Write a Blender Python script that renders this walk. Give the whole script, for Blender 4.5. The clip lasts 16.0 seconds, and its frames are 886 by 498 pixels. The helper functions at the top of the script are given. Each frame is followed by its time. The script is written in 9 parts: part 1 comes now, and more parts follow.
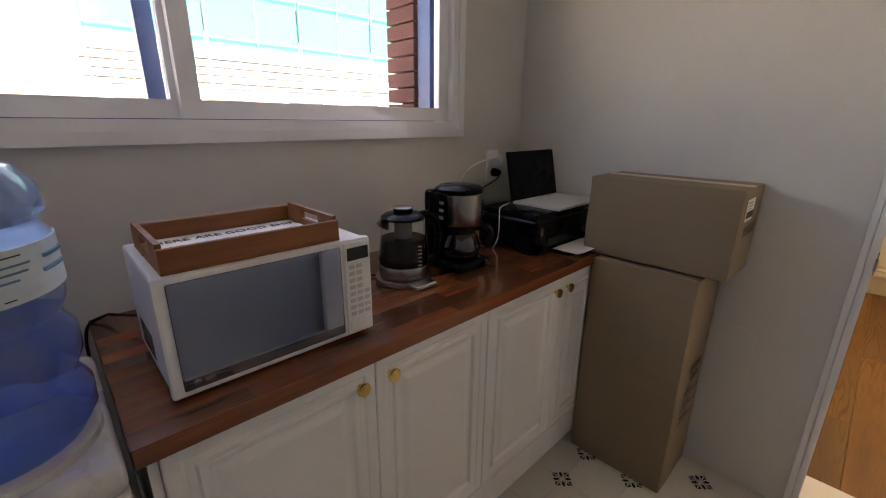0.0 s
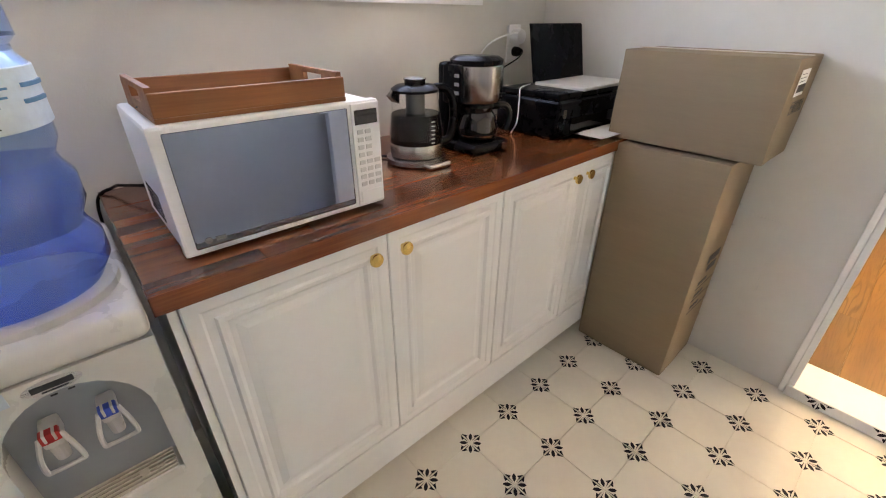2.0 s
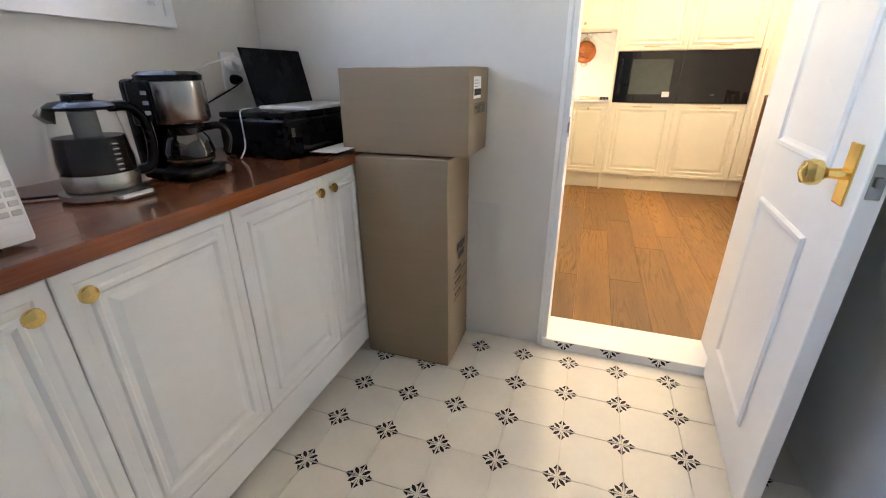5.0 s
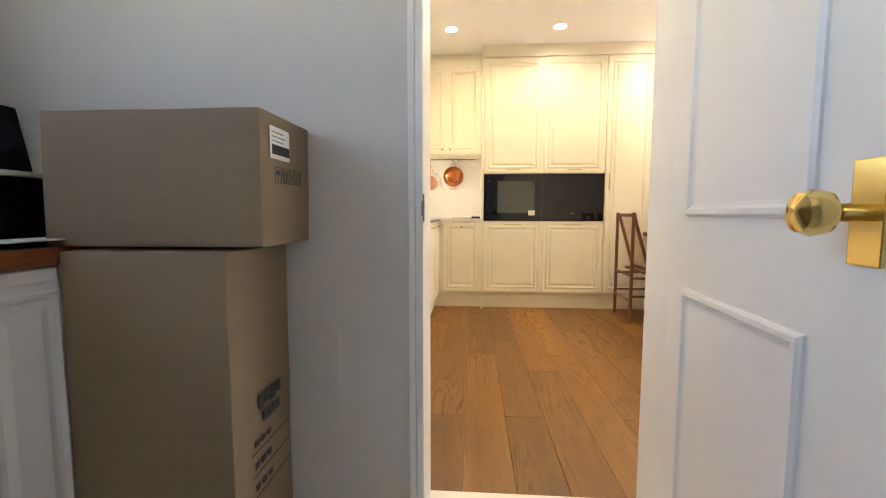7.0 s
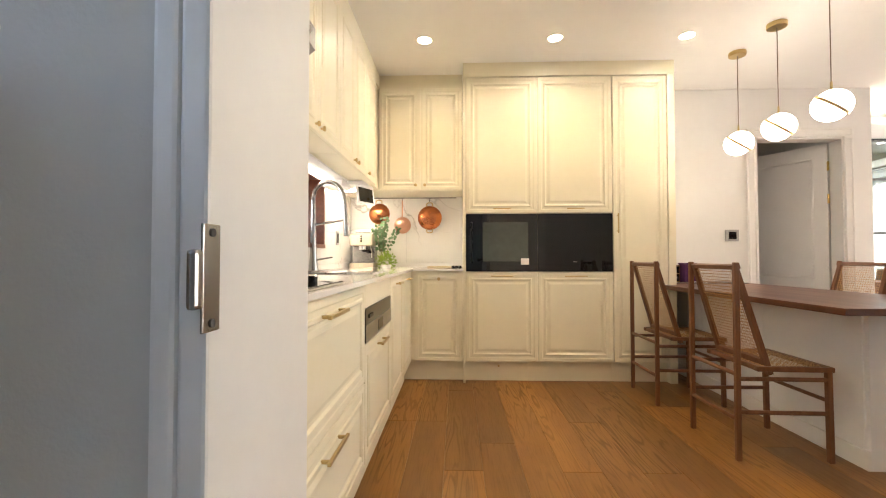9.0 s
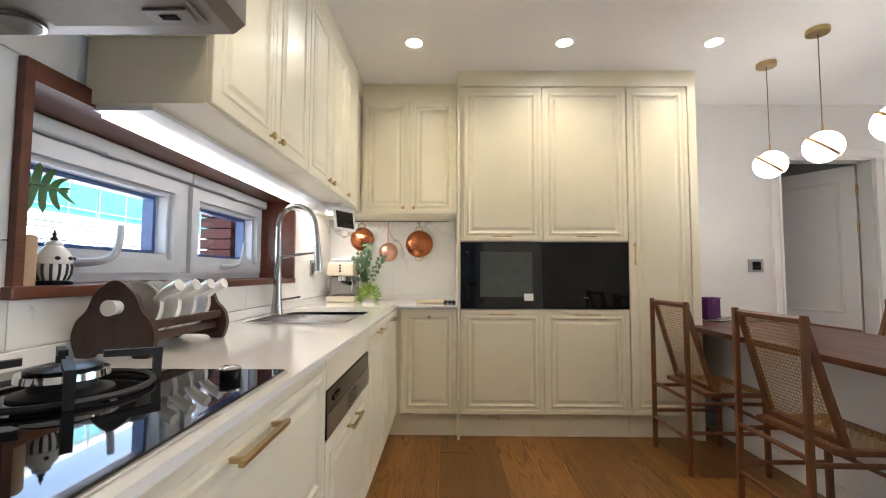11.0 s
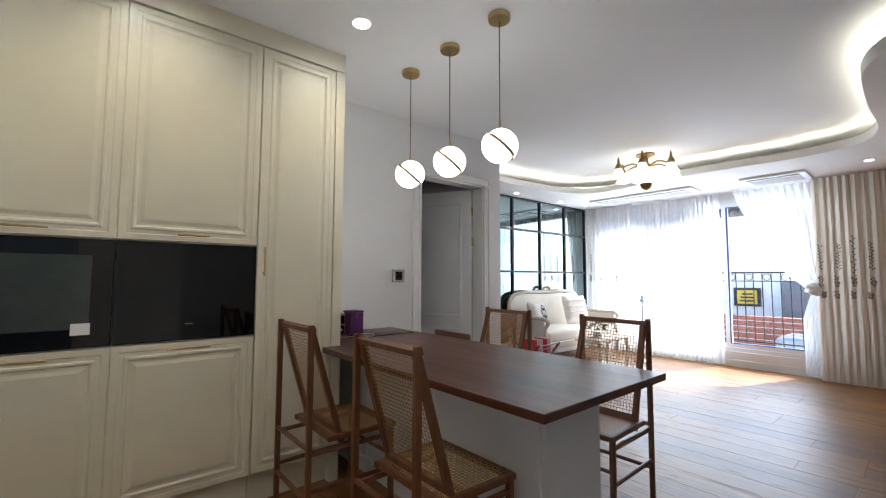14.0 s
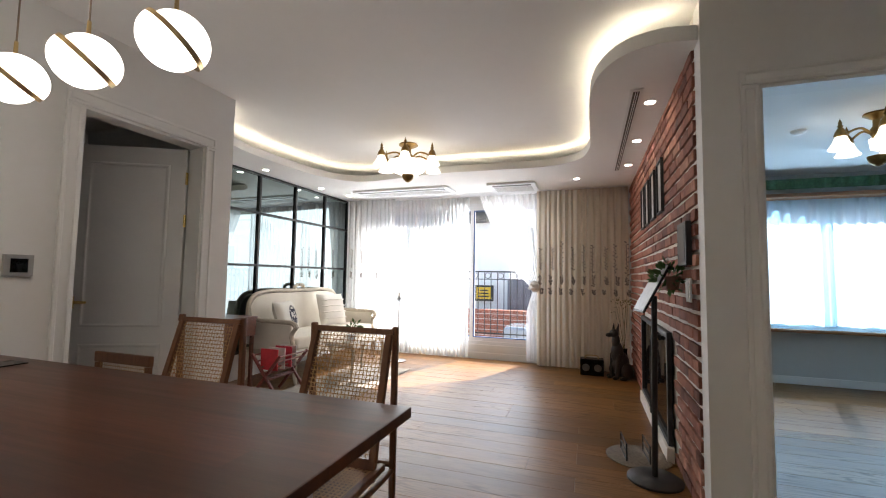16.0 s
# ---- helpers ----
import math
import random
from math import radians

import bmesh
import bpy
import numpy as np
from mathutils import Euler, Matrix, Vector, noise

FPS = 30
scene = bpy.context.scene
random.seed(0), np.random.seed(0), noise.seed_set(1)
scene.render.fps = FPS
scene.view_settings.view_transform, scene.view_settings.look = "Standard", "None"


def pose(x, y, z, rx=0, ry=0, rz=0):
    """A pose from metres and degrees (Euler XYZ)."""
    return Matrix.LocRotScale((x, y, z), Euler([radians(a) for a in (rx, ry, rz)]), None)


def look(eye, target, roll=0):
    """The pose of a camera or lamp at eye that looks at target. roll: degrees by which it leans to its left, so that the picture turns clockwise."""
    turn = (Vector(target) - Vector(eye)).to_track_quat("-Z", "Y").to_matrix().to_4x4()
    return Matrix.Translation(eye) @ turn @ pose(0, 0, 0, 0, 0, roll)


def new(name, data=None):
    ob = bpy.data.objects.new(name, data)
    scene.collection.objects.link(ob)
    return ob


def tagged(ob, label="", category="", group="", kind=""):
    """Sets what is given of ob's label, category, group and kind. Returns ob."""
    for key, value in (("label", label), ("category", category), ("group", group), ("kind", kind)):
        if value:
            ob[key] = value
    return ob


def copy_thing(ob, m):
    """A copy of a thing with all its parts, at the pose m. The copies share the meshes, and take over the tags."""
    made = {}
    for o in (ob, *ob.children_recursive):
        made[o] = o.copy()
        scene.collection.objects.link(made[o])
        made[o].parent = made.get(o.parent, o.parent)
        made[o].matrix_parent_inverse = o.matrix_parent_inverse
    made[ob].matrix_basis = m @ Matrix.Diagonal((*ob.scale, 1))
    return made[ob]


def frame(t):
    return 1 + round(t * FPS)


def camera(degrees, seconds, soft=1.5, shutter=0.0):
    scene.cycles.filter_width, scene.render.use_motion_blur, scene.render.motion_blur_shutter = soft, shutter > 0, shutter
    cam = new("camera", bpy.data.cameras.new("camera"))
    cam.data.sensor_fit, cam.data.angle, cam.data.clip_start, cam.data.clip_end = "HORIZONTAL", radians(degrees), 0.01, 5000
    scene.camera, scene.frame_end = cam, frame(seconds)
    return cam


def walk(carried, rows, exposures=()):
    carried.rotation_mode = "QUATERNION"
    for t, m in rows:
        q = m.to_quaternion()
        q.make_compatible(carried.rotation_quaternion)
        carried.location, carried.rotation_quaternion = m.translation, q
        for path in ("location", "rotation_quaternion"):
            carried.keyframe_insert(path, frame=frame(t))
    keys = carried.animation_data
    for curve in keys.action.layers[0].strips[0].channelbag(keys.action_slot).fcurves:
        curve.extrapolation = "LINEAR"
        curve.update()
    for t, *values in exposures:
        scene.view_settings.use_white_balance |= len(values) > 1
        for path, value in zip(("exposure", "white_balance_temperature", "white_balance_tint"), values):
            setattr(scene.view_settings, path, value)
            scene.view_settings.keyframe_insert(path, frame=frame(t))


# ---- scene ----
cam = camera(93.2, 16.0, soft=1.1)
PATH = [
    (0, (-0.267, -0.88, 1.402), (-1.646, 0.446, 0.817), 0.5),
    (0.5, (-0.272, -0.88, 1.375), (-1.631, 0.397, 0.652), 0.5),
    (1, (-0.27, -0.876, 1.35), (-1.612, 0.354, 0.521), 0.4),
    (1.5, (-0.275, -0.877, 1.326), (-1.593, 0.318, 0.413), 0.3),
    (2, (-0.27, -0.875, 1.298), (-1.572, 0.293, 0.328), 0.3),
    (2.5, (-0.251, -0.868, 1.257), (-1.525, 0.268, 0.215), 0.2),
    (3, (-0.209, -0.841, 1.23), (-1.473, 0.273, 0.152), 0.0),
    (3.5, (-0.171, -0.788, 1.197), (-1.432, 0.317, 0.106), -0.6),
    (4, (-0.161, -0.762, 1.183), (-1.311, 0.52, 0.166), -0.7),
    (4.5, (-0.155, -0.766, 1.18), (-1.075, 0.767, 0.283), -0.5),
    (5, (-0.143, -0.782, 1.182), (-0.745, 0.962, 0.41), -0.4),
    (5.2, (-0.159, -0.779, 1.176), (-0.629, 1.028, 0.46), 0.0),
    (7.5, (-0.048, 0.02, 0.957), (-0.174, 2.014, 0.877), 0.1),
    (7.7, (-0.032, 0.109, 0.96), (-0.151, 2.104, 0.903), 0.1),
    (8, (-0.029, 0.24, 0.965), (-0.131, 2.237, 0.936), 0.1),
    (10.3, (-0.095, 0.988, 1.098), (-0.139, 2.985, 1.196), 0.1),
    (10.5, (-0.096, 1.018, 1.114), (-0.135, 3.015, 1.216), 0.2),
    (11, (-0.074, 1.098, 1.148), (-0.094, 3.095, 1.263), 0.2),
    (11.5, (-0.004, 1.194, 1.147), (0.021, 3.19, 1.275), 0.2),
    (12, (0.097, 1.309, 1.165), (0.236, 3.299, 1.3), 0.1),
    (12.5, (0.199, 1.409, 1.158), (0.536, 3.375, 1.301), 0.0),
    (13, (0.323, 1.539, 1.147), (0.924, 3.441, 1.284), -0.0),
    (13.5, (0.426, 1.656, 1.183), (1.388, 3.405, 1.315), 0.1),
    (14, (0.521, 1.687, 1.207), (1.807, 3.212, 1.343), 0.2),
    (14.5, (0.681, 1.724, 1.191), (2.243, 2.966, 1.33), 0.4),
    (15, (0.889, 1.777, 1.172), (2.606, 2.793, 1.312), 0.6),
    (15.5, (1.084, 1.846, 1.178), (2.907, 2.657, 1.315), 0.7),
    (16, (1.257, 1.964, 1.196), (3.141, 2.622, 1.329), 0.9),
]
walk(cam, [(t, look(e, g, r)) for t, e, g, r in PATH],
     exposures=[(0, 2.85, 9100, 23), (0.7, 3.5, 9100, 21), (1.5, 4.18, 8900, 18.5), (3.5, 4.53, 8400, 15), (5.2, 4.08, 7500, 14), (7.5, 3.5, 7800, 13.5), (8.2, 3.47, 7800, 13.5),
                (10.3, 2.85, 6150, 11), (11.5, 2.7, 6050, 11), (12.5, 2.6, 5800, 10), (13.4, 2.15, 5600, 8), (14.1, 2.05, 5600, 8), (14.8, 2.1, 6100, 9), (16, 1.7, 6400, 11)])

# ---------- world, sun, large lights ----------
SUN_DIR = Vector((0.93, -0.33, 0.92)).normalized()
wd = bpy.data.worlds.new("sky")
scene.world = wd
wd.use_nodes = True
sky = wd.node_tree.nodes.new("ShaderNodeTexSky")
sky.sky_type = "NISHITA"
sky.sun_disc = False
sky.sun_elevation = math.asin(SUN_DIR.z)
sky.sun_rotation = math.atan2(SUN_DIR.x, SUN_DIR.y)
bgn = wd.node_tree.nodes["Background"]
bgn.inputs["Strength"].default_value = 0.15
wd.node_tree.links.new(sky.outputs[0], bgn.inputs[0])


def lamp(name, kind, energy, m, color=(1, 1, 1), **kw):
    li = bpy.data.lights.new(name, kind)
    li.energy, li.color = energy, color
    if "size" in kw:
        li.shape, li.size, li.size_y = "RECTANGLE", kw["size"][0], kw["size"][1]
    if "radius" in kw:
        li.shadow_soft_size = kw["radius"]
    if "cone" in kw:
        li.spot_size, li.spot_blend = radians(kw["cone"]), 1.0
    if "angle" in kw:
        li.angle = radians(kw["angle"])
    ob = new(name, li)
    ob.matrix_world = m
    return ob


lamp("sun", "SUN", 5.0, look((0, 0, 0), -SUN_DIR), (1, 0.95, 0.87), angle=0.5)
# daylight of the sky in the window openings
lamp("window_daylight_utility", "AREA", 0.84, look((-1.72, -0.55, 1.75), (0, -1.35, 0.75)), (0.46, 0.61, 1.0), size=(1.9, 0.8))
lamp("window_daylight_kitchen", "AREA", 0.5, look((-1.56, 2.9, 1.4), (0, 2.9, 1.1)), (0.80, 0.90, 1.0), size=(1.6, 0.42))
lamp("window_daylight_living", "AREA", 19, look((7.36, 4.1, 1.3), (3, 3.6, 0.8)), (0.93, 0.97, 1.0), size=(2.8, 2.0))
lamp("window_daylight_room", "AREA", 12, look((7.45, -0.7, 1.4), (4, -0.4, 0.6)), (0.36, 0.68, 1.0), size=(2.5, 1.35))


# ---------- helpers for shapes ----------
ORG = {}


def thing(name, x, y, z, label, category, group="", kind=""):
    ob = new(name)
    ob.empty_display_size = 0.1
    ob.location = (x, y, z)
    ORG[ob] = Vector((x, y, z))
    return tagged(ob, label, category, group, kind)


def part(name, bm, material, parent=None, label="", smooth=False):
    """One mesh object, built in world metres, under a thing or a part (or on its own)."""
    o = ORG.get(parent, Vector((0, 0, 0)))
    if o.length:
        bmesh.ops.translate(bm, verts=bm.verts, vec=-o)
    me = bpy.data.meshes.new(name)
    bm.to_mesh(me)
    bm.free()
    if smooth:
        me.polygons.foreach_set("use_smooth", [True] * len(me.polygons))
        me.set_sharp_from_angle(angle=radians(40))
    me.materials.append(material)
    ob = new(name, me)
    if parent is not None:
        ob.parent = parent
        ORG[ob] = o
    if label:
        ob["label"] = label
    return ob


def solo(name, bm, material, label, category, group="", kind="", smooth=False):
    return tagged(part(name, bm, material, None, "", smooth), label, category, group, kind)


def struct(name, bm, material, label="", category="", parent=None):
    return tagged(part(name, bm, material, parent), label, category, "", "" if parent else "structure")


def box(bm, x0, x1, y0, y1, z0, z1, bev=0.0, seg=2):
    r = bmesh.ops.create_cube(bm, size=1.0)
    vs = r["verts"]
    for v in vs:
        v.co = Vector((x0 + (v.co.x + 0.5) * (x1 - x0), y0 + (v.co.y + 0.5) * (y1 - y0), z0 + (v.co.z + 0.5) * (z1 - z0)))
    if bev:
        es = list({e for v in vs for e in v.link_edges})
        bmesh.ops.bevel(bm, geom=es, offset=bev, segments=seg, affect="EDGES", profile=0.6)
    return bm


def B(x0, x1, y0, y1, z0, z1, bev=0.0, seg=2):
    return box(bmesh.new(), x0, x1, y0, y1, z0, z1, bev, seg)


def rod(bm, p, q, r, r2=None, seg=12, caps=True):
    p, q = Vector(p), Vector(q)
    d = q - p
    m = Matrix.Translation((p + q) / 2) @ d.to_track_quat("Z", "Y").to_matrix().to_4x4()
    bmesh.ops.create_cone(bm, cap_ends=caps, segments=seg, radius1=r, radius2=r if r2 is None else r2, depth=d.length, matrix=m)
    return bm


def R(p, q, r, r2=None, seg=12):
    return rod(bmesh.new(), p, q, r, r2, seg)


def bar(bm, p, q, w, h, up=(0, 0, 1)):
    """A square bar from p to q."""
    p, q, up = Vector(p), Vector(q), Vector(up)
    d = (q - p).normalized()
    s = d.cross(up).normalized() * w / 2
    u = s.cross(d).normalized() * h / 2
    vs = [bm.verts.new(a + i * s + j * u) for a in (p, q) for i, j in ((-1, -1), (1, -1), (1, 1), (-1, 1))]
    for f in ((3, 2, 1, 0), (4, 5, 6, 7), (0, 1, 5, 4), (1, 2, 6, 5), (2, 3, 7, 6), (3, 0, 4, 7)):
        bm.faces.new([vs[i] for i in f])
    return bm


def lathe(bm, prof, c, seg=24, axis="Z", m=None):
    """Turns a profile of (radius, height) round a vertical axis at c."""
    rings = []
    c = Vector(c)
    for r, h in prof:
        ring = []
        for i in range(seg):
            a = 2 * math.pi * i / seg
            p = Vector((r * math.cos(a), r * math.sin(a), h))
            ring.append(bm.verts.new(c + (m @ p if m else p)))
        rings.append(ring)
    for a, b in zip(rings, rings[1:]):
        for i in range(seg):
            j = (i + 1) % seg
            bm.faces.new((a[i], a[j], b[j], b[i]))
    if prof[0][0] > 1e-4:
        bm.faces.new(rings[0][::-1])
    if prof[-1][0] > 1e-4:
        bm.faces.new(rings[-1])
    return bm


def L(prof, c, seg=24, m=None):
    return lathe(bmesh.new(), prof, c, seg, m=m)


def tube(bm, pts, r, seg=8, r2=None):
    """A round tube along points."""
    pts = [Vector(p) for p in pts]
    rings = []
    n = len(pts)
    for i, p in enumerate(pts):
        d = (pts[min(i + 1, n - 1)] - pts[max(i - 1, 0)]).normalized()
        a = d.orthogonal().normalized() if i == 0 else (ref - ref.dot(d) * d).normalized()
        ref = a
        b = d.cross(a)
        rr = r if r2 is None else r + (r2 - r) * i / (n - 1)
        rings.append([bm.verts.new(p + rr * (math.cos(2 * math.pi * k / seg) * a + math.sin(2 * math.pi * k / seg) * b)) for k in range(seg)])
    for u, v in zip(rings, rings[1:]):
        for k in range(seg):
            bm.faces.new((u[k], u[(k + 1) % seg], v[(k + 1) % seg], v[k]))
    bm.faces.new(rings[0][::-1])
    bm.faces.new(rings[-1])
    return bm


def curve_pts(pts, n=8):
    """Catmull-Rom points through pts."""
    pts = [Vector(p) for p in pts]
    e = [2 * pts[0] - pts[1]] + pts + [2 * pts[-1] - pts[-2]]
    out = []
    for i in range(1, len(e) - 2):
        for k in range(n):
            t = k / n
            a, b, c, d = e[i - 1:i + 3]
            out.append(0.5 * (2 * b + (c - a) * t + (2 * a - 5 * b + 4 * c - d) * t * t + (3 * b - a - 3 * c + d) * t ** 3))
    return out + [pts[-1]]


def rings_panel(bm, put, u0, u1, v0, v1, prof):
    """A moulded panel: rectangles inset by prof's first number at its second number's height, joined."""
    loops = []
    for ins, h in prof:
        loops.append([bm.verts.new(put(u, v, h)) for u, v in ((u0 + ins, v0 + ins), (u1 - ins, v0 + ins), (u1 - ins, v1 - ins), (u0 + ins, v1 - ins))])
    for a, b in zip(loops, loops[1:]):
        for i in range(4):
            bm.faces.new((a[i], a[(i + 1) % 4], b[(i + 1) % 4], b[i]))
    bm.faces.new(loops[-1])
    bm.faces.new(loops[0][::-1])
    bmesh.ops.recalc_face_normals(bm, faces=bm.faces)
    return bm


RAISED = [(0, 0), (0, 0.0165), (0.003, 0.019), (0.027, 0.019), (0.032, 0.0165), (0.048, 0.0165), (0.053, 0.0215), (0.061, 0.0215), (0.069, 0.0145), (0.080, 0.0140), (0.098, 0.0195), (0.102, 0.0195)]


def facing(axis, at):
    """Maps a panel's (u, v, height) into the world, lying at `at` and facing along axis."""
    if axis == "+x":
        return lambda u, v, h: (at + h, u, v)
    if axis == "-x":
        return lambda u, v, h: (at - h, u, v)
    if axis == "-y":
        return lambda u, v, h: (u, at - h, v)
    return lambda u, v, h: (u, at + h, v)


# ---------- materials ----------
def tree(name):
    m = bpy.data.materials.new(name)
    m.use_nodes = True
    return m, m.node_tree, m.node_tree.nodes["Principled BSDF"]


def noise_node(nt, scale, detail=4, stretch=None, rough=0.55):
    tc = nt.nodes.new("ShaderNodeTexCoord")
    n = nt.nodes.new("ShaderNodeTexNoise")
    n.inputs["Scale"].default_value, n.inputs["Detail"].default_value, n.inputs["Roughness"].default_value = scale, detail, rough
    if stretch:
        mp = nt.nodes.new("ShaderNodeMapping")
        mp.inputs["Scale"].default_value = stretch
        nt.links.new(tc.outputs["Object"], mp.inputs[0])
        nt.links.new(mp.outputs[0], n.inputs[0])
    else:
        nt.links.new(tc.outputs["Object"], n.inputs[0])
    return n


def ramp(nt, src, stops):
    r = nt.nodes.new("ShaderNodeValToRGB")
    while len(r.color_ramp.elements) < len(stops):
        r.color_ramp.elements.new(0.5)
    for e, (p, c) in zip(r.color_ramp.elements, stops):
        e.position, e.color = p, (*c, 1)
    nt.links.new(src, r.inputs[0])
    return r


def dim(c, k):
    return tuple(min(1, v * k) for v in c)


def M(name, color, rough=0.5, metal=0.0, vary=0.06, scale=6.0, bump=0.0, bscale=80.0, coat=0.0, stretch=None, spec=0.5, sheen=0.0, rvar=0.07):
    """A surface with uneven colour at a coarse and a fine scale, uneven gloss and fine relief."""
    m, nt, b = tree(name)
    n1 = noise_node(nt, scale, 5, stretch)
    n2 = noise_node(nt, scale * 9, 3, stretch)
    mx = nt.nodes.new("ShaderNodeMath")
    mx.operation = "MULTIPLY_ADD"
    mx.inputs[1].default_value = 0.4
    nt.links.new(n2.outputs[0], mx.inputs[0])
    nt.links.new(n1.outputs[0], mx.inputs[2])
    r = ramp(nt, mx.outputs[0], [(0.35, dim(color, 1 - vary)), (0.95, dim(color, 1 + vary))])
    nt.links.new(r.outputs[0], b.inputs["Base Color"])
    rr = nt.nodes.new("ShaderNodeMapRange")
    rr.inputs[3].default_value, rr.inputs[4].default_value = max(0.005, rough - rvar), min(1, rough + rvar)
    nt.links.new(n1.outputs[0], rr.inputs[0])
    nt.links.new(rr.outputs[0], b.inputs["Roughness"])
    b.inputs["Metallic"].default_value = metal
    b.inputs["Specular IOR Level"].default_value = spec
    b.inputs["Coat Weight"].default_value = coat
    b.inputs["Coat Roughness"].default_value = 0.08
    b.inputs["Sheen Weight"].default_value = sheen
    if bump:
        nb = noise_node(nt, bscale, 3, stretch)
        bp = nt.nodes.new("ShaderNodeBump")
        bp.inputs["Strength"].default_value, bp.inputs["Distance"].default_value = bump, 0.002
        nt.links.new(nb.outputs[0], bp.inputs["Height"])
        nt.links.new(bp.outputs[0], b.inputs["Normal"])
    return m


def wood(name, dark, light, rough=0.35, along=1, scale=1.0, per_piece=0.0, coat=0.0, strips=0.0, rings=0.0):
    """Wood with grain along an axis (0 x, 1 y, 2 z); per_piece: how far single boards differ."""
    m, nt, b = tree(name)
    st = [14.0 * scale] * 3
    st[along] = 0.9 * scale
    n1 = noise_node(nt, 1.6, 6, st, 0.65)
    n2 = noise_node(nt, 6.0, 4, [s * (3 if i != along else 1) for i, s in enumerate(st)])
    oi = nt.nodes.new("ShaderNodeObjectInfo")
    for n in (n1, n2):
        n.noise_dimensions = "4D"
        mu = nt.nodes.new("ShaderNodeMath")
        mu.operation = "MULTIPLY"
        mu.inputs[1].default_value = 37.0 if per_piece else 0.0
        nt.links.new(oi.outputs["Random"], mu.inputs[0])
        nt.links.new(mu.outputs[0], n.inputs["W"])
    ad = nt.nodes.new("ShaderNodeMath")
    ad.operation = "MULTIPLY_ADD"
    ad.inputs[1].default_value = 0.35
    nt.links.new(n2.outputs[0], ad.inputs[0])
    nt.links.new(n1.outputs[0], ad.inputs[2])
    if rings:
        # arched growth rings
        sn, sc, mx = nt.nodes.new("ShaderNodeMath"), nt.nodes.new("ShaderNodeMath"), nt.nodes.new("ShaderNodeMath")
        sc.operation, sn.operation, mx.operation = "MULTIPLY", "SINE", "MULTIPLY_ADD"
        sc.inputs[1].default_value, mx.inputs[1].default_value = 70.0, rings * 0.35
        nt.links.new(n1.outputs[0], sc.inputs[0])
        nt.links.new(sc.outputs[0], sn.inputs[0])
        nt.links.new(sn.outputs[0], mx.inputs[0])
        nt.links.new(ad.outputs[0], mx.inputs[2])
        ad = mx
    mid = tuple((a + c) / 2 for a, c in zip(dark, light))
    r = ramp(nt, ad.outputs[0], [(0.38, dark), (0.62, mid), (0.9, light)])
    src = r.outputs[0]
    if strips:
        # glued strips of slightly different tone
        tc = nt.nodes.new("ShaderNodeTexCoord")
        br = nt.nodes.new("ShaderNodeTexBrick")
        br.inputs["Scale"].default_value = 1.0
        br.inputs["Brick Width"].default_value, br.inputs["Row Height"].default_value = 0.45, strips
        br.inputs["Mortar Size"].default_value = 0.0006
        br.inputs["Color1"].default_value, br.inputs["Color2"].default_value = (1.25, 1.2, 1.15, 1), (0.7, 0.68, 0.66, 1)
        br.inputs["Mortar"].default_value = (0.5, 0.5, 0.5, 1)
        mp = nt.nodes.new("ShaderNodeMapping")
        mp.inputs["Rotation"].default_value = (0, 0, radians(90) if along == 1 else 0)
        nt.links.new(tc.outputs["Object"], mp.inputs[0])
        nt.links.new(mp.outputs[0], br.inputs[0])
        mm = nt.nodes.new("ShaderNodeMix")
        mm.data_type, mm.blend_type = "RGBA", "MULTIPLY"
        mm.inputs[0].default_value = 1.0
        nt.links.new(src, mm.inputs[6])
        nt.links.new(br.outputs[0], mm.inputs[7])
        src = mm.outputs[2]
    if per_piece:
        hs = nt.nodes.new("ShaderNodeHueSaturation")
        mr = nt.nodes.new("ShaderNodeMapRange")
        mr.inputs[3].default_value, mr.inputs[4].default_value = 1 - per_piece, 1 + per_piece
        nt.links.new(oi.outputs["Random"], mr.inputs[0])
        nt.links.new(mr.outputs[0], hs.inputs["Value"])
        nt.links.new(src, hs.inputs["Color"])
        src = hs.outputs[0]
    nt.links.new(src, b.inputs["Base Color"])
    rr = nt.nodes.new("ShaderNodeMapRange")
    rr.inputs[3].default_value, rr.inputs[4].default_value = rough + 0.1, max(0.05, rough - 0.08)
    nt.links.new(n1.outputs[0], rr.inputs[0])
    nt.links.new(rr.outputs[0], b.inputs["Roughness"])
    b.inputs["Coat Weight"].default_value = coat
    b.inputs["Coat Roughness"].default_value = 0.12
    bp = nt.nodes.new("ShaderNodeBump")
    bp.inputs["Strength"].default_value, bp.inputs["Distance"].default_value = 0.18, 0.0015
    nt.links.new(ad.outputs[0], bp.inputs["Height"])
    nt.links.new(bp.outputs[0], b.inputs["Normal"])
    return m


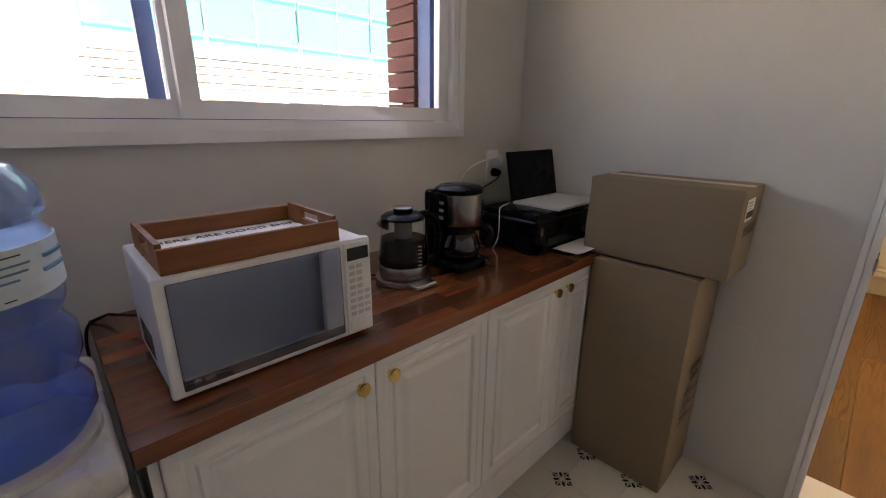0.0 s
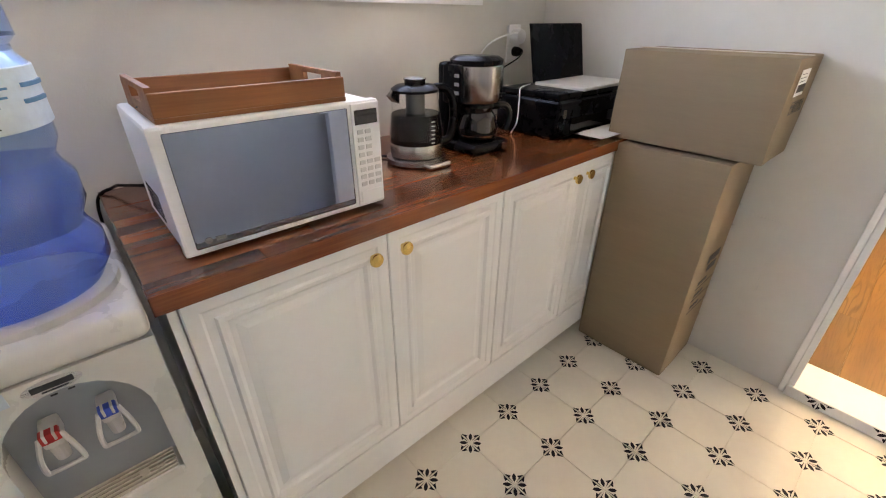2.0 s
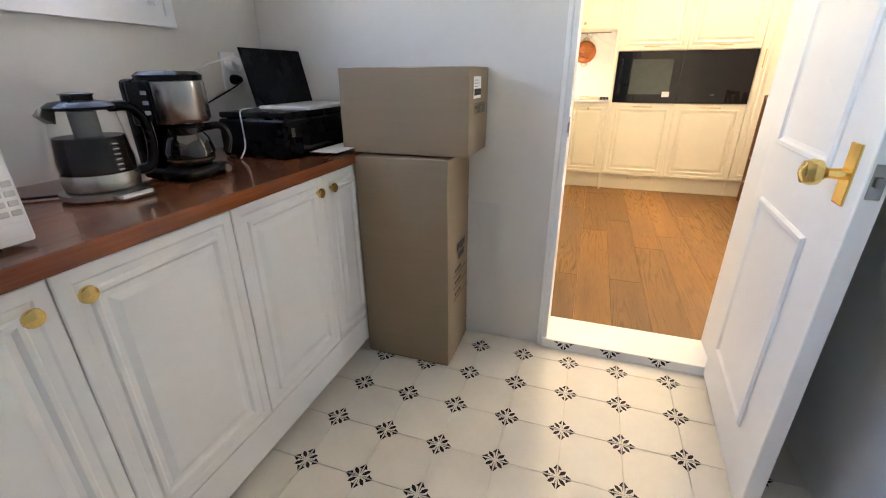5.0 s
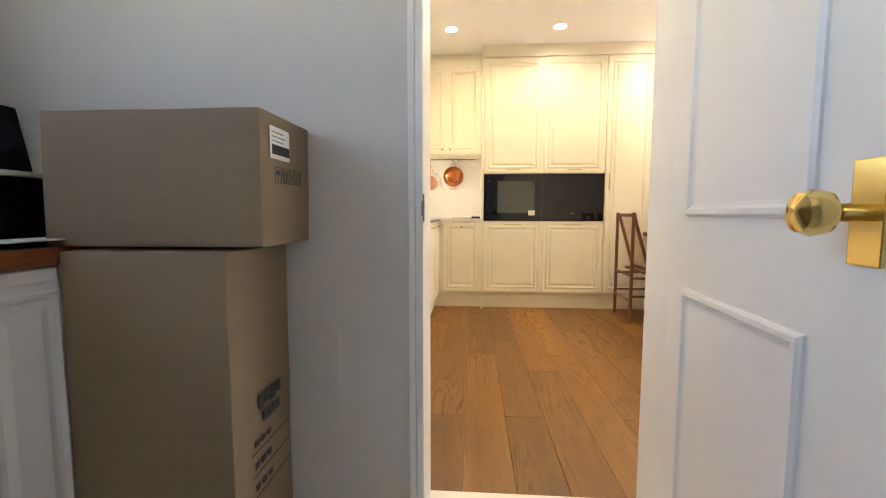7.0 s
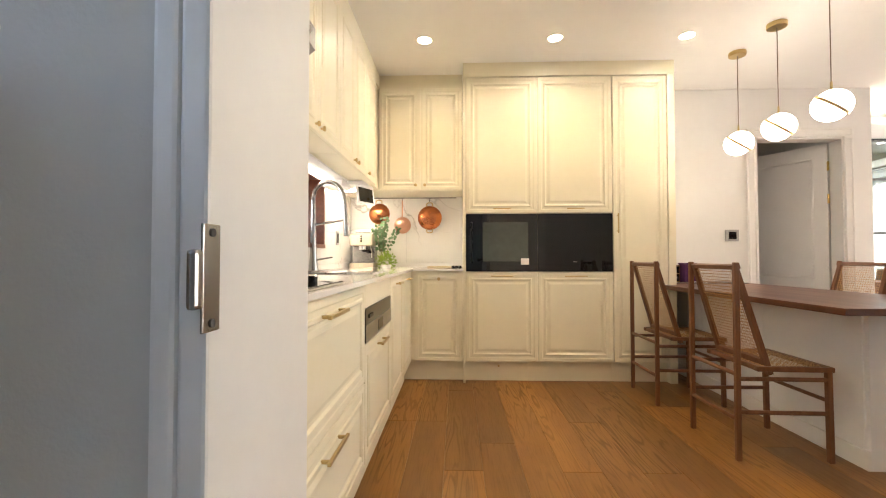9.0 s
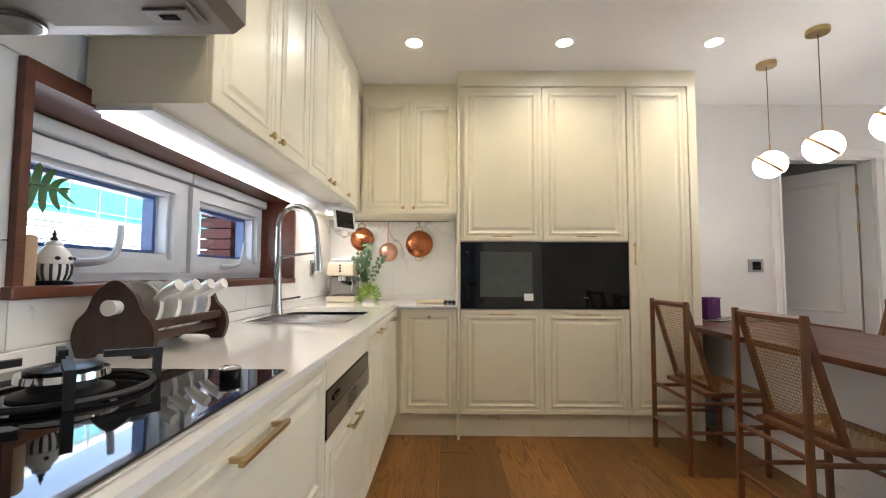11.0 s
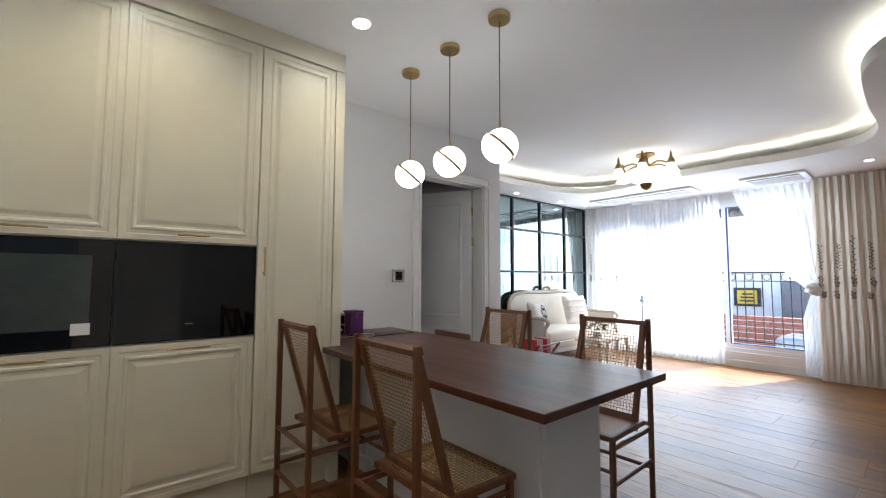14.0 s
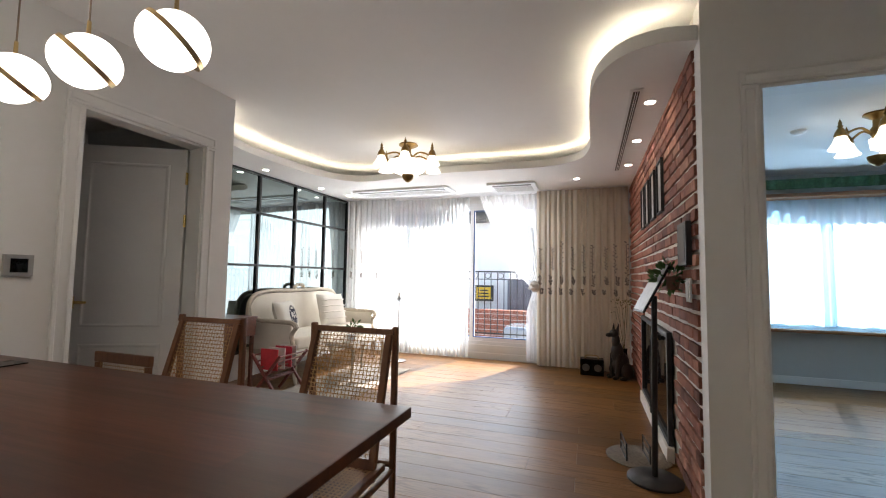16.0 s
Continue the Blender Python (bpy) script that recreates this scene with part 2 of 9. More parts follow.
def oak(name, dark, light, rough):
    """Oiled oak boards along y: cathedral grain, fine pores and a few knots, each board its own."""
    m, nt, b = tree(name)
    oi = nt.nodes.new("ShaderNodeObjectInfo")
    seed = nt.nodes.new("ShaderNodeMath")
    seed.operation = "MULTIPLY"
    seed.inputs[1].default_value = 53.0
    nt.links.new(oi.outputs["Random"], seed.inputs[0])

    def field(scale, stretch, detail):
        n = noise_node(nt, scale, detail, stretch)
        n.noise_dimensions = "4D"
        nt.links.new(seed.outputs[0], n.inputs["W"])
        return n.outputs[0]

    def span(src, a, c, lo, hi):
        mr = nt.nodes.new("ShaderNodeMapRange")
        for k, v in enumerate((a, c, lo, hi)):
            mr.inputs[k + 1].default_value = v
        nt.links.new(src, mr.inputs[0])
        return mr.outputs[0]

    def op(kind, a, c):
        n = nt.nodes.new("ShaderNodeMath")
        n.operation = kind
        for k, v in enumerate((a, c)):
            if isinstance(v, float):
                n.inputs[k].default_value = v
            else:
                nt.links.new(v, n.inputs[k])
        return n.outputs[0]

    body = field(1.0, (9.0, 0.75, 1), 2)
    rings = span(op("SINE", op("MULTIPLY", body, 85.0), 0.0), 0.35, 1.0, 0.0, 1.0)
    rings = op("MULTIPLY", rings, span(field(1.0, (2.2, 0.9, 1), 2), 0.42, 0.62, 0.12, 1.0))
    pores = span(field(1.0, (210.0, 9.0, 1), 3), 0.48, 0.72, 0.0, 1.0)
    knots = span(field(1.0, (15.0, 5.5, 1), 1), 0.78, 0.86, 0.0, 1.0)
    tone = field(1.0, (5.0, 0.8, 1), 3)
    r = ramp(nt, tone, [(0.25, dark), (0.72, light)])
    shade = op("SUBTRACT", op("SUBTRACT", op("SUBTRACT", 1.06, op("MULTIPLY", rings, 0.42)), op("MULTIPLY", pores, 0.22)), op("MULTIPLY", knots, 0.6))
    val = op("MULTIPLY", shade, span(oi.outputs["Random"], 0.0, 1.0, 0.74, 1.28))
    hs = nt.nodes.new("ShaderNodeHueSaturation")
    nt.links.new(val, hs.inputs["Value"])
    nt.links.new(r.outputs[0], hs.inputs["Color"])
    nt.links.new(hs.outputs[0], b.inputs["Base Color"])
    nt.links.new(span(shade, 0.4, 1.06, rough + 0.16, rough - 0.04), b.inputs["Roughness"])
    bp = nt.nodes.new("ShaderNodeBump")
    bp.inputs["Strength"].default_value, bp.inputs["Distance"].default_value = 0.25, 0.0012
    nt.links.new(shade, bp.inputs["Height"])
    nt.links.new(bp.outputs[0], b.inputs["Normal"])
    return m


def glow(name, color, strength):
    m, nt, b = tree(name)
    b.inputs["Base Color"].default_value = (0.9, 0.9, 0.88, 1)
    b.inputs["Emission Color"].default_value = (*color, 1)
    b.inputs["Emission Strength"].default_value = strength
    return m


def marble(name, base, vein, scale=1.3):
    m, nt, b = tree(name)
    n = noise_node(nt, scale, 6, None, 0.6)
    n.inputs["Distortion"].default_value = 0.6
    ab = nt.nodes.new("ShaderNodeMath")
    ab.operation = "SUBTRACT"
    ab.inputs[1].default_value = 0.5
    nt.links.new(n.outputs[0], ab.inputs[0])
    a2 = nt.nodes.new("ShaderNodeMath")
    a2.operation = "ABSOLUTE"
    nt.links.new(ab.outputs[0], a2.inputs[0])
    r1 = ramp(nt, a2.outputs[0], [(0.0, (1, 1, 1)), (0.014, (0, 0, 0))])
    n3 = noise_node(nt, 0.9, 2)
    r3 = ramp(nt, n3.outputs[0], [(0.5, (0, 0, 0)), (0.62, (1, 1, 1))])
    mu = nt.nodes.new("ShaderNodeMath")
    mu.operation = "MULTIPLY"
    nt.links.new(r1.outputs[0], mu.inputs[0])
    nt.links.new(r3.outputs[0], mu.inputs[1])
    n2 = noise_node(nt, 2.0, 4)
    r2 = ramp(nt, n2.outputs[0], [(0.3, dim(base, 0.95)), (0.7, dim(base, 1.03))])
    mm = nt.nodes.new("ShaderNodeMix")
    mm.data_type = "RGBA"
    nt.links.new(mu.outputs[0], mm.inputs[0])
    nt.links.new(r2.outputs[0], mm.inputs[6])
    mm.inputs[7].default_value = (*vein, 1)
    nt.links.new(mm.outputs[2], b.inputs["Base Color"])
    b.inputs["Roughness"].default_value = 0.16
    return m


def glass(name, color=(1, 1, 1), rough=0.0, mixin=0.88):
    """Thin window glass: mostly clear, with a sheen at grazing angles."""
    m, nt, b = tree(name)
    out = nt.nodes["Material Output"]
    tr = nt.nodes.new("ShaderNodeBsdfTransparent")
    tr.inputs[0].default_value = (*color, 1)
    gl = nt.nodes.new("ShaderNodeBsdfGlossy")
    gl.inputs["Roughness"].default_value = 0.02 + rough
    lw = nt.nodes.new("ShaderNodeLayerWeight")
    lw.inputs[0].default_value = 0.5
    pw = nt.nodes.new("ShaderNodeMath")
    pw.operation = "POWER"
    pw.inputs[1].default_value = 4.0
    nt.links.new(lw.outputs["Facing"], pw.inputs[0])
    fr = nt.nodes.new("ShaderNodeMath")
    fr.operation = "MULTIPLY_ADD"
    fr.inputs[1].default_value, fr.inputs[2].default_value = 0.7, 0.04
    nt.links.new(pw.outputs[0], fr.inputs[0])
    mx = nt.nodes.new("ShaderNodeMixShader")
    nt.links.new(fr.outputs[0], mx.inputs[0])
    nt.links.new(tr.outputs[0], mx.inputs[1])
    nt.links.new(gl.outputs[0], mx.inputs[2])
    nt.links.new(mx.outputs[0], out.inputs[0])
    return m


def sheer(name, color, clear):
    m, nt, b = tree(name)
    out = nt.nodes["Material Output"]
    tr = nt.nodes.new("ShaderNodeBsdfTransparent")
    tl = nt.nodes.new("ShaderNodeBsdfTranslucent")
    df = nt.nodes.new("ShaderNodeBsdfDiffuse")
    for n in (tl, df):
        n.inputs[0].default_value = (*color, 1)
    m1 = nt.nodes.new("ShaderNodeMixShader")
    m1.inputs[0].default_value = 0.4
    nt.links.new(tl.outputs[0], m1.inputs[1])
    nt.links.new(df.outputs[0], m1.inputs[2])
    n = noise_node(nt, 90, 2, (1, 1, 0.15))
    mr = nt.nodes.new("ShaderNodeMapRange")
    spread = min(0.12, clear)
    mr.inputs[3].default_value, mr.inputs[4].default_value = 1 - clear - spread, 1 - clear + spread
    nt.links.new(n.outputs[0], mr.inputs[0])
    m2 = nt.nodes.new("ShaderNodeMixShader")
    nt.links.new(mr.outputs[0], m2.inputs[0])
    nt.links.new(tr.outputs[0], m2.inputs[1])
    nt.links.new(m1.outputs[0], m2.inputs[2])
    nt.links.new(m2.outputs[0], out.inputs[0])
    return m


WALL = M("wall_paint", (0.76, 0.755, 0.745), 0.75, vary=0.03, scale=2.5, bump=0.25, bscale=260)
UTILWALL = M("grey_beige_wallpaper", (0.62, 0.605, 0.575), 0.75, vary=0.04, scale=2.5, bump=0.35, bscale=220)
CEIL = M("ceiling_paint", (0.82, 0.815, 0.80), 0.7, vary=0.025, scale=1.5, bump=0.15, bscale=200)
TRIM = M("white_trim", (0.78, 0.775, 0.76), 0.4, vary=0.03, scale=5, bump=0.08, bscale=60)
PVC = M("white_plastic", (0.78, 0.785, 0.80), 0.32, vary=0.03, scale=8)
CREAM = M("cream_lacquer", (0.76, 0.71, 0.56), 0.33, vary=0.03, scale=3, bump=0.05, bscale=40)
WHITECAB = M("white_foil_door", (0.78, 0.785, 0.79), 0.36, vary=0.03, scale=4, bump=0.06, bscale=50)
QUARTZ = M("white_quartz", (0.80, 0.79, 0.77), 0.08, vary=0.03, scale=30, coat=0.3, rvar=0.03)
MARBLE = marble("marble_tile", (0.80, 0.79, 0.76), (0.42, 0.40, 0.37))
WALNUT = wood("reddish_butcher_block", (0.055, 0.013, 0.005), (0.25, 0.074, 0.024), 0.2, 1, 1.0, per_piece=0.42, coat=0.5)
TABLEWOOD = wood("dark_table_wood", (0.028, 0.007, 0.0032), (0.115, 0.032, 0.012), 0.3, 1, 0.8, coat=0.0, strips=0.09)
CHAIRWOOD = wood("chair_walnut", (0.075, 0.025, 0.010), (0.19, 0.075, 0.03), 0.38, 2, 2.0)
OAK = oak("oak_plank", (0.130, 0.052, 0.0105), (0.235, 0.108, 0.023), 0.42)
SILLWOOD = wood("reddish_window_wood", (0.07, 0.018, 0.008), (0.17, 0.05, 0.022), 0.35, 1, 1.5)
TRAYWOOD = wood("orange_pine", (0.15, 0.046, 0.012), (0.31, 0.115, 0.036), 0.5, 1, 1.5)
CANE = M("woven_cane", (0.38, 0.22, 0.09), 0.55, vary=0.2, scale=30, bump=0.3, bscale=300)
BRASS = M("brushed_brass", (0.55, 0.40, 0.19), 0.32, 1.0, vary=0.12, scale=20)
GOLD = M("polished_brass", (0.80, 0.58, 0.22), 0.16, 1.0, vary=0.08, scale=12)
STEEL = M("brushed_steel", (0.40, 0.39, 0.38), 0.26, 1.0, vary=0.03, scale=3, rvar=0.03)
TAPSTEEL = M("satin_steel", (0.36, 0.35, 0.34), 0.24, 1.0, vary=0.05, scale=14)
CHROME = M("chrome", (0.75, 0.75, 0.76), 0.08, 1.0, vary=0.04, scale=10, rvar=0.03)
GREYSTEEL = M("hood_grey_steel", (0.30, 0.285, 0.27), 0.4, 0.85, vary=0.08, scale=8)
COPPER = M("hammered_copper", (0.52, 0.18, 0.075), 0.2, 1.0, vary=0.25, scale=14, bump=0.5, bscale=60)
BLACK = M("black_plastic", (0.0035, 0.0035, 0.004), 0.27, vary=0.2, scale=12, spec=0.16)
BLACKGLASS = M("black_glass", (0.004, 0.004, 0.005), 0.03, vary=0.1, scale=3, rvar=0.012)
IRON = M("black_iron", (0.014, 0.014, 0.015), 0.5, vary=0.25, scale=25, bump=0.25, bscale=120)
CARD = M("brown_cardboard", (0.255, 0.188, 0.118), 0.8, vary=0.07, scale=3, bump=0.3, bscale=60, stretch=(1, 1, 9))
CARDTAPE = M("beige_parcel_tape", (0.45, 0.36, 0.25), 0.3, vary=0.05)
INK = M("black_print", (0.03, 0.028, 0.028), 0.6, vary=0.2, scale=20)
PAPER = M("white_paper", (0.80, 0.79, 0.77), 0.75, vary=0.03)
TILE = M("cream_glazed_tile", (0.63, 0.595, 0.525), 0.3, vary=0.05, scale=4, coat=0.0)
GROUT = M("pale_grout", (0.60, 0.56, 0.49), 0.85, vary=0.12, scale=30)
CLEAR = glass("clear_glass")
MIRROR = M("mirror_glass", (0.24, 0.285, 0.285), 0.012, 1.0, vary=0.01, rvar=0.006)
BLUEFRAME = M("dark_blue_frame", (0.022, 0.065, 0.20), 0.4, vary=0.15, scale=8)
LEAF = M("green_leaf", (0.06, 0.14, 0.035), 0.5, vary=0.4, scale=20)
LIME = M("lime_leaf", (0.24, 0.36, 0.04), 0.55, vary=0.4, scale=30)
BRICK = M("red_brick", (0.29, 0.105, 0.066), 0.85, vary=0.4, scale=7, bump=0.8, bscale=70)
MORTAR = M("white_mortar", (0.66, 0.61, 0.55), 0.9, vary=0.12, scale=14, bump=0.8, bscale=60)
FABRIC = M("cream_linen", (0.66, 0.61, 0.52), 0.9, vary=0.06, scale=8, bump=0.5, bscale=400, sheen=0.3)
PALEWOOD = M("limewashed_wood", (0.50, 0.44, 0.35), 0.6, vary=0.18, scale=18, bump=0.3, bscale=90)
DRAPE = sheer("beige_linen_drape", (0.76, 0.68, 0.57), 0.0)
STITCH = M("grey_brown_embroidery", (0.21, 0.18, 0.16), 0.9, vary=0.25, scale=40)
SHEER = sheer("white_sheer_voile", (0.90, 0.90, 0.90), 0.40)
# Side room voile is white; the blue sky light is in its colour.
DENSE = sheer("blue_lit_voile", (0.62, 0.79, 0.90), 0.04)
GLOBE = glow("lit_opal_glass", (1.0, 0.93, 0.84), 1.9)
SPOT = glow("lit_downlight", (1.0, 0.93, 0.82), 5)
LED = glow("led_strip_kitchen", (1.0, 0.90, 0.78), 0.9)
COVE = glow("led_cove_strip", (1.0, 0.86, 0.64), 1.7)
SHADEGLOW = glow("lit_frosted_shade", (1.0, 0.90, 0.74), 0.7)

# ---------- large structure ----------
H_MAIN, H_LOW = 2.62, 2.42


def wall(name, boxes, mat=WALL, label="white painted plaster wall", bev=0.0):
    bm = bmesh.new()
    for b in boxes:
        box(bm, *b)
    return struct(name, bm, mat, label, "wall")


floor = struct("floor", B(-1.3, 7.6, 1.13, 5.9, -0.12, -0.014), GROUT, "oak plank floor of kitchen and living room", "floor")
floor_hall = struct("floor_hall", B(1.3, 3.6, -0.6, 1.128, -0.12, -0.014), GROUT, "oak plank floor of the hallway", "floor")
floor_room = struct("floor_room", B(3.6, 7.6, -2.6, 1.127, -0.12, -0.0145), GROUT, "oak plank floor of the side room", "floor")
floor_utility = struct("floor_utility", B(-1.6, 0.62, -1.9, 1.128, -0.12, -0.004), GROUT, "cream patterned tile floor of the utility room", "floor")
wall("wall_utility_window", [(-1.75, -1.6, -1.9, 1.13, -0.12, 1.34), (-1.75, -1.6, -1.9, 1.13, 2.2, 2.62), (-1.75, -1.6, 0.52, 1.13, 1.34, 2.2), (-1.75, -1.6, -1.9, -1.6, 1.34, 2.2)], UTILWALL, "grey-beige papered wall")
wall("wall_utility_paper", [(-1.598, -0.2675, 0.9365, 0.9398, 0.0, 2.44), (0.47, 0.62, 0.9365, 0.9398, 0.0, 2.44), (-0.2675, 0.47, 0.9365, 0.9398, 2.121, 2.44)], UTILWALL, "grey-beige wallpaper on the door wall")
wall("wall_utility_door", [(-1.6, -0.247, 0.94, 1.122, -0.12, 2.62), (0.47, 1.3, 0.94, 1.122, -0.12, 2.62), (-0.247, 0.47, 0.94, 1.122, 2.06, 2.62)])
wall("wall_utility_east", [(0.62, 0.74, -1.9, 0.94, -0.12, 2.62)], UTILWALL, "grey-beige papered wall")
wall("wall_utility_south", [(-1.75, 0.74, -2.02, -1.9, -0.12, 2.62)], UTILWALL, "grey-beige papered wall")
wall("wall_hall", [(1.18, 1.3, -0.6, 0.94, -0.12, 2.62), (1.18, 3.72, -0.72, -0.6, -0.12, 2.62)])
KW = (2.055, 3.80, 1.10, 1.64)  # kitchen window opening: y0 y1 z0 z1
wall("wall_kitchen_window", [(-1.42, -1.09, 1.122, 4.70, -0.12, KW[2]), (-1.42, -1.09, 1.122, 4.70, KW[3], 2.62), (-1.42, -1.09, 1.122, KW[0], KW[2], KW[3]), (-1.42, -1.09, KW[1], 4.70, KW[2], KW[3])])
wall("wall_north_kitchen", [(-1.34, 2.79, 4.70, 4.83, -0.12, 2.62), (3.60, 3.86, 4.70, 4.83, -0.12, 2.62), (2.79, 3.60, 4.70, 4.83, 2.15, 2.62)])
wall("wall_living_return", [(3.74, 3.86, 4.83, 5.75, -0.12, 2.62)])
wall("wall_north_living", [(3.74, 7.6, 5.75, 5.87, -0.12, 2.62)])
wall("wall_dim_room", [(2.1, 2.2, 4.83, 6.3, -0.12, 2.62), (2.1, 3.86, 6.3, 6.4, -0.12, 2.62), (3.74, 3.86, 5.87, 6.3, -0.12, 2.62), (2.1, 3.86, 4.83, 6.4, -0.13, -0.02)])
LW = (2.62, 5.55, 0.20, 2.32)  # balcony window opening
wall("wall_living_window", [(7.4, 7.6, 1.29, 5.87, -0.12, LW[2]), (7.4, 7.6, 1.29, 5.87, LW[3], 2.62), (7.4, 7.6, 1.29, LW[0], LW[2], LW[3]), (7.4, 7.6, LW[1], 5.87, LW[2], LW[3])])
RW = (-2.05, 0.62, 0.66, 2.14)
wall("wall_room_window", [(7.4, 7.6, -2.6, 1.29, -0.12, RW[2]), (7.4, 7.6, -2.6, 1.29, RW[3], 2.62), (7.4, 7.6, RW[1], 1.29, RW[2], RW[3]), (7.4, 7.6, -2.6, RW[0], RW[2], RW[3])], M("grey_green_paint", (0.55, 0.57, 0.56), 0.7, vary=0.03, scale=2))
wall("wall_room_south", [(3.6, 7.6, -2.72, -2.6, -0.12, 2.62)])
RD = (0.30, 1.19, 2.14)  # opening to the side room
wall("wall_room_door", [(3.60, 3.72, RD[1], 1.43, -0.12, 2.62), (3.60, 3.72, -2.6, RD[0], -0.12, 2.62), (3.60, 3.72, RD[0], RD[1], RD[2], 2.62)])
brick_wall = wall("wall_brick", [(3.722, 7.4, 1.29, 1.428, -0.12, 2.62)], MORTAR, "red brick veneer wall with wide white mortar joints")

struct("ceiling", B(-1.42, 7.6, 1.122, 5.87, H_MAIN, 2.74), CEIL, "smooth white ceiling", "ceiling")
struct("ceiling_hall", B(1.18, 3.72, -0.72, 1.128, H_MAIN, 2.74), CEIL, "smooth white hallway ceiling", "ceiling")
struct("ceiling_utility", B(-1.6, 0.62, -1.9, 0.94, 2.44, 2.56), CEIL, "white utility room ceiling", "ceiling")
struct("ceiling_room", B(3.72, 7.4, -2.6, 1.29, 2.50, 2.60), CEIL, "white side room ceiling", "ceiling")
struct("ceiling_dim_room", B(2.2, 3.74, 4.83, 6.3, 2.46, 2.56), CEIL, "white ceiling of the dim room", "ceiling")

# dropped ceiling border with a sweeping edge, light hidden behind its lip
EDGE = curve_pts([(3.62, 1.437, 0), (3.60, 1.62, 0), (3.70, 1.81, 0), (4.02, 1.935, 0), (4.7, 1.955, 0), (5.35, 1.955, 0), (5.74, 2.09, 0), (5.89, 2.45, 0), (5.88, 3.1, 0), (5.86, 3.7, 0),
                  (5.98, 4.35, 0), (5.98, 4.82, 0), (5.62, 5.10, 0), (4.95, 5.20, 0), (4.42, 5.19, 0), (4.02, 5.02, 0), (3.87, 4.73, 0)], 7)
bm = bmesh.new()
cols = []
for i, p in enumerate(EDGE):
    k = i / 7
    if k <= 5:
        o = (max(p.x, 3.62), 1.432)
    elif k < 7:
        o = (7.395, 1.432)
    elif k <= 11:
        o = (7.395, p.y)
    elif k < 12.5:
        o = (7.395, 5.745)
    else:
        o = (max(p.x, 3.865), 5.745)
    cols.append([bm.verts.new((x, y, z)) for z in (H_LOW, 2.50) for x, y in ((p.x, p.y), o)])
for a, b in zip(cols, cols[1:]):
    for i, j in ((0, 1), (3, 2), (2, 0)):
        bm.faces.new((a[i], b[i], b[j], a[j]))
bmesh.ops.remove_doubles(bm, verts=bm.verts, dist=1e-5)
bmesh.ops.recalc_face_normals(bm, faces=bm.faces)
struct("ceiling_border", bm, CEIL, "dropped white ceiling border with a curved lit edge", "ceiling")
bm = bmesh.new()
prev = None
for i, p in enumerate(EDGE[2:-1]):
    q = EDGE[i + 3]
    d = (q - p).normalized()
    s = Vector((d.y, -d.x, 0))
    a, b = bm.verts.new(p + s * 0.05 + Vector((0, 0, 2.512))), bm.verts.new(p + s * 0.066 + Vector((0, 0, 2.512)))
    if prev:
        bm.faces.new((prev[0], prev[1], b, a))
    prev = (a, b)
bmesh.ops.solidify(bm, geom=bm.faces[:], thickness=0.008)
solo("led_strip", bm, COVE, "warm white light strip hidden behind the curved ceiling edge", "light strip")

# ---------- door casings, sill, skirting ----------
def casing(name, put, u0, u1, v1, w=0.085, v0=0.0):
    """A moulded frame on a wall round an opening (two uprights and a head)."""
    bm = bmesh.new()
    prof = [(0, 0), (0, 0.014), (0.004, 0.018), (0.016, 0.018), (0.022, 0.012), (0.03, 0.012)]
    rings_panel(bm, put, u0 - w, u0, v0, v1, prof)
    rings_panel(bm, put, u1, u1 + w, v0, v1, prof)
    rings_panel(bm, put, u0 - w, u1 + w, v1, v1 + w, prof)
    return struct(name, bm, TRIM, "white moulded door casing", "trim")


casing("trim_north_door", facing("-y", 4.70), 2.79, 3.60, 2.15)
casing("trim_room_door", facing("-x", 3.60), RD[0], RD[1], RD[2], 0.075)
bm = bmesh.new()
for x0, x1, z1 in ((-0.247, -0.226, 2.06), (0.447, 0.47, 2.06)):
    box(bm, x0, x1, 0.925, 1.124, 0.045, z1, 0.003)
box(bm, -0.226, 0.447, 0.925, 1.124, 2.037, 2.06, 0.003)
box(bm, -0.267, -0.248, 0.924, 0.9395, 0.0, 2.12, 0.004)
struct("trim_utility_door", bm, TRIM, "white painted door frame", "trim")
sill = struct("door_sill", B(-0.247, 0.47, 0.915, 1.126, -0.002, 0.045, 0.004), TRIM, "raised white door sill", "trim")
u = thing("strike_plate", -0.2245, 0.93, 0.96, "steel strike plate with a curved lip on the door frame", "strike plate")
part("plate", B(-0.2258, -0.2238, 0.9165, 0.937, 0.955, 1.03, 0.0008), STEEL, u)
part("lip", B(-0.2285, -0.2215, 0.9045, 0.9148, 0.972, 1.012, 0.003), STEEL, u)
for z in (0.961, 1.024):
    part("screw", R((-0.2238, 0.927, z), (-0.2228, 0.927, z), 0.003, seg=10), IRON, u)
bm = bmesh.new()
for b in ((3.586, 3.5995, 1.248, 1.43), (3.586, 3.5995, -0.6, 0.24)):
    box(bm, *b, 0, 0.09, 0.004)
box(bm, 7.385, 7.3995, -2.6, 1.29, 0, 0.09, 0.004)
box(bm, 3.735, 3.75, -2.6, 0.2, 0, 0.09, 0.004)
box(bm, 3.865, 3.88, 4.70, 5.74, 0, 0.08, 0.004)
box(bm, 3.69, 3.86, 4.686, 4.6995, 0, 0.08, 0.004)
box(bm, 2.40, 2.70, 4.686, 4.6995, 0, 0.08, 0.004)
box(bm, 7.386, 7.3995, 1.44, 5.74, 0, 0.09, 0.004)
struct("baseboard", bm, TRIM, "white skirting board", "trim")

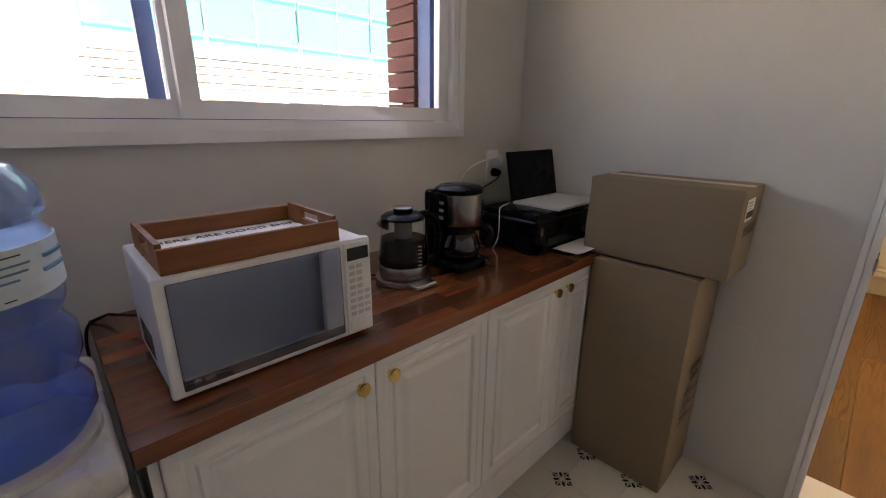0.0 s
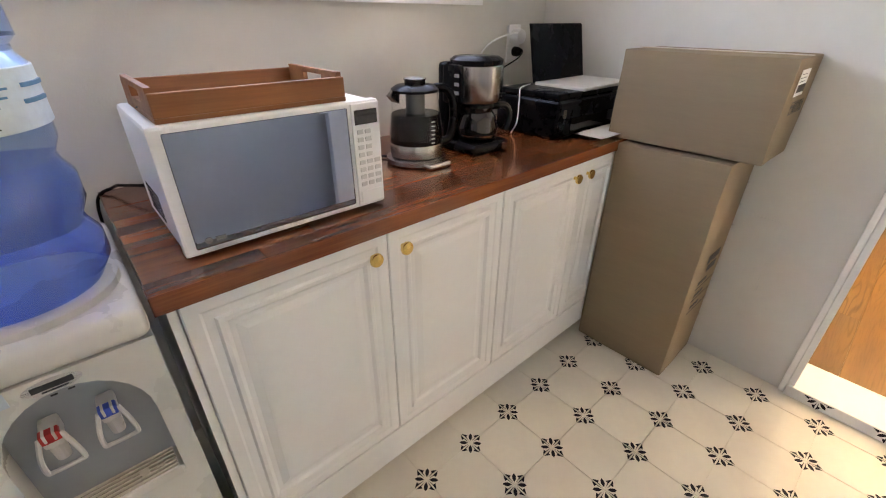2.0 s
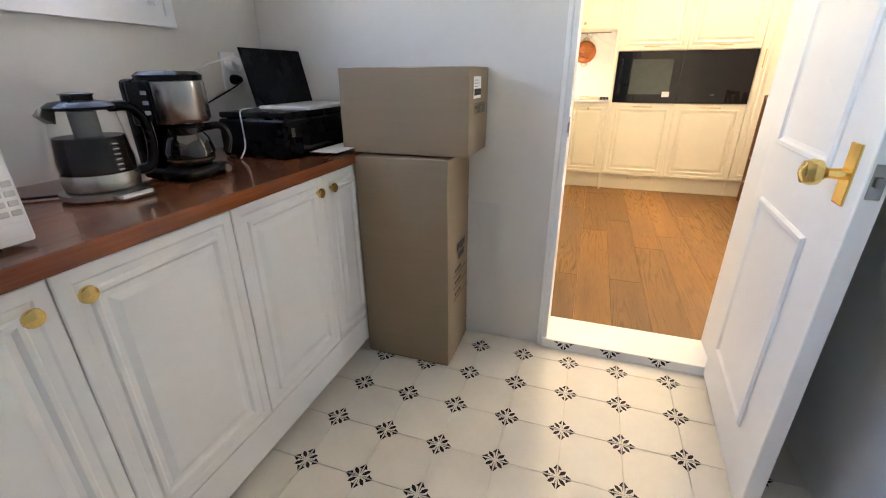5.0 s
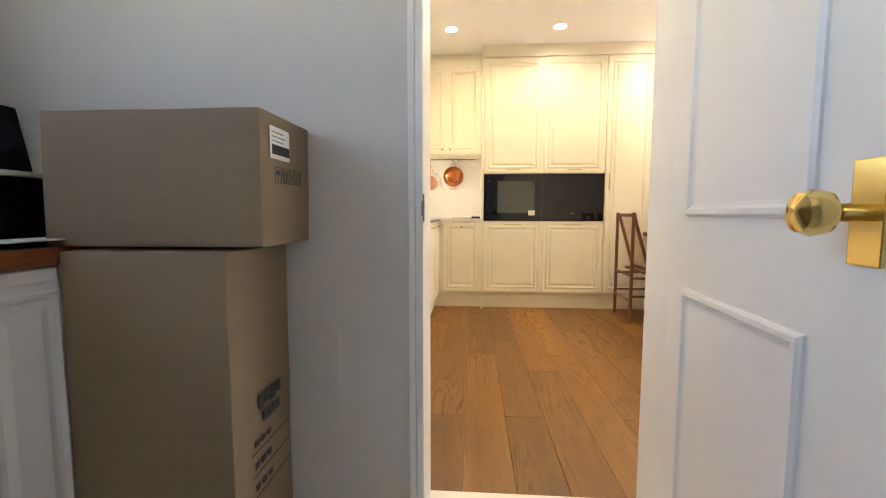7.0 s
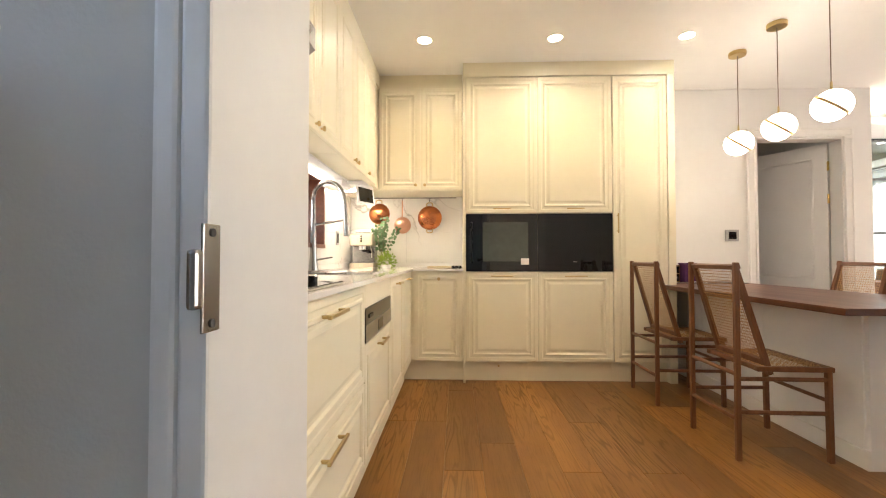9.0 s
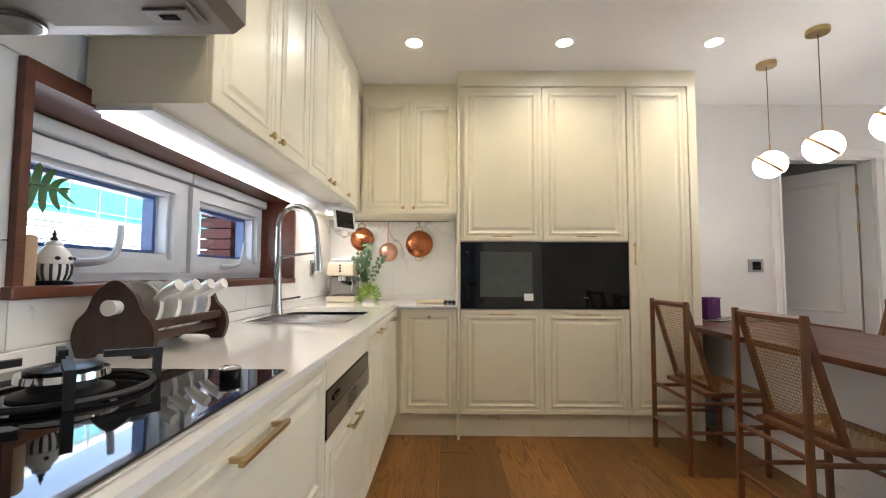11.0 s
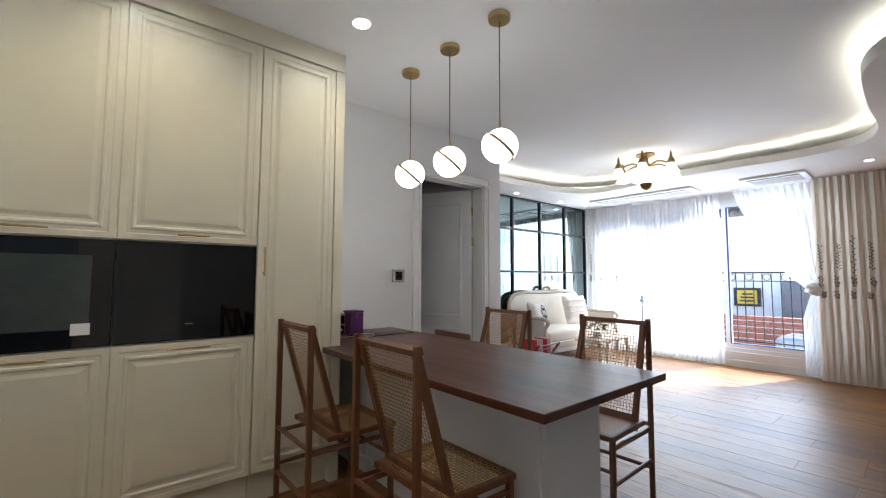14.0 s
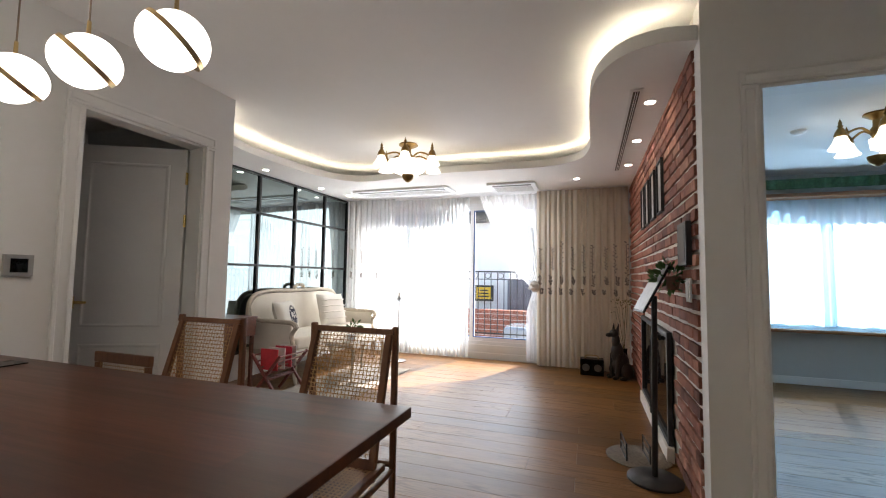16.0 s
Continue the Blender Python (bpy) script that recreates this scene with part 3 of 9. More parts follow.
# ---------- kitchen cabinets ----------
def knob(name, p, axis, parent, mat=BRASS, r=0.013):
    d = Vector({"+x": (1, 0, 0), "-y": (0, -1, 0), "-x": (-1, 0, 0)}[axis])
    m = d.to_track_quat("Z", "Y").to_matrix()
    return part(name, L([(0.006, 0), (0.005, 0.008), (r, 0.014), (r * 1.1, 0.018), (r, 0.023), (r * 0.5, 0.025), (0, 0.0252)], p, 16, m), mat, parent, smooth=True)


def pull(p, q, axis, parent, mat=BRASS, off=0.028, w=0.011):
    """A bar pull between p and q standing off along axis."""
    d = Vector({"+x": (1, 0, 0), "-y": (0, -1, 0)}[axis])
    p, q = Vector(p), Vector(q)
    u = (q - p).normalized()
    bm = bmesh.new()
    bar(bm, p + d * off, q + d * off, w, w, d)
    for a in (p + u * 0.018, q - u * 0.018):
        bar(bm, a, a + d * off, w * 0.9, w * 0.9, u)
    bmesh.ops.bevel(bm, geom=bm.edges[:], offset=0.0015, segments=1, affect="EDGES", profile=0.5)
    return part("handle", bm, mat, parent, "brass bar handle")


def door_panel(parent, axis, at, u0, u1, v0, v1, mat=CREAM, name="door", gap=0.0015):
    return part(name, rings_panel(bmesh.new(), facing(axis, at), u0 + gap, u1 - gap, v0 + gap, v1 - gap, RAISED), mat, parent)


STEELPLAIN = M("satin_steel_sheet", (0.34, 0.33, 0.315), 0.3, 1.0, vary=0.03, scale=5)
XF = -0.447  # carcass front of the window run
ZT = 0.902   # top of the base cabinets
# drawer unit under the hob, continuing to the door wall
u = thing("base_cabinet", -0.75, 1.7, 0, "cream lacquered base cabinet with wide drawers and brass bar handles", "cabinet", "kitchen base cabinets")
part("body", B(-1.085, XF, 1.15, 2.345, 0.16, ZT), CREAM, u)
for y0, y1 in ((1.16, 1.43), (1.43, 2.345)):
    for z0, z1 in ((0.165, 0.50), (0.50, 0.898)):
        d = door_panel(u, "+x", XF, y0, y1, z0, z1, name="drawer_front")
        if y1 - y0 > 0.5:
            yc = (y0 + y1) / 2 - 0.01
            pull((XF + 0.019, yc - 0.1, z1 - 0.055), (XF + 0.019, yc + 0.1, z1 - 0.055), "+x", d)
part("plinth", B(-1.085, XF - 0.04, 1.15, 2.345, 0, 0.16), CREAM, u)
# dishwasher
u = thing("dishwasher", -0.75, 2.67, 0, "built-in dishwasher with steel control panel and cream door", "dishwasher")
part("body", B(-1.085, XF, 2.35, 3.005, 0.16, ZT), BLACK, u)
p = part("control_panel", B(XF, XF + 0.02, 2.352, 3.003, 0.655, 0.795, 0.003), BLACKGLASS, u, "black glass control panel")
part("steel_strip", B(XF + 0.0202, XF + 0.0225, 2.354, 3.001, 0.657, 0.728, 0.001), STEELPLAIN, p, "satin steel strip")
part("display", B(XF + 0.0226, XF + 0.024, 2.62, 2.74, 0.668, 0.716), BLACKGLASS, p)
part("buttons", B(XF + 0.0205, XF + 0.024, 2.42, 2.50, 0.752, 0.768, 0.002), BLACK, p)
part("trim_panel", B(XF, XF + 0.018, 2.352, 3.003, 0.80, 0.898, 0.002), CREAM, u)
d = door_panel(u, "+x", XF, 2.35, 3.005, 0.165, 0.650)
pull((XF + 0.019, 2.60, 0.605), (XF + 0.019, 2.77, 0.605), "+x", d)
part("plinth", B(-1.085, XF - 0.04, 2.35, 3.005, 0, 0.16), CREAM, u)
# sink cabinet
u = thing("base_cabinet", -0.75, 3.5, 0, "cream lacquered sink cabinet with brass handles", "cabinet", "kitchen base cabinets")
part("body", B(-1.085, XF, 3.01, 4.10, 0.16, ZT - 0.2), CREAM, u)
part("rail", B(XF - 0.02, XF, 3.01, 4.10, 0.68, ZT), CREAM, u)
for y0, y1 in ((3.01, 3.56), (3.56, 4.085)):
    d = door_panel(u, "+x", XF, y0, y1, 0.165, 0.898)
    yc = (y0 + y1) / 2
    pull((XF + 0.019, yc - 0.08, 0.85), (XF + 0.019, yc + 0.08, 0.85), "+x", d)
part("plinth", B(-1.085, XF - 0.04, 3.01, 4.10, 0, 0.16), CREAM, u)
# corner cabinet on the north wall
YF = 4.10
u = thing("base_cabinet", -0.2, 4.4, 0, "cream corner base cabinet with a raised panel door", "cabinet", "kitchen base cabinets")
part("body", B(-1.085, -0.002, YF, 4.695, 0.16, ZT), CREAM, u)
d = door_panel(u, "-y", YF, -0.40, -0.003, 0.165, 0.898)
knob("knob", (-0.20, YF - 0.019, 0.838), "-y", d)
part("plinth", B(-1.085, -0.002, YF + 0.04, 4.695, 0, 0.16), CREAM, u)
# worktop, L-shaped, with a cut-out for the sink
XE, ZW = -0.412, 0.92
SK = (-0.97, -0.53, 2.98, 3.56)  # sink cut-out
bm = bmesh.new()
edges = []
for loop in ([(-1.085, 1.135), (XE, 1.135), (XE, 4.065), (-0.002, 4.065), (-0.002, 4.695), (-1.085, 4.695)], [(SK[0], SK[2]), (SK[1], SK[2]), (SK[1], SK[3]), (SK[0], SK[3])]):
    vs = [bm.verts.new((x, y, ZT)) for x, y in loop]
    edges += [bm.edges.new((p_, q_)) for p_, q_ in zip(vs, vs[1:] + vs[:1])]
bmesh.ops.triangle_fill(bm, use_beauty=True, edges=edges)
ext = bmesh.ops.extrude_face_region(bm, geom=bm.faces[:])
bmesh.ops.translate(bm, verts=[v for v in ext["geom"] if isinstance(v, bmesh.types.BMVert)], vec=(0, 0, ZW - ZT))
bmesh.ops.recalc_face_normals(bm, faces=bm.faces)
solo("worktop", bm, QUARTZ, "polished white quartz worktop in an L shape", "worktop")
bm = bmesh.new()
box(bm, -1.088, -1.066, 1.135, 4.695, ZW + 0.0005, 0.965, 0.003)
box(bm, -1.066, -0.002, 4.672, 4.697, ZW + 0.0005, 0.965, 0.003)
struct("trim_worktop_upstand", bm, QUARTZ, "white quartz upstand behind the worktop", "trim")
# marble tiles on both walls, with fine joints
bt = thing("backsplash", -1.08, 3.0, 0.965, "white marble-look wall tiles with grey veins", "backsplash", kind="structure")
def slab(y0, y1, z0, z1):
    part("tile", B(-1.0895, -1.081, y0 + 0.001, y1 - 0.001, z0 + 0.001, z1 - 0.001, 0.001, 1), MARBLE, bt)
for y0, y1 in ((1.135, 2.055), (3.80, 4.69)):
    slab(y0, y1, 0.966, 1.22), slab(y0, y1, 1.22, 1.66)
for y0, y1 in ((2.055, 2.6), (2.6, 3.2), (3.2, 3.80)):
    slab(y0, y1, 0.966, 1.082)
slab(1.135, 2.2, 1.66, 2.6)
for x0, x1 in ((-1.08, -0.54), (-0.54, -0.004)):
    for z0, z1 in ((0.966, 1.26), (1.26, 1.66)):
        part("tile", B(x0 + 0.001, x1 - 0.001, 4.690, 4.6995, z0 + 0.001, z1 - 0.001, 0.001, 1), MARBLE, bt)
# wall cabinets
XU, ZB, ZU = -0.745, 1.615, 2.50
for (ya, yb), doors in (((2.225, 3.03), ((2.225, 2.645, 1), (2.645, 3.03, -1))), ((3.035, 3.735), ((3.035, 3.39, 1), (3.39, 3.735, -1))), ((3.74, 4.28), ((3.74, 4.10, -1),))):
    u = thing("wall_cabinet", -0.9, (ya + yb) / 2, ZB, "cream wall cabinet with raised panel doors and brass knobs", "cabinet", "kitchen wall cabinets")
    part("body", B(-1.08, XU, ya, yb, ZB, ZU), CREAM, u)
    for y0, y1, s in doors:
        d = door_panel(u, "+x", XU, y0, y1, ZB + 0.002, ZU)
        knob("knob", (XU + 0.019, (y1 - 0.04) if s > 0 else (y0 + 0.04), ZB + 0.035), "+x", d)
u = thing("wall_cabinet", -0.37, 4.5, ZB - 0.015, "cream wall cabinet over the corner with two doors", "cabinet", "kitchen wall cabinets")
part("body", B(-1.08, -0.003, 4.30, 4.689, ZB - 0.015, ZU), CREAM, u)
for x0, x1, s in ((-0.735, -0.37, 1), (-0.37, -0.004, -1)):
    d = door_panel(u, "-y", 4.30, x0, x1, ZB - 0.013, ZU)
    knob("knob", ((x1 - 0.04) if s > 0 else (x0 + 0.04), 4.281, ZB + 0.03), "-y", d)
bm = bmesh.new()
box(bm, -1.08, XU + 0.012, 2.225, 4.30, ZU + 0.001, H_MAIN)
box(bm, XU + 0.012, -0.003, 4.29, 4.69, ZU + 0.001, H_MAIN)
box(bm, 0.0, 1.715, 4.072, 4.69, ZU + 0.006, H_MAIN)
struct("trim_cornice", bm, CREAM, "cream filler above the cabinets", "trim")
# light under the wall cabinets
u = thing("under_cabinet_light", -0.95, 3.0, 1.60, "bright linear light under the wall cabinets", "light")
part("housing", B(-1.07, -0.90, 2.24, 3.95, 1.601, 1.614), PVC, u)
part("tube", B(-1.06, -0.99, 2.26, 3.93, 1.587, 1.6005), LED, u, "lit white diffuser")
u = thing("under_cabinet_light", -0.9, 4.12, 1.60, "short bright light under the corner wall cabinet", "light")
part("housing", B(-1.06, -0.78, 4.0, 4.27, 1.596, 1.6145, 0.003), PVC, u)
part("tube", B(-1.05, -0.79, 4.01, 4.26, 1.590, 1.5955), glow("led_corner", (1.0, 0.90, 0.78), 4.5), u, "lit white diffuser")
# tall cabinets with built-in ovens
u = thing("tall_cabinet", 0.61, 4.4, 0, "tall cream cabinet with raised panel doors around the ovens", "cabinet", "tall cabinets")
part("body", B(0.02, 1.213, 4.10, 4.69, 0.16, ZU), CREAM, u)
for x0, x1 in ((0.02, 0.608), (0.608, 1.213)):
    xc = (x0 + x1) / 2
    d = door_panel(u, "-y", 4.10, x0, x1, 0.165, 0.893)
    pull((xc - 0.09, 4.081, 0.862), (xc + 0.09, 4.081, 0.862), "-y", d, w=0.009)
    d = door_panel(u, "-y", 4.10, x0, x1, 1.376, ZU + 0.002)
    pull((xc - 0.07, 4.081, 1.41), (xc + 0.07, 4.081, 1.41), "-y", d, w=0.009)
for x0, x1 in ((0.02, 0.53), (0.532, 1.213)):
    part("plinth", B(x0, x1, 4.13, 4.69, 0.0, 0.158), CREAM, u)
part("plinth_lock", R((0.29, 4.13, 0.12), (0.29, 4.12, 0.12), 0.008), BRASS, u)
u = thing("tall_cabinet", 1.45, 4.4, 0, "narrow tall cream cabinet with one full-height door", "cabinet", "tall cabinets")
part("body", B(1.217, 1.655, 4.10, 4.69, 0.16, ZU), CREAM, u)
d = door_panel(u, "-y", 4.10, 1.217, 1.655, 0.165, ZU + 0.002)
pull((1.25, 4.081, 1.21), (1.25, 4.081, 1.37), "-y", d, w=0.009)
part("end_panel", B(1.657, 1.715, 4.075, 4.69, 0.0, ZU + 0.004), CREAM, u)
part("plinth", B(1.217, 1.655, 4.13, 4.69, 0.0, 0.158), CREAM, u)
struct("trim_cabinet_post", B(-0.001, 0.018, 4.05, 4.69, 0, ZU), CREAM, "cream upright filler strip", "trim")
# ovens
u = thing("microwave_oven", 0.31, 4.3, 0.9, "built-in black glass microwave oven with a wide window", "oven")
part("front", B(0.022, 0.607, 4.078, 4.099, 0.899, 1.370, 0.004), BLACKGLASS, u)
part("window", B(0.16, 0.53, 4.075, 4.0785, 0.98, 1.30, 0.001), M("dark_window_glass", (0.055, 0.065, 0.06), 0.08, vary=0.25, scale=2), u, "dark grey door window")
part("sticker", B(0.47, 0.535, 4.0735, 4.0748, 0.955, 1.005), PAPER, u, "small white sticker")
tb = bmesh.new()
tube(tb, curve_pts([(0.07, 4.079, 0.97), (0.068, 4.045, 1.0), (0.068, 4.043, 1.13), (0.068, 4.045, 1.27), (0.07, 4.079, 1.30)]), 0.009)
part("handle", tb, BLACK, u, smooth=True)
u = thing("built_in_oven", 0.91, 4.3, 0.9, "built-in plain black glass oven", "oven")
part("front", B(0.609, 1.212, 4.078, 4.099, 0.899, 1.370, 0.004), BLACKGLASS, u)
part("badge", B(0.89, 0.925, 4.0765, 4.0778, 0.975, 0.98), STEEL, u)

# ---------- range hood, hob ----------
u = thing("range_hood", -0.8, 1.6, 1.66, "grey steel range hood with recessed light and filter", "range hood")
bm = bmesh.new()
outl = [(-1.08, 1.66), (-0.535, 1.66), (-0.51, 1.68), (-0.51, 1.75), (-0.55, 1.80), (-1.08, 1.80)]
lo = [bm.verts.new((x, 1.15, z)) for x, z in outl]
hi = [bm.verts.new((x, 1.968, z)) for x, z in outl]
for i in range(6):
    bm.faces.new((lo[i], lo[(i + 1) % 6], hi[(i + 1) % 6], hi[i]))
bm.faces.new(lo), bm.faces.new(hi[::-1])
bmesh.ops.recalc_face_normals(bm, faces=bm.faces)
part("canopy", bm, GREYSTEEL, u)
part("filter", B(-0.88, -0.565, 1.25, 1.925, 1.652, 1.6595, 0.002), M("filter_mesh", (0.27, 0.245, 0.22), 0.5, 0.6, vary=0.1, scale=60, bump=0.5, bscale=500), u, "fine metal grease filter")
p = part("latch", B(-0.66, -0.575, 1.865, 1.905, 1.646, 1.6515, 0.002), GREYSTEEL, u)
part("latch_slot", B(-0.635, -0.60, 1.877, 1.893, 1.6445, 1.6458), BLACK, p)
for y in (1.30, 1.915):
    p = part("lamp_ring", L([(0.042, 1.652), (0.042, 1.6595), (0.0, 1.6595)], (-0.945, y, 0), 24), STEEL, u, smooth=True)
    part("lamp_lens", L([(0.034, 1.649), (0.034, 1.6515), (0, 1.6515)], (-0.945, y, 0), 20), M("dim_lens", (0.16, 0.155, 0.15), 0.3), p)
part("button", R((-0.51, 1.90, 1.715), (-0.502, 1.90, 1.715), 0.012), CHROME, u)
part("button", R((-0.51, 1.85, 1.715), (-0.502, 1.85, 1.715), 0.012), CHROME, u)
u2 = thing("wall_cabinet", -0.9, 1.65, 1.81, "cream cabinet above the range hood", "cabinet", "kitchen wall cabinets")
part("body", B(-1.08, XU, 1.15, 2.22, 1.802, ZU), CREAM, u2)
door_panel(u2, "+x", XU, 1.15, 1.685, 1.802, ZU), door_panel(u2, "+x", XU, 1.685, 2.222, 1.802, ZU)

u = thing("gas_hob", -0.73, 1.75, ZW, "black glass gas hob with steel rim and iron pan supports", "hob")
part("rim", B(-1.03, -0.435, 1.42, 2.06, ZW + 0.0005, ZW + 0.006, 0.002), M("light_satin_steel", (0.62, 0.61, 0.60), 0.36, 1.0, vary=0.03, scale=4), u)
part("glass_top", B(-1.025, -0.44, 1.425, 2.055, ZW + 0.0062, ZW + 0.010, 0.001), BLACKGLASS, u)
def burner(x, y, s):
    b = part("burner", L([(0.075 * s, ZW + 0.01), (0.075 * s, ZW + 0.014), (0.05 * s, ZW + 0.02), (0.05 * s, ZW + 0.035), (0.0, ZW + 0.035)], (x, y, 0), 28), IRON, u, smooth=True)
    part("crown", L([(0.062 * s, ZW + 0.0352), (0.068 * s, ZW + 0.038), (0.066 * s, ZW + 0.05), (0, ZW + 0.051)], (x, y, 0), 28), CHROME, b, "ribbed steel burner crown", True)
    part("cap", L([(0.056 * s, ZW + 0.0512), (0.056 * s, ZW + 0.056), (0.04 * s, ZW + 0.059), (0, ZW + 0.059)], (x, y, 0), 28), BLACK, b, "", True)
    n = 24
    ring = part("support_ring", tube(bmesh.new(), [(x + 0.135 * s * math.cos(2 * math.pi * k / n), y + 0.135 * s * math.sin(2 * math.pi * k / n), ZW + 0.018) for k in range(n + 1)], 0.006, 6), IRON, u, "", True)
    for k in range(4):
        a = math.pi / 4 + k * math.pi / 2
        c, sn = math.cos(a), math.sin(a)
        pts = [(0.135, 0.011), (0.148, 0.011), (0.150, 0.074), (0.055, 0.078), (0.055, 0.066), (0.135, 0.060)]
        g = bmesh.new()
        sides = [[g.verts.new((x + c * r_ * s - sn * w_, y + sn * r_ * s + c * w_, ZW + h_)) for r_, h_ in pts] for w_ in (-0.0075, 0.0075)]
        for i in range(6):
            j = (i + 1) % 6
            g.faces.new((sides[0][i], sides[0][j], sides[1][j], sides[1][i]))
        g.faces.new(sides[0][::-1]), g.faces.new(sides[1])
        bmesh.ops.recalc_face_normals(g, faces=g.faces)
        part("pan_support", g, IRON, ring)
burner(-0.77, 1.865, 1.0)
burner(-0.86, 1.58, 0.9)
part("dial", L([(0.02, ZW + 0.0102), (0.02, ZW + 0.03), (0.017, ZW + 0.034), (0, ZW + 0.034)], (-0.52, 1.97, 0), 20), BLACK, u, "black turning knob", True)
part("dial_ring", L([(0.021, ZW + 0.028), (0.0215, ZW + 0.031), (0.0165, ZW + 0.035)], (-0.52, 1.97, 0), 20), CHROME, u, "", True)

# ---------- dining table and chairs ----------
u = thing("dining_table", 2.05, 3.6, 0, "dark brown wooden peninsula table on a white panelled base", "table")
part("tabletop", B(1.605, 2.49, 2.49, 4.695, 0.758, 0.790, 0.004), TABLEWOOD, u, "dark reddish-brown glued wood top")
base = part("base", B(1.90, 2.29, 2.70, 4.695, 0.0, 0.757), WHITECAB, u, "white cabinet base")
for y0, y1 in ((2.72, 3.38), (3.38, 4.04), (4.04, 4.69)):
    part("side_panel", B(1.888, 1.8998, y0 + 0.002, y1 - 0.002, 0.10, 0.753, 0.002), WHITECAB, base)
part("plinth_strip", B(1.884, 1.8998, 2.70, 4.69, 0.0, 0.09, 0.002), TRIM, base)


def cane(bm, put, u0, u1, v0, v1, step=0.0165, w=0.0036, taper=None):
    """Open woven cane: strands both ways and on both diagonals, with holes between."""
    nu, nv = int((u1 - u0) / step), int((v1 - v0) / step)

    def strand(a, b, h, ww):
        a, b = Vector(a), Vector(b)
        d = (b - a).normalized()
        s = Vector((-d.y, d.x)) * ww / 2
        vs = [bm.verts.new(put(p.x, p.y, h)) for p in (a - s, a + s, b + s, b - s)]
        bm.faces.new(vs)
    for i in range(nu + 1):
        x = u0 + (u1 - u0) * i / nu
        strand((x, v0), (x, v1), 0.0012, w)
    for j in range(nv + 1):
        y = v0 + (v1 - v0) * j / nv
        strand((u0, y), (u1, y), -0.0012, w)
    wd_, ht = u1 - u0, v1 - v0
    k = -ht
    while k < wd_:
        for sgn in (1, -1):
            a0, a1 = max(0, k), min(wd_, k + ht)
            if a1 - a0 > 0.01:
                pa, pb = (u0 + a0, v0 + a0 - k), (u0 + a1, v0 + a1 - k)
                if sgn < 0:
                    pa, pb = (2 * u0 + wd_ - pa[0], pa[1]), (2 * u0 + wd_ - pb[0], pb[1])
                strand(pa, pb, 0.0022 * sgn, w * 0.45)
        k += step * 2
    return bm


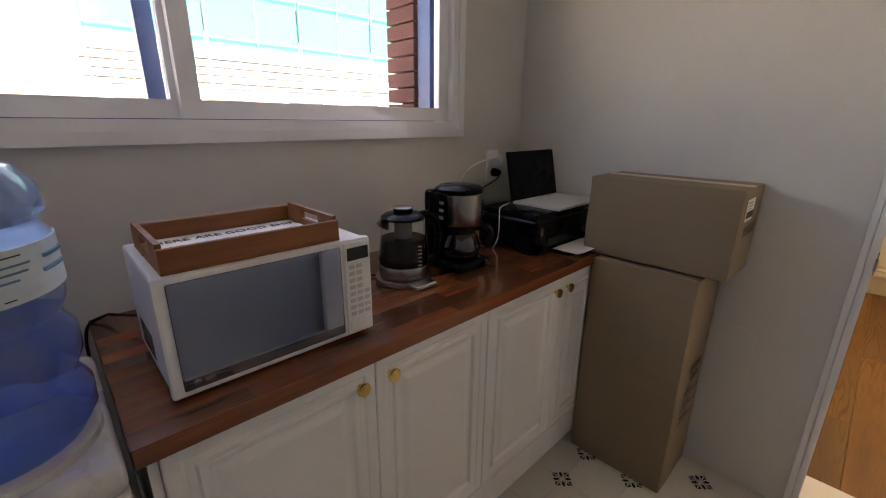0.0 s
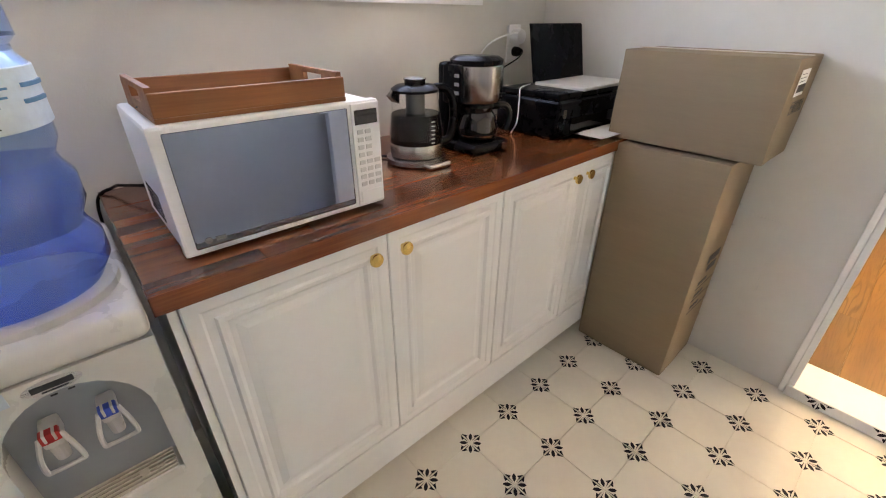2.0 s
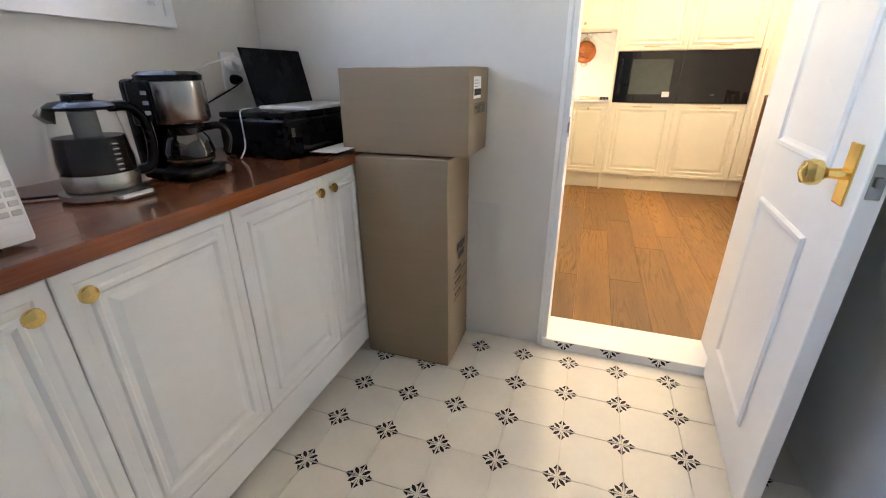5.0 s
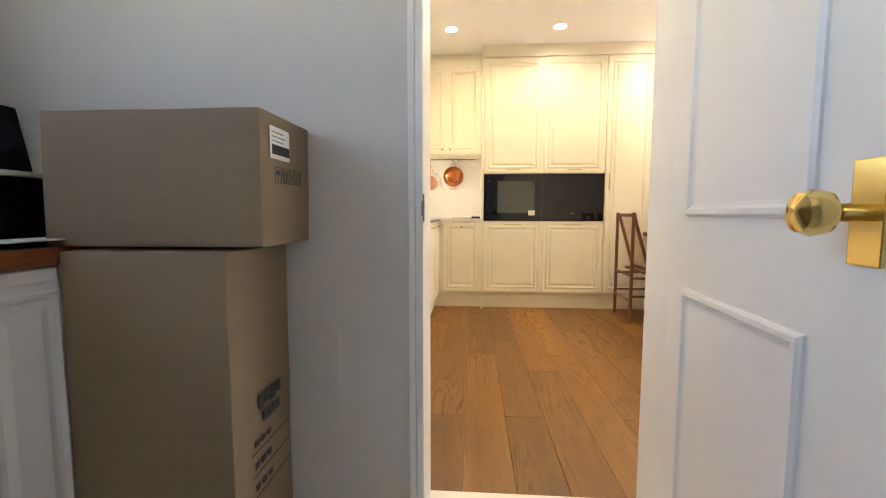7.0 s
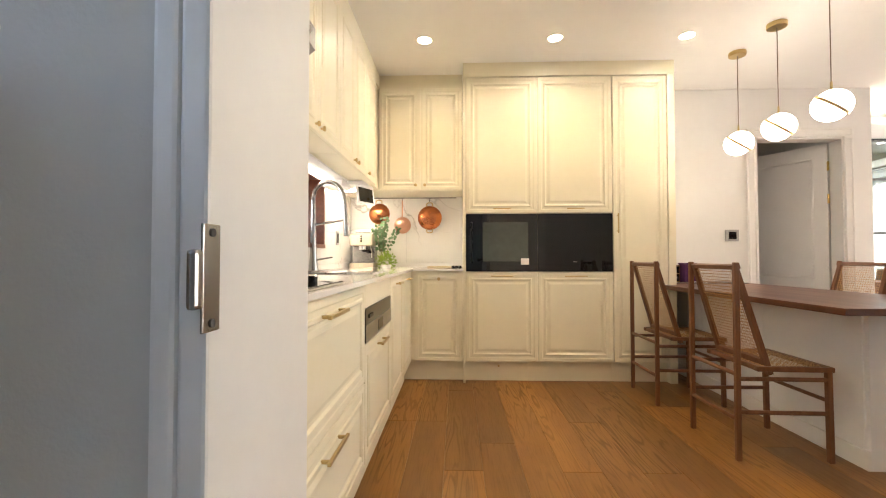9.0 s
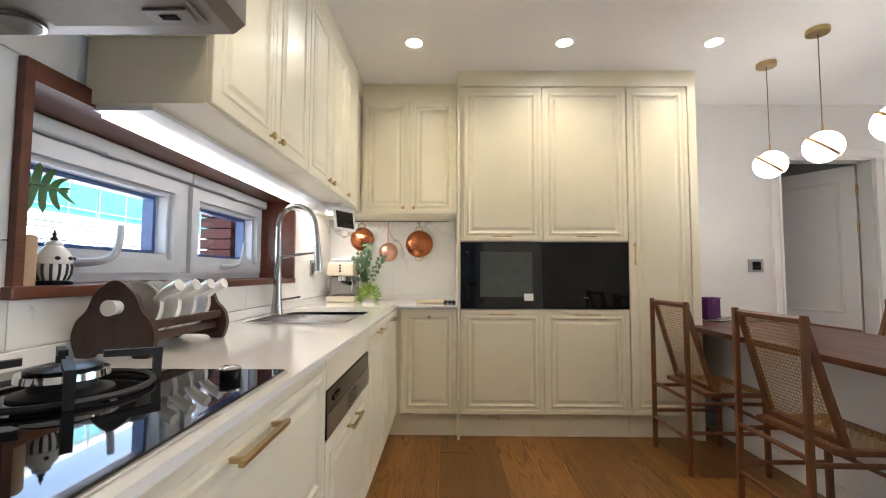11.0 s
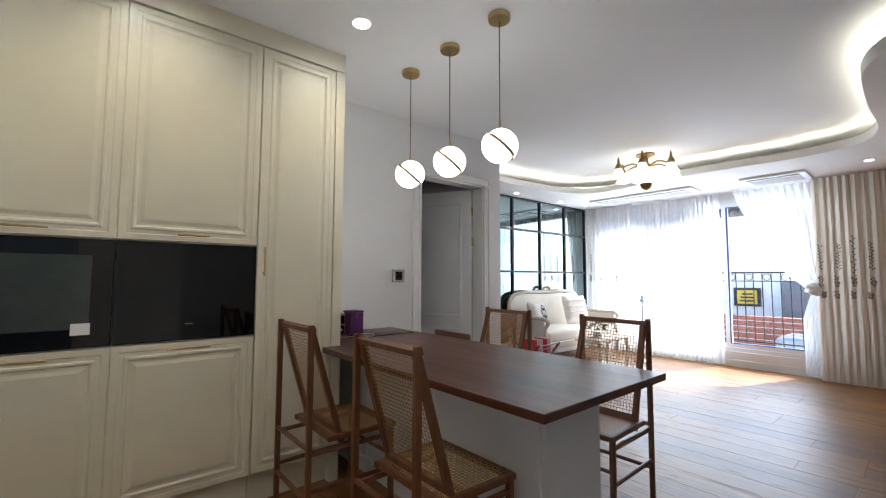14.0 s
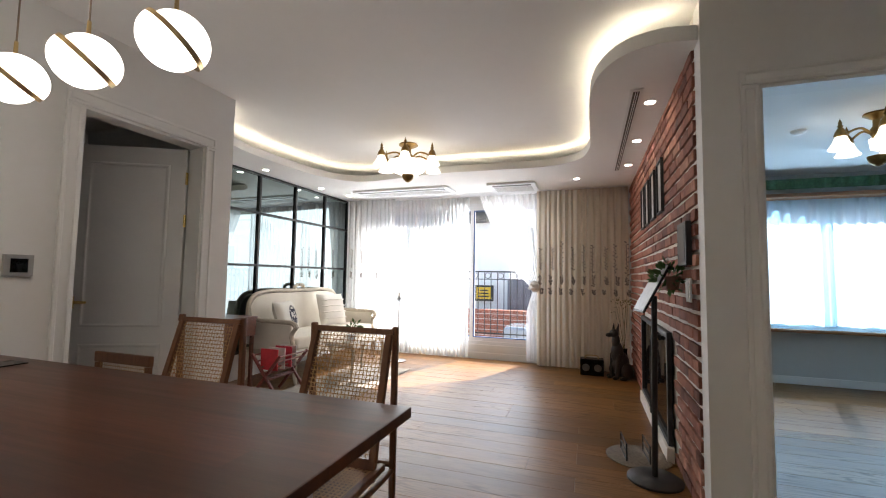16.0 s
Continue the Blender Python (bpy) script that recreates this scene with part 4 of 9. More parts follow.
def chair():
    """A square rattan chair that faces +x; its back legs stand on x = 0, centred on y = 0."""
    u = thing("dining_chair", 0, 0, 0, "walnut-coloured wooden chair with woven cane seat and back", "chair", "chairs round the table")
    hw, top, seat = 0.20, 0.985, 0.455
    for s in (-1, 1):
        bm = bmesh.new()
        bar(bm, (0, s * hw, 0), (0, s * hw, top), 0.024, 0.026, (1, 0, 0))
        bmesh.ops.bevel(bm, geom=bm.edges[:], offset=0.005, segments=2, affect="EDGES", profile=0.5)
        part("back_leg", bm, CHAIRWOOD, u)
        bm = bmesh.new()
        bar(bm, (0.435, s * (hw + 0.012), 0), (0.43, s * (hw + 0.012), seat + 0.012), 0.026, 0.026, (1, 0, 0))
        bmesh.ops.bevel(bm, geom=bm.edges[:], offset=0.005, segments=2, affect="EDGES", profile=0.5)
        part("front_leg", bm, CHAIRWOOD, u)
        for z, n in ((0.405, "side_rail"), (0.24, "stretcher")):
            part(n, R((0, s * (hw + 0.002), z), (0.435, s * (hw + 0.012), z), 0.011, seg=10), CHAIRWOOD, u, smooth=True)
    part("stretcher", R((0.435, -hw, 0.30), (0.435, hw, 0.30), 0.010, seg=10), CHAIRWOOD, u, smooth=True)
    part("stretcher", R((0, -hw, 0.20), (0, hw, 0.20), 0.011, seg=10), CHAIRWOOD, u, smooth=True)
    part("stretcher", R((0, -hw, 0.425), (0, hw, 0.425), 0.011, seg=10), CHAIRWOOD, u, smooth=True)
    # leaning back frame
    a, b = Vector((0.006, 0, top - 0.012)), Vector((0.165, 0, seat - 0.03))
    d = (b - a).normalized()
    bm = bmesh.new()
    for s in (-1, 1):
        bar(bm, a + Vector((0, s * (hw - 0.022), 0)), b + Vector((0, s * (hw - 0.012), 0)), 0.024, 0.026, (0, 1, 0))
    bar(bm, a + d * 0.012 + Vector((0, -hw, 0)), a + d * 0.012 + Vector((0, hw, 0)), 0.028, 0.022, d)
    bar(bm, b - d * 0.055 + Vector((0, -hw + 0.01, 0)), b - d * 0.055 + Vector((0, hw - 0.01, 0)), 0.024, 0.045, d)
    bk = part("backrest", bm, CHAIRWOOD, u)
    nrm = Vector((-d.z, 0, d.x))
    le = (b - a).length
    cm = cane(bmesh.new(), lambda p, q, h: a + d * q + Vector((0, p, 0)) + nrm * h, -hw + 0.03, hw - 0.03, 0.022, le - 0.075)
    tagged(part("cane_back", cm, CANE, bk, "open woven natural cane"), kind="stuff")
    # seat
    bm = bmesh.new()
    for s in (-1, 1):
        bar(bm, (0.09, s * (hw - 0.002), seat), (0.455, s * (hw + 0.012), seat), 0.03, 0.026)
    bar(bm, (0.44, -hw - 0.01, seat), (0.44, hw + 0.01, seat), 0.034, 0.026)
    bar(bm, (0.11, -hw, seat), (0.11, hw, seat), 0.03, 0.026)
    bmesh.ops.bevel(bm, geom=bm.edges[:], offset=0.006, segments=2, affect="EDGES", profile=0.5)
    st = part("seat", bm, CHAIRWOOD, u)
    cm = cane(bmesh.new(), lambda p, q, h: Vector((q, p, seat + 0.012 + h)), -hw + 0.012, hw - 0.012, 0.12, 0.43, w=0.0065)
    tagged(part("cane_seat", cm, CANE, st, "woven natural cane"), kind="stuff")
    return u


c1 = chair()
c1.matrix_basis = pose(1.315, 3.765, 0)
copy_thing(c1, pose(1.345, 2.99, 0))
copy_thing(c1, pose(2.87, 3.74, 0, 0, 0, 180))
copy_thing(c1, pose(2.865, 2.93, 0, 0, 0, 180))

# ---------- pendant lamps ----------
def pendant(x, y):
    u = thing("pendant_lamp", x, y, 0, "opal glass globe pendant split by a slanted brass band", "pendant lamp", "pendants over the table")
    zc, r = 1.902, 0.091
    part("canopy", L([(0.058, H_MAIN - 0.03), (0.06, H_MAIN - 0.026), (0.06, H_MAIN - 0.001), (0, H_MAIN - 0.001)], (x, y, 0), 24), BRASS, u, "", True)
    bm = tube(bmesh.new(), [(x, y, H_MAIN - 0.03), (x, y, zc + r + 0.05)], 0.003, 6)
    part("cord", bm, M("brown_twisted_cord", (0.16, 0.12, 0.085), 0.8, vary=0.6, scale=160), u)
    part("stem", R((x, y, zc + r + 0.05), (x, y, zc + r - 0.002), 0.006, 0.007, 10), BRASS, u, smooth=True)
    tilt = Vector((0.42, -0.5, 0.75)).to_track_quat("Z", "Y").to_matrix()
    n = 12
    for s in (1, -1):
        prof = [(r * math.cos(a), s * (0.0095 + r * math.sin(a)) * 0.96) for a in [math.pi / 2 * k / n for k in range(n + 1)]]
        off = tilt @ Vector((0.016 * s, 0, 0))
        g = L(prof if s > 0 else prof, (x + off.x, y + off.y, zc + off.z), 32, tilt)
        bmesh.ops.recalc_face_normals(g, faces=g.faces)
        part("globe", g, GLOBE, u, "lit opal glass half globe", True)
    part("band", L([(r * 1.09, -0.0085), (r * 1.09, 0.0085), (r * 0.8, 0.0085), (r * 0.8, -0.0085), (r * 1.09, -0.0085)], (x, y, zc), 36, tilt), BRASS, u, "slanted brass band", True)
    return u


for y in (3.967, 3.560, 3.155):
    pendant(2.15, y)

# ---------- downlights ----------
def downlight(x, y, z, r=0.045, energy=9, aim=None):
    u = thing("downlight", x, y, z, "small round recessed ceiling spotlight, lit", "ceiling light", "recessed spotlights")
    part("ring", L([(r, z - 0.0005), (r * 1.18, z - 0.0045), (r * 1.22, z - 0.001)], (x, y, 0), 24), TRIM, u, "", True)
    part("lens", L([(r, z - 0.0012), (0, z - 0.0012)], (x, y, 0), 24), SPOT, u, "lit lens")
    if energy:
        lamp("spot_light", "SPOT", energy, look((x, y, z - 0.02), aim or (x, y + 0.001, 0)), (1, 0.81, 0.55), radius=0.03, cone=140)


for x in (-0.29, 0.67, 1.62):
    downlight(x, 3.70, H_MAIN, energy=3.2)
    downlight(x, 2.0, H_MAIN, energy=4.4) if x < 1.5 else None
for x in (4.38, 5.23, 6.065):
    downlight(x, 1.56, H_LOW, 0.032, 1.1)
for x, y in ((6.56, 2.10), (5.15, 5.55), (6.23, 5.55), (6.80, 5.45)):
    downlight(x, y, H_LOW, 0.032, 0.8)
u = thing("thermostat", 2.55, 4.69, 1.22, "grey square wall thermostat with dark screen", "thermostat")
part("body", B(2.49, 2.61, 4.678, 4.6995, 1.165, 1.275, 0.004), M("grey_plastic", (0.33, 0.33, 0.33), 0.4), u)
part("screen", B(2.515, 2.585, 4.6755, 4.6785, 1.185, 1.255, 0.001), BLACKGLASS, u)
# Added unseen hall spotlight that brightens the wall by the side room door.
downlight(2.3, 0.45, H_MAIN, energy=2)

# ---------- utility room ----------
XC = -1.022  # carcass front
u = thing("counter_cabinet", -1.3, 0, 0, "white base cabinet with raised panel doors and brass knobs", "cabinet")
part("body", B(-1.595, XC, -0.83, 0.935, 0.1802, 0.866), WHITECAB, u)
part("apron", B(-1.10, XC + 0.0185, -0.83, 0.935, 0.058, 0.180, 0.001), WHITECAB, u, "flush white apron below the doors")
part("plinth", B(-1.595, XC - 0.045, -0.83, 0.935, 0.0, 0.0995), WHITECAB, u)
part("end_panel", B(-1.595, XC + 0.019, -0.846, -0.831, 0.0, 0.866), WHITECAB, u)
for y0, y1, ky in ((-0.83, -0.392, -0.437), (-0.392, 0.022, -0.350), (0.022, 0.435, 0.395), (0.435, 0.70, 0.475)):
    d = door_panel(u, "+x", XC, y0, y1, 0.182, 0.862, WHITECAB)
    kb = knob("knob", (XC + 0.019, ky, 0.81), "+x", d, GOLD, 0.016)
wt = thing("counter_worktop", -1.29, 0.03, 0.867, "reddish-brown butcher block worktop of glued staves", "worktop")
part("core", B(-1.596, -0.988, -0.860, 0.936, 0.867, 0.8995), WALNUT, wt)
part("front_edge", B(-0.9878, -0.985, -0.862, 0.937, 0.867, 0.9045), WALNUT, wt)
part("end_edge", B(-1.596, -0.985, -0.8625, -0.8602, 0.867, 0.9045), WALNUT, wt)
rnd = random.Random(9)
for k in range(13):
    x = -1.596 + k * 0.0468
    y = -0.860 - rnd.uniform(0, 0.35)
    while y < 0.936:
        y1 = min(y + rnd.choice((0.38, 0.46, 0.55)), 0.936)
        y0 = max(y, -0.860)
        if y1 - y0 > 0.01:
            part("stave", B(x + 0.0001, x + 0.0467, y0 + 0.0001, y1 - 0.0001, 0.8997, 0.905, 0.0003, 1), WALNUT, wt)
        y = y1

# sliding windows: white inner frame, blue outer frame
def frame_rect(bm, x0, x1, y0, y1, z0, z1, w):
    box(bm, x0, x1, y0, y1, z0, z0 + w), box(bm, x0, x1, y0, y1, z1 - w, z1)
    box(bm, x0, x1, y0, y0 + w, z0 + w, z1 - w), box(bm, x0, x1, y1 - w, y1, z0 + w, z1 - w)
    return bm


def pane(name, parent, x, y0, y1, z0, z1, mat=CLEAR):
    g = part(name, B(x - 0.003, x + 0.003, y0, y1, z0, z1), mat, parent)
    g.visible_shadow = False
    return g


w1 = thing("window_1", -1.6, -0.5, 1.34, "white sliding window with a dark blue outer frame", "window", kind="structure")
part("window_frame", frame_rect(bmesh.new(), -1.70, -1.585, -1.6, 0.468, 1.37, 2.2, 0.03), PVC, w1)
part("casing", frame_rect(bmesh.new(), -1.5995, -1.578, -1.66, 0.50, 1.338, 2.26, 0.033), PVC, w1)
for x, y0, y1, n in ((-1.632, -0.565, 0.437, "sash"), (-1.668, -1.55, -0.53, "sash")):
    s_ = part(n, frame_rect(bmesh.new(), x - 0.016, x + 0.016, y0, y1, 1.402, 2.165, 0.05), PVC, w1)
    pane("pane", s_, x, y0 + 0.05, y1 - 0.05, 1.452, 2.115)
o = part("outer_frame", frame_rect(bmesh.new(), -1.80, -1.722, -1.58, 0.50, 1.37, 2.18, 0.07), BLUEFRAME, w1, "dark blue outer window frame")
part("outer_stile", B(-1.785, -1.745, -0.614, -0.570, 1.42, 2.13), BLUEFRAME, w1, "dark blue sash stile")

def brick_block(parent, x0, x1, y0, y1, z0, z1, face, row=0.067, ln=0.21):
    """Outer brickwork as single bricks on a wall's reveal."""
    k, z = 0, z0
    while z < z1 - 0.02:
        part("brick", B(x0, x1, y0, y1, z + 0.004, min(z + row - 0.004, z1), 0.002, 1), OUTBRICK, parent)
        z += row
        k += 1


# Red outer brick; the shade on the reveals is put into its dark colour.
OUTBRICK = M("shaded_red_brick", (0.10, 0.034, 0.03), 0.9, vary=0.35, scale=12, bump=0.6, bscale=70)
ow = thing("wall_outside", -1.9, -0.5, -0.1, "red brick outer wall round the windows", "wall", kind="structure")
bm = bmesh.new()
box(bm, -2.0, -1.80, -2.0, 1.14, -3.2, 1.345), box(bm, -2.0, -1.805, 0.50, 1.14, 1.345, 2.19), box(bm, -2.0, -1.80, -2.0, 1.14, 2.19, 3.2), box(bm, -2.0, -1.80, -2.0, -1.59, 1.345, 2.19)
part("masonry", bm, OUTBRICK, ow)
brick_block(ow, -2.004, -1.81, 0.415, 0.50, 1.345, 2.19, "-y")
bm = bmesh.new()
box(bm, -1.63, -1.422, 1.14, 5.0, -3.2, 1.09), box(bm, -1.63, -1.422, 1.14, 5.0, 1.65, 3.2), box(bm, -1.63, -1.422, 1.14, 2.05, 1.09, 1.65), box(bm, -1.63, -1.422, 3.79, 5.0, 1.09, 1.65)
part("masonry", bm, OUTBRICK, ow)
brick_block(ow, -1.628, -1.435, 3.71, 3.789, 1.09, 1.65, "-y")

# kitchen window: wooden lining, two tilting white sashes
# White window plastic greyed in colour, so the backlit frames look shaded.
SHADEPVC = M("shaded_window_plastic", (0.50, 0.515, 0.54), 0.35, vary=0.04, scale=8)
w2 = thing("window_2", -1.1, 2.9, 1.1, "low white kitchen window with dark reddish wood lining", "window", kind="structure")
bm = bmesh.new()
box(bm, -1.415, -1.055, 2.036, 3.81, 1.083, 1.113, 0.004)
part("window_sill", bm, SILLWOOD, w2, "dark reddish wooden sill")
bm = bmesh.new()
box(bm, -1.415, -1.062, 2.044, 2.068, 1.114, 1.655), box(bm, -1.415, -1.062, 3.785, 3.81, 1.114, 1.655), box(bm, -1.415, -1.062, 2.0685, 3.784, 1.606, 1.655)
part("lining", bm, SILLWOOD, w2, "dark reddish wooden lining")
part("window_frame", frame_rect(bmesh.new(), -1.400, -1.280, 2.069, 3.783, 1.115, 1.605, 0.03), SHADEPVC, w2)
part("mullion", B(-1.398, -1.278, 2.955, 3.02, 1.15, 1.570, 0.003), SHADEPVC, w2)
for y0, y1 in ((2.072, 2.985), (2.992, 3.78)):
    bb = part("blind_box", B(-1.280, -1.238, y0, y1, 1.553, 1.602, 0.012, 4), SHADEPVC, w2, "white roller blind cassette", True)
    part("pull_tab", B(-1.245, -1.228, (y0 + y1) / 2 - 0.04, (y0 + y1) / 2 + 0.04, 1.546, 1.5525, 0.002), SHADEPVC, bb)
for y0, y1 in ((2.10, 2.953), (3.022, 3.748)):
    s_ = part("sash", frame_rect(bmesh.new(), -1.320, -1.260, y0, y1, 1.1452, 1.545, 0.055), SHADEPVC, w2)
    part("head_rail", B(-1.395, -1.282, y0, y1, 1.5452, 1.5698), SHADEPVC, w2)
    part("bead", frame_rect(bmesh.new(), -1.330, -1.285, y0 + 0.05, y1 - 0.05, 1.202, 1.495, 0.022), SHADEPVC, s_)
    part("gasket", frame_rect(bmesh.new(), -1.380, -1.332, y0 + 0.07, y1 - 0.07, 1.222, 1.475, 0.018), BLUEFRAME, s_, "dark blue glazing frame")
    pane("pane", s_, -1.325, y0 + 0.07, y1 - 0.07, 1.222, 1.475)
    yc = (y0 + y1) / 2 - 0.10
    hb = tube(bmesh.new(), curve_pts([(-1.258, yc, 1.178), (-1.235, yc, 1.178), (-1.205, yc + 0.02, 1.183), (-1.185, yc + 0.05, 1.20), (-1.175, yc + 0.062, 1.24), (-1.172, yc + 0.066, 1.305)]), 0.015, 8, 0.010)
    part("handle", hb, SHADEPVC, s_, "white lever handle", True)

# microwave on the worktop
u = thing("microwave", -1.25, -0.57, 0.905, "white countertop microwave with mirrored dark door", "microwave")
for x, y in ((-1.11, -0.75), (-1.11, -0.40), (-1.33, -0.75), (-1.33, -0.40)):
    part("foot", R((x, y, 0.9052), (x, y, 0.9145), 0.012), BLACK, u)
part("body", B(-1.365, -1.082, -0.782, -0.357, 0.914, 1.143, 0.008), PVC, u, "white metal housing")
fr = part("front", B(-1.083, -1.062, -0.785, -0.354, 0.912, 1.146, 0.006), PVC, u)
dr = part("door_window", B(-1.0625, -1.0585, -0.765, -0.432, 0.925, 1.134, 0.003), M("smoked_mirror_glass", (0.30, 0.335, 0.41), 0.03, 1.0, vary=0.03, rvar=0.01), fr, "reflective smoked glass door")
part("maker_mark", L([(0.0065, 0), (0.0065, 0.0008), (0, 0.001)], (-1.0583, -0.742, 0.938), 16, Vector((1, 0, 0)).to_track_quat("Z", "Y").to_matrix()), STEEL, dr, "small grey round mark")
part("maker_mark", B(-1.0583, -1.0575, -0.730, -0.712, 0.934, 0.942), STEEL, dr, "small grey bar mark")
cp = part("control_panel", B(-1.0625, -1.057, -0.424, -0.357, 0.918, 1.141, 0.002), PVC, fr)
part("display", B(-1.0572, -1.0562, -0.418, -0.363, 1.098, 1.128), BLACKGLASS, cp, "black display")
for r_ in range(8):
    for c_ in range(3 if r_ > 3 else 2):
        part("button", B(-1.0572, -1.0555, -0.415 + c_ * 0.019, -0.400 + c_ * 0.019, 1.078 - r_ * 0.0165, 1.088 - r_ * 0.0165, 0.001, 1), M("key_print", (0.52, 0.52, 0.53), 0.5) if r_ + c_ == 0 else bpy.data.materials["key_print"], cp)
part("open_button", B(-1.0572, -1.0545, -0.418, -0.363, 0.925, 0.952, 0.002), PVC, cp)
bm = bmesh.new()
for i in range(7):
    for j in range(5):
        box(bm, -1.20 - i * 0.017, -1.19 - i * 0.017, -0.7832, -0.7815, 0.94 + j * 0.012, 0.947 + j * 0.012)
part("vent", bm, BLACK, u, "black vent holes")
u = thing("wooden_tray", -1.17, -0.6, 1.1465, "orange wooden tray with cut-out handles and printed lettering", "tray")
TX0, TX1, TY0, TY1, TZ = -1.315, -1.072, -0.765, -0.425, 1.1465
part("bottom", B(TX0, TX1, TY0, TY1, TZ, TZ + 0.008), TRAYWOOD, u)
part("lining", B(TX0 + 0.012, TX1 - 0.012, TY0 + 0.012, TY1 - 0.012, TZ + 0.0082, TZ + 0.0095), PAPER, u, "white printed base")
part("side", B(TX1 - 0.01, TX1, TY0, TY1, TZ + 0.0082, TZ + 0.046, 0.002), TRAYWOOD, u)
part("side", B(TX0, TX0 + 0.01, TY0, TY1, TZ + 0.0082, TZ + 0.046, 0.002), TRAYWOOD, u)
for y in (TY0, TY1 - 0.01):
    bm = bmesh.new()
    xc = (TX0 + TX1) / 2
    box(bm, TX0 + 0.0102, TX1 - 0.0102, y, y + 0.01, TZ + 0.0096, TZ + 0.024)
    box(bm, TX0 + 0.0102, xc - 0.04, y, y + 0.01, TZ + 0.024, TZ + 0.054), box(bm, xc + 0.045, TX1 - 0.0102, y, y + 0.01, TZ + 0.024, TZ + 0.054)
    box(bm, xc - 0.045, xc + 0.045, y, y + 0.01, TZ + 0.044, TZ + 0.054)
    part("handle_end", bm, TRAYWOOD, u)


def text(body, size, m, mat, name="lettering", parent=None, extrude=0.0004):
    c = bpy.data.curves.new(name, "FONT")
    c.body, c.size, c.extrude, c.align_x, c.align_y = body, size, extrude, "CENTER", "CENTER"
    tmp = bpy.data.objects.new(name, c)
    me = bpy.data.meshes.new_from_object(tmp)
    bpy.data.objects.remove(tmp)
    o = ORG.get(parent, Vector((0, 0, 0)))
    me.transform(Matrix.Translation(-o) @ m)
    me.materials.clear()
    me.materials.append(mat)
    ob = new(name, me)
    ob.parent = parent
    return ob


for i, line in enumerate(("THERE ARE GOOD SHIPS", "AND WOOD SHIPS,", "SHIPS THAT SAIL THE")):
    text(line, (0.030, 0.040, 0.034)[i], pose(-1.262 + i * 0.058, -0.595, TZ + 0.0102, 0, 0, 90), INK, parent=u)

# glass kettle
def kettle(x, y):
    z = 0.9055
    u = thing("glass_kettle", x, y, z, "glass electric kettle with dark tea on a steel base", "kettle")
    part("power_base", L([(0.085, 0), (0.092, 0.006), (0.092, 0.018), (0.07, 0.024), (0, 0.024)], (x, y, z), 32), STEEL, u, "", True)
    part("control_plate", B(x + 0.05, x + 0.116, y - 0.042, y + 0.042, z, z + 0.019, 0.009, 3), STEEL, u, "steel control plate with buttons")
    bm = L([(0.078, 0.0245), (0.08, 0.055), (0.078, 0.062)], (x, y, z), 32)
    part("foot_band", bm, STEEL, u, "brushed steel band", True)
    part("tea", L([(0.076, 0.0625), (0.078, 0.085), (0.0705, 0.145), (0, 0.145)], (x, y, z), 32), M("dark_tea", (0.006, 0.0025, 0.002), 0.2, spec=0.08), u, "dark brown tea", True)
    g = part("jug", L([(0.079, 0.0625), (0.081, 0.085), (0.074, 0.14), (0.066, 0.19), (0.066, 0.205)], (x, y, z), 36), CLEAR, u, "clear glass body", True)
    part("infuser", L([(0.028, 0.09), (0.028, 0.20), (0.03, 0.20)], (x, y, z), 20), M("dark_steel_mesh", (0.13, 0.125, 0.12), 0.45, 0.8, vary=0.3, scale=90), u, "steel mesh tea infuser", True)
    part("lid", L([(0.068, 0.205), (0.07, 0.212), (0.055, 0.222), (0.03, 0.226), (0.03, 0.236), (0, 0.237)], (x, y, z), 32), BLACK, u, "black lid with steel knob", True)
    part("lid_ring", L([(0.032, 0.236), (0.034, 0.240), (0.02, 0.243), (0, 0.243)], (x, y, z), 24), STEEL, u, "", True)
    hb = bmesh.new()
    d = Vector((0.1, 0.995, 0))
    c = Vector((x, y, z))
    pts = [c + d * 0.06 + Vector((0, 0, 0.208)), c + d * 0.105 + Vector((0, 0, 0.205)), c + d * 0.135 + Vector((0, 0, 0.17)), c + d * 0.14 + Vector((0, 0, 0.11)), c + d * 0.125 + Vector((0, 0, 0.055)), c + d * 0.085 + Vector((0, 0, 0.045))]
    part("handle", tube(hb, curve_pts(pts, 6), 0.013, 10), BLACK, u, "black plastic handle", True)
    part("handle_trim", tube(bmesh.new(), [p + d * 0.013 for p in curve_pts(pts[1:5], 6)], 0.004, 6), CHROME, u, "", True)
    bm = bmesh.new()
    bmesh.ops.create_cone(bm, cap_ends=True, segments=3, radius1=0.022, radius2=0.012, depth=0.03, matrix=Matrix.Translation(c + Vector((-0.012, -0.07, 0.195))) @ Euler((radians(60), 0, 0)).to_matrix().to_4x4())
    part("spout", bm, STEEL, u)
    for k in range(6):
        part("scale_mark", B(x + 0.079, x + 0.0815, y - 0.006, y + 0.006, z + 0.07 + k * 0.012, z + 0.0715 + k * 0.012), PAPER, u)


kettle(-1.275, -0.085)
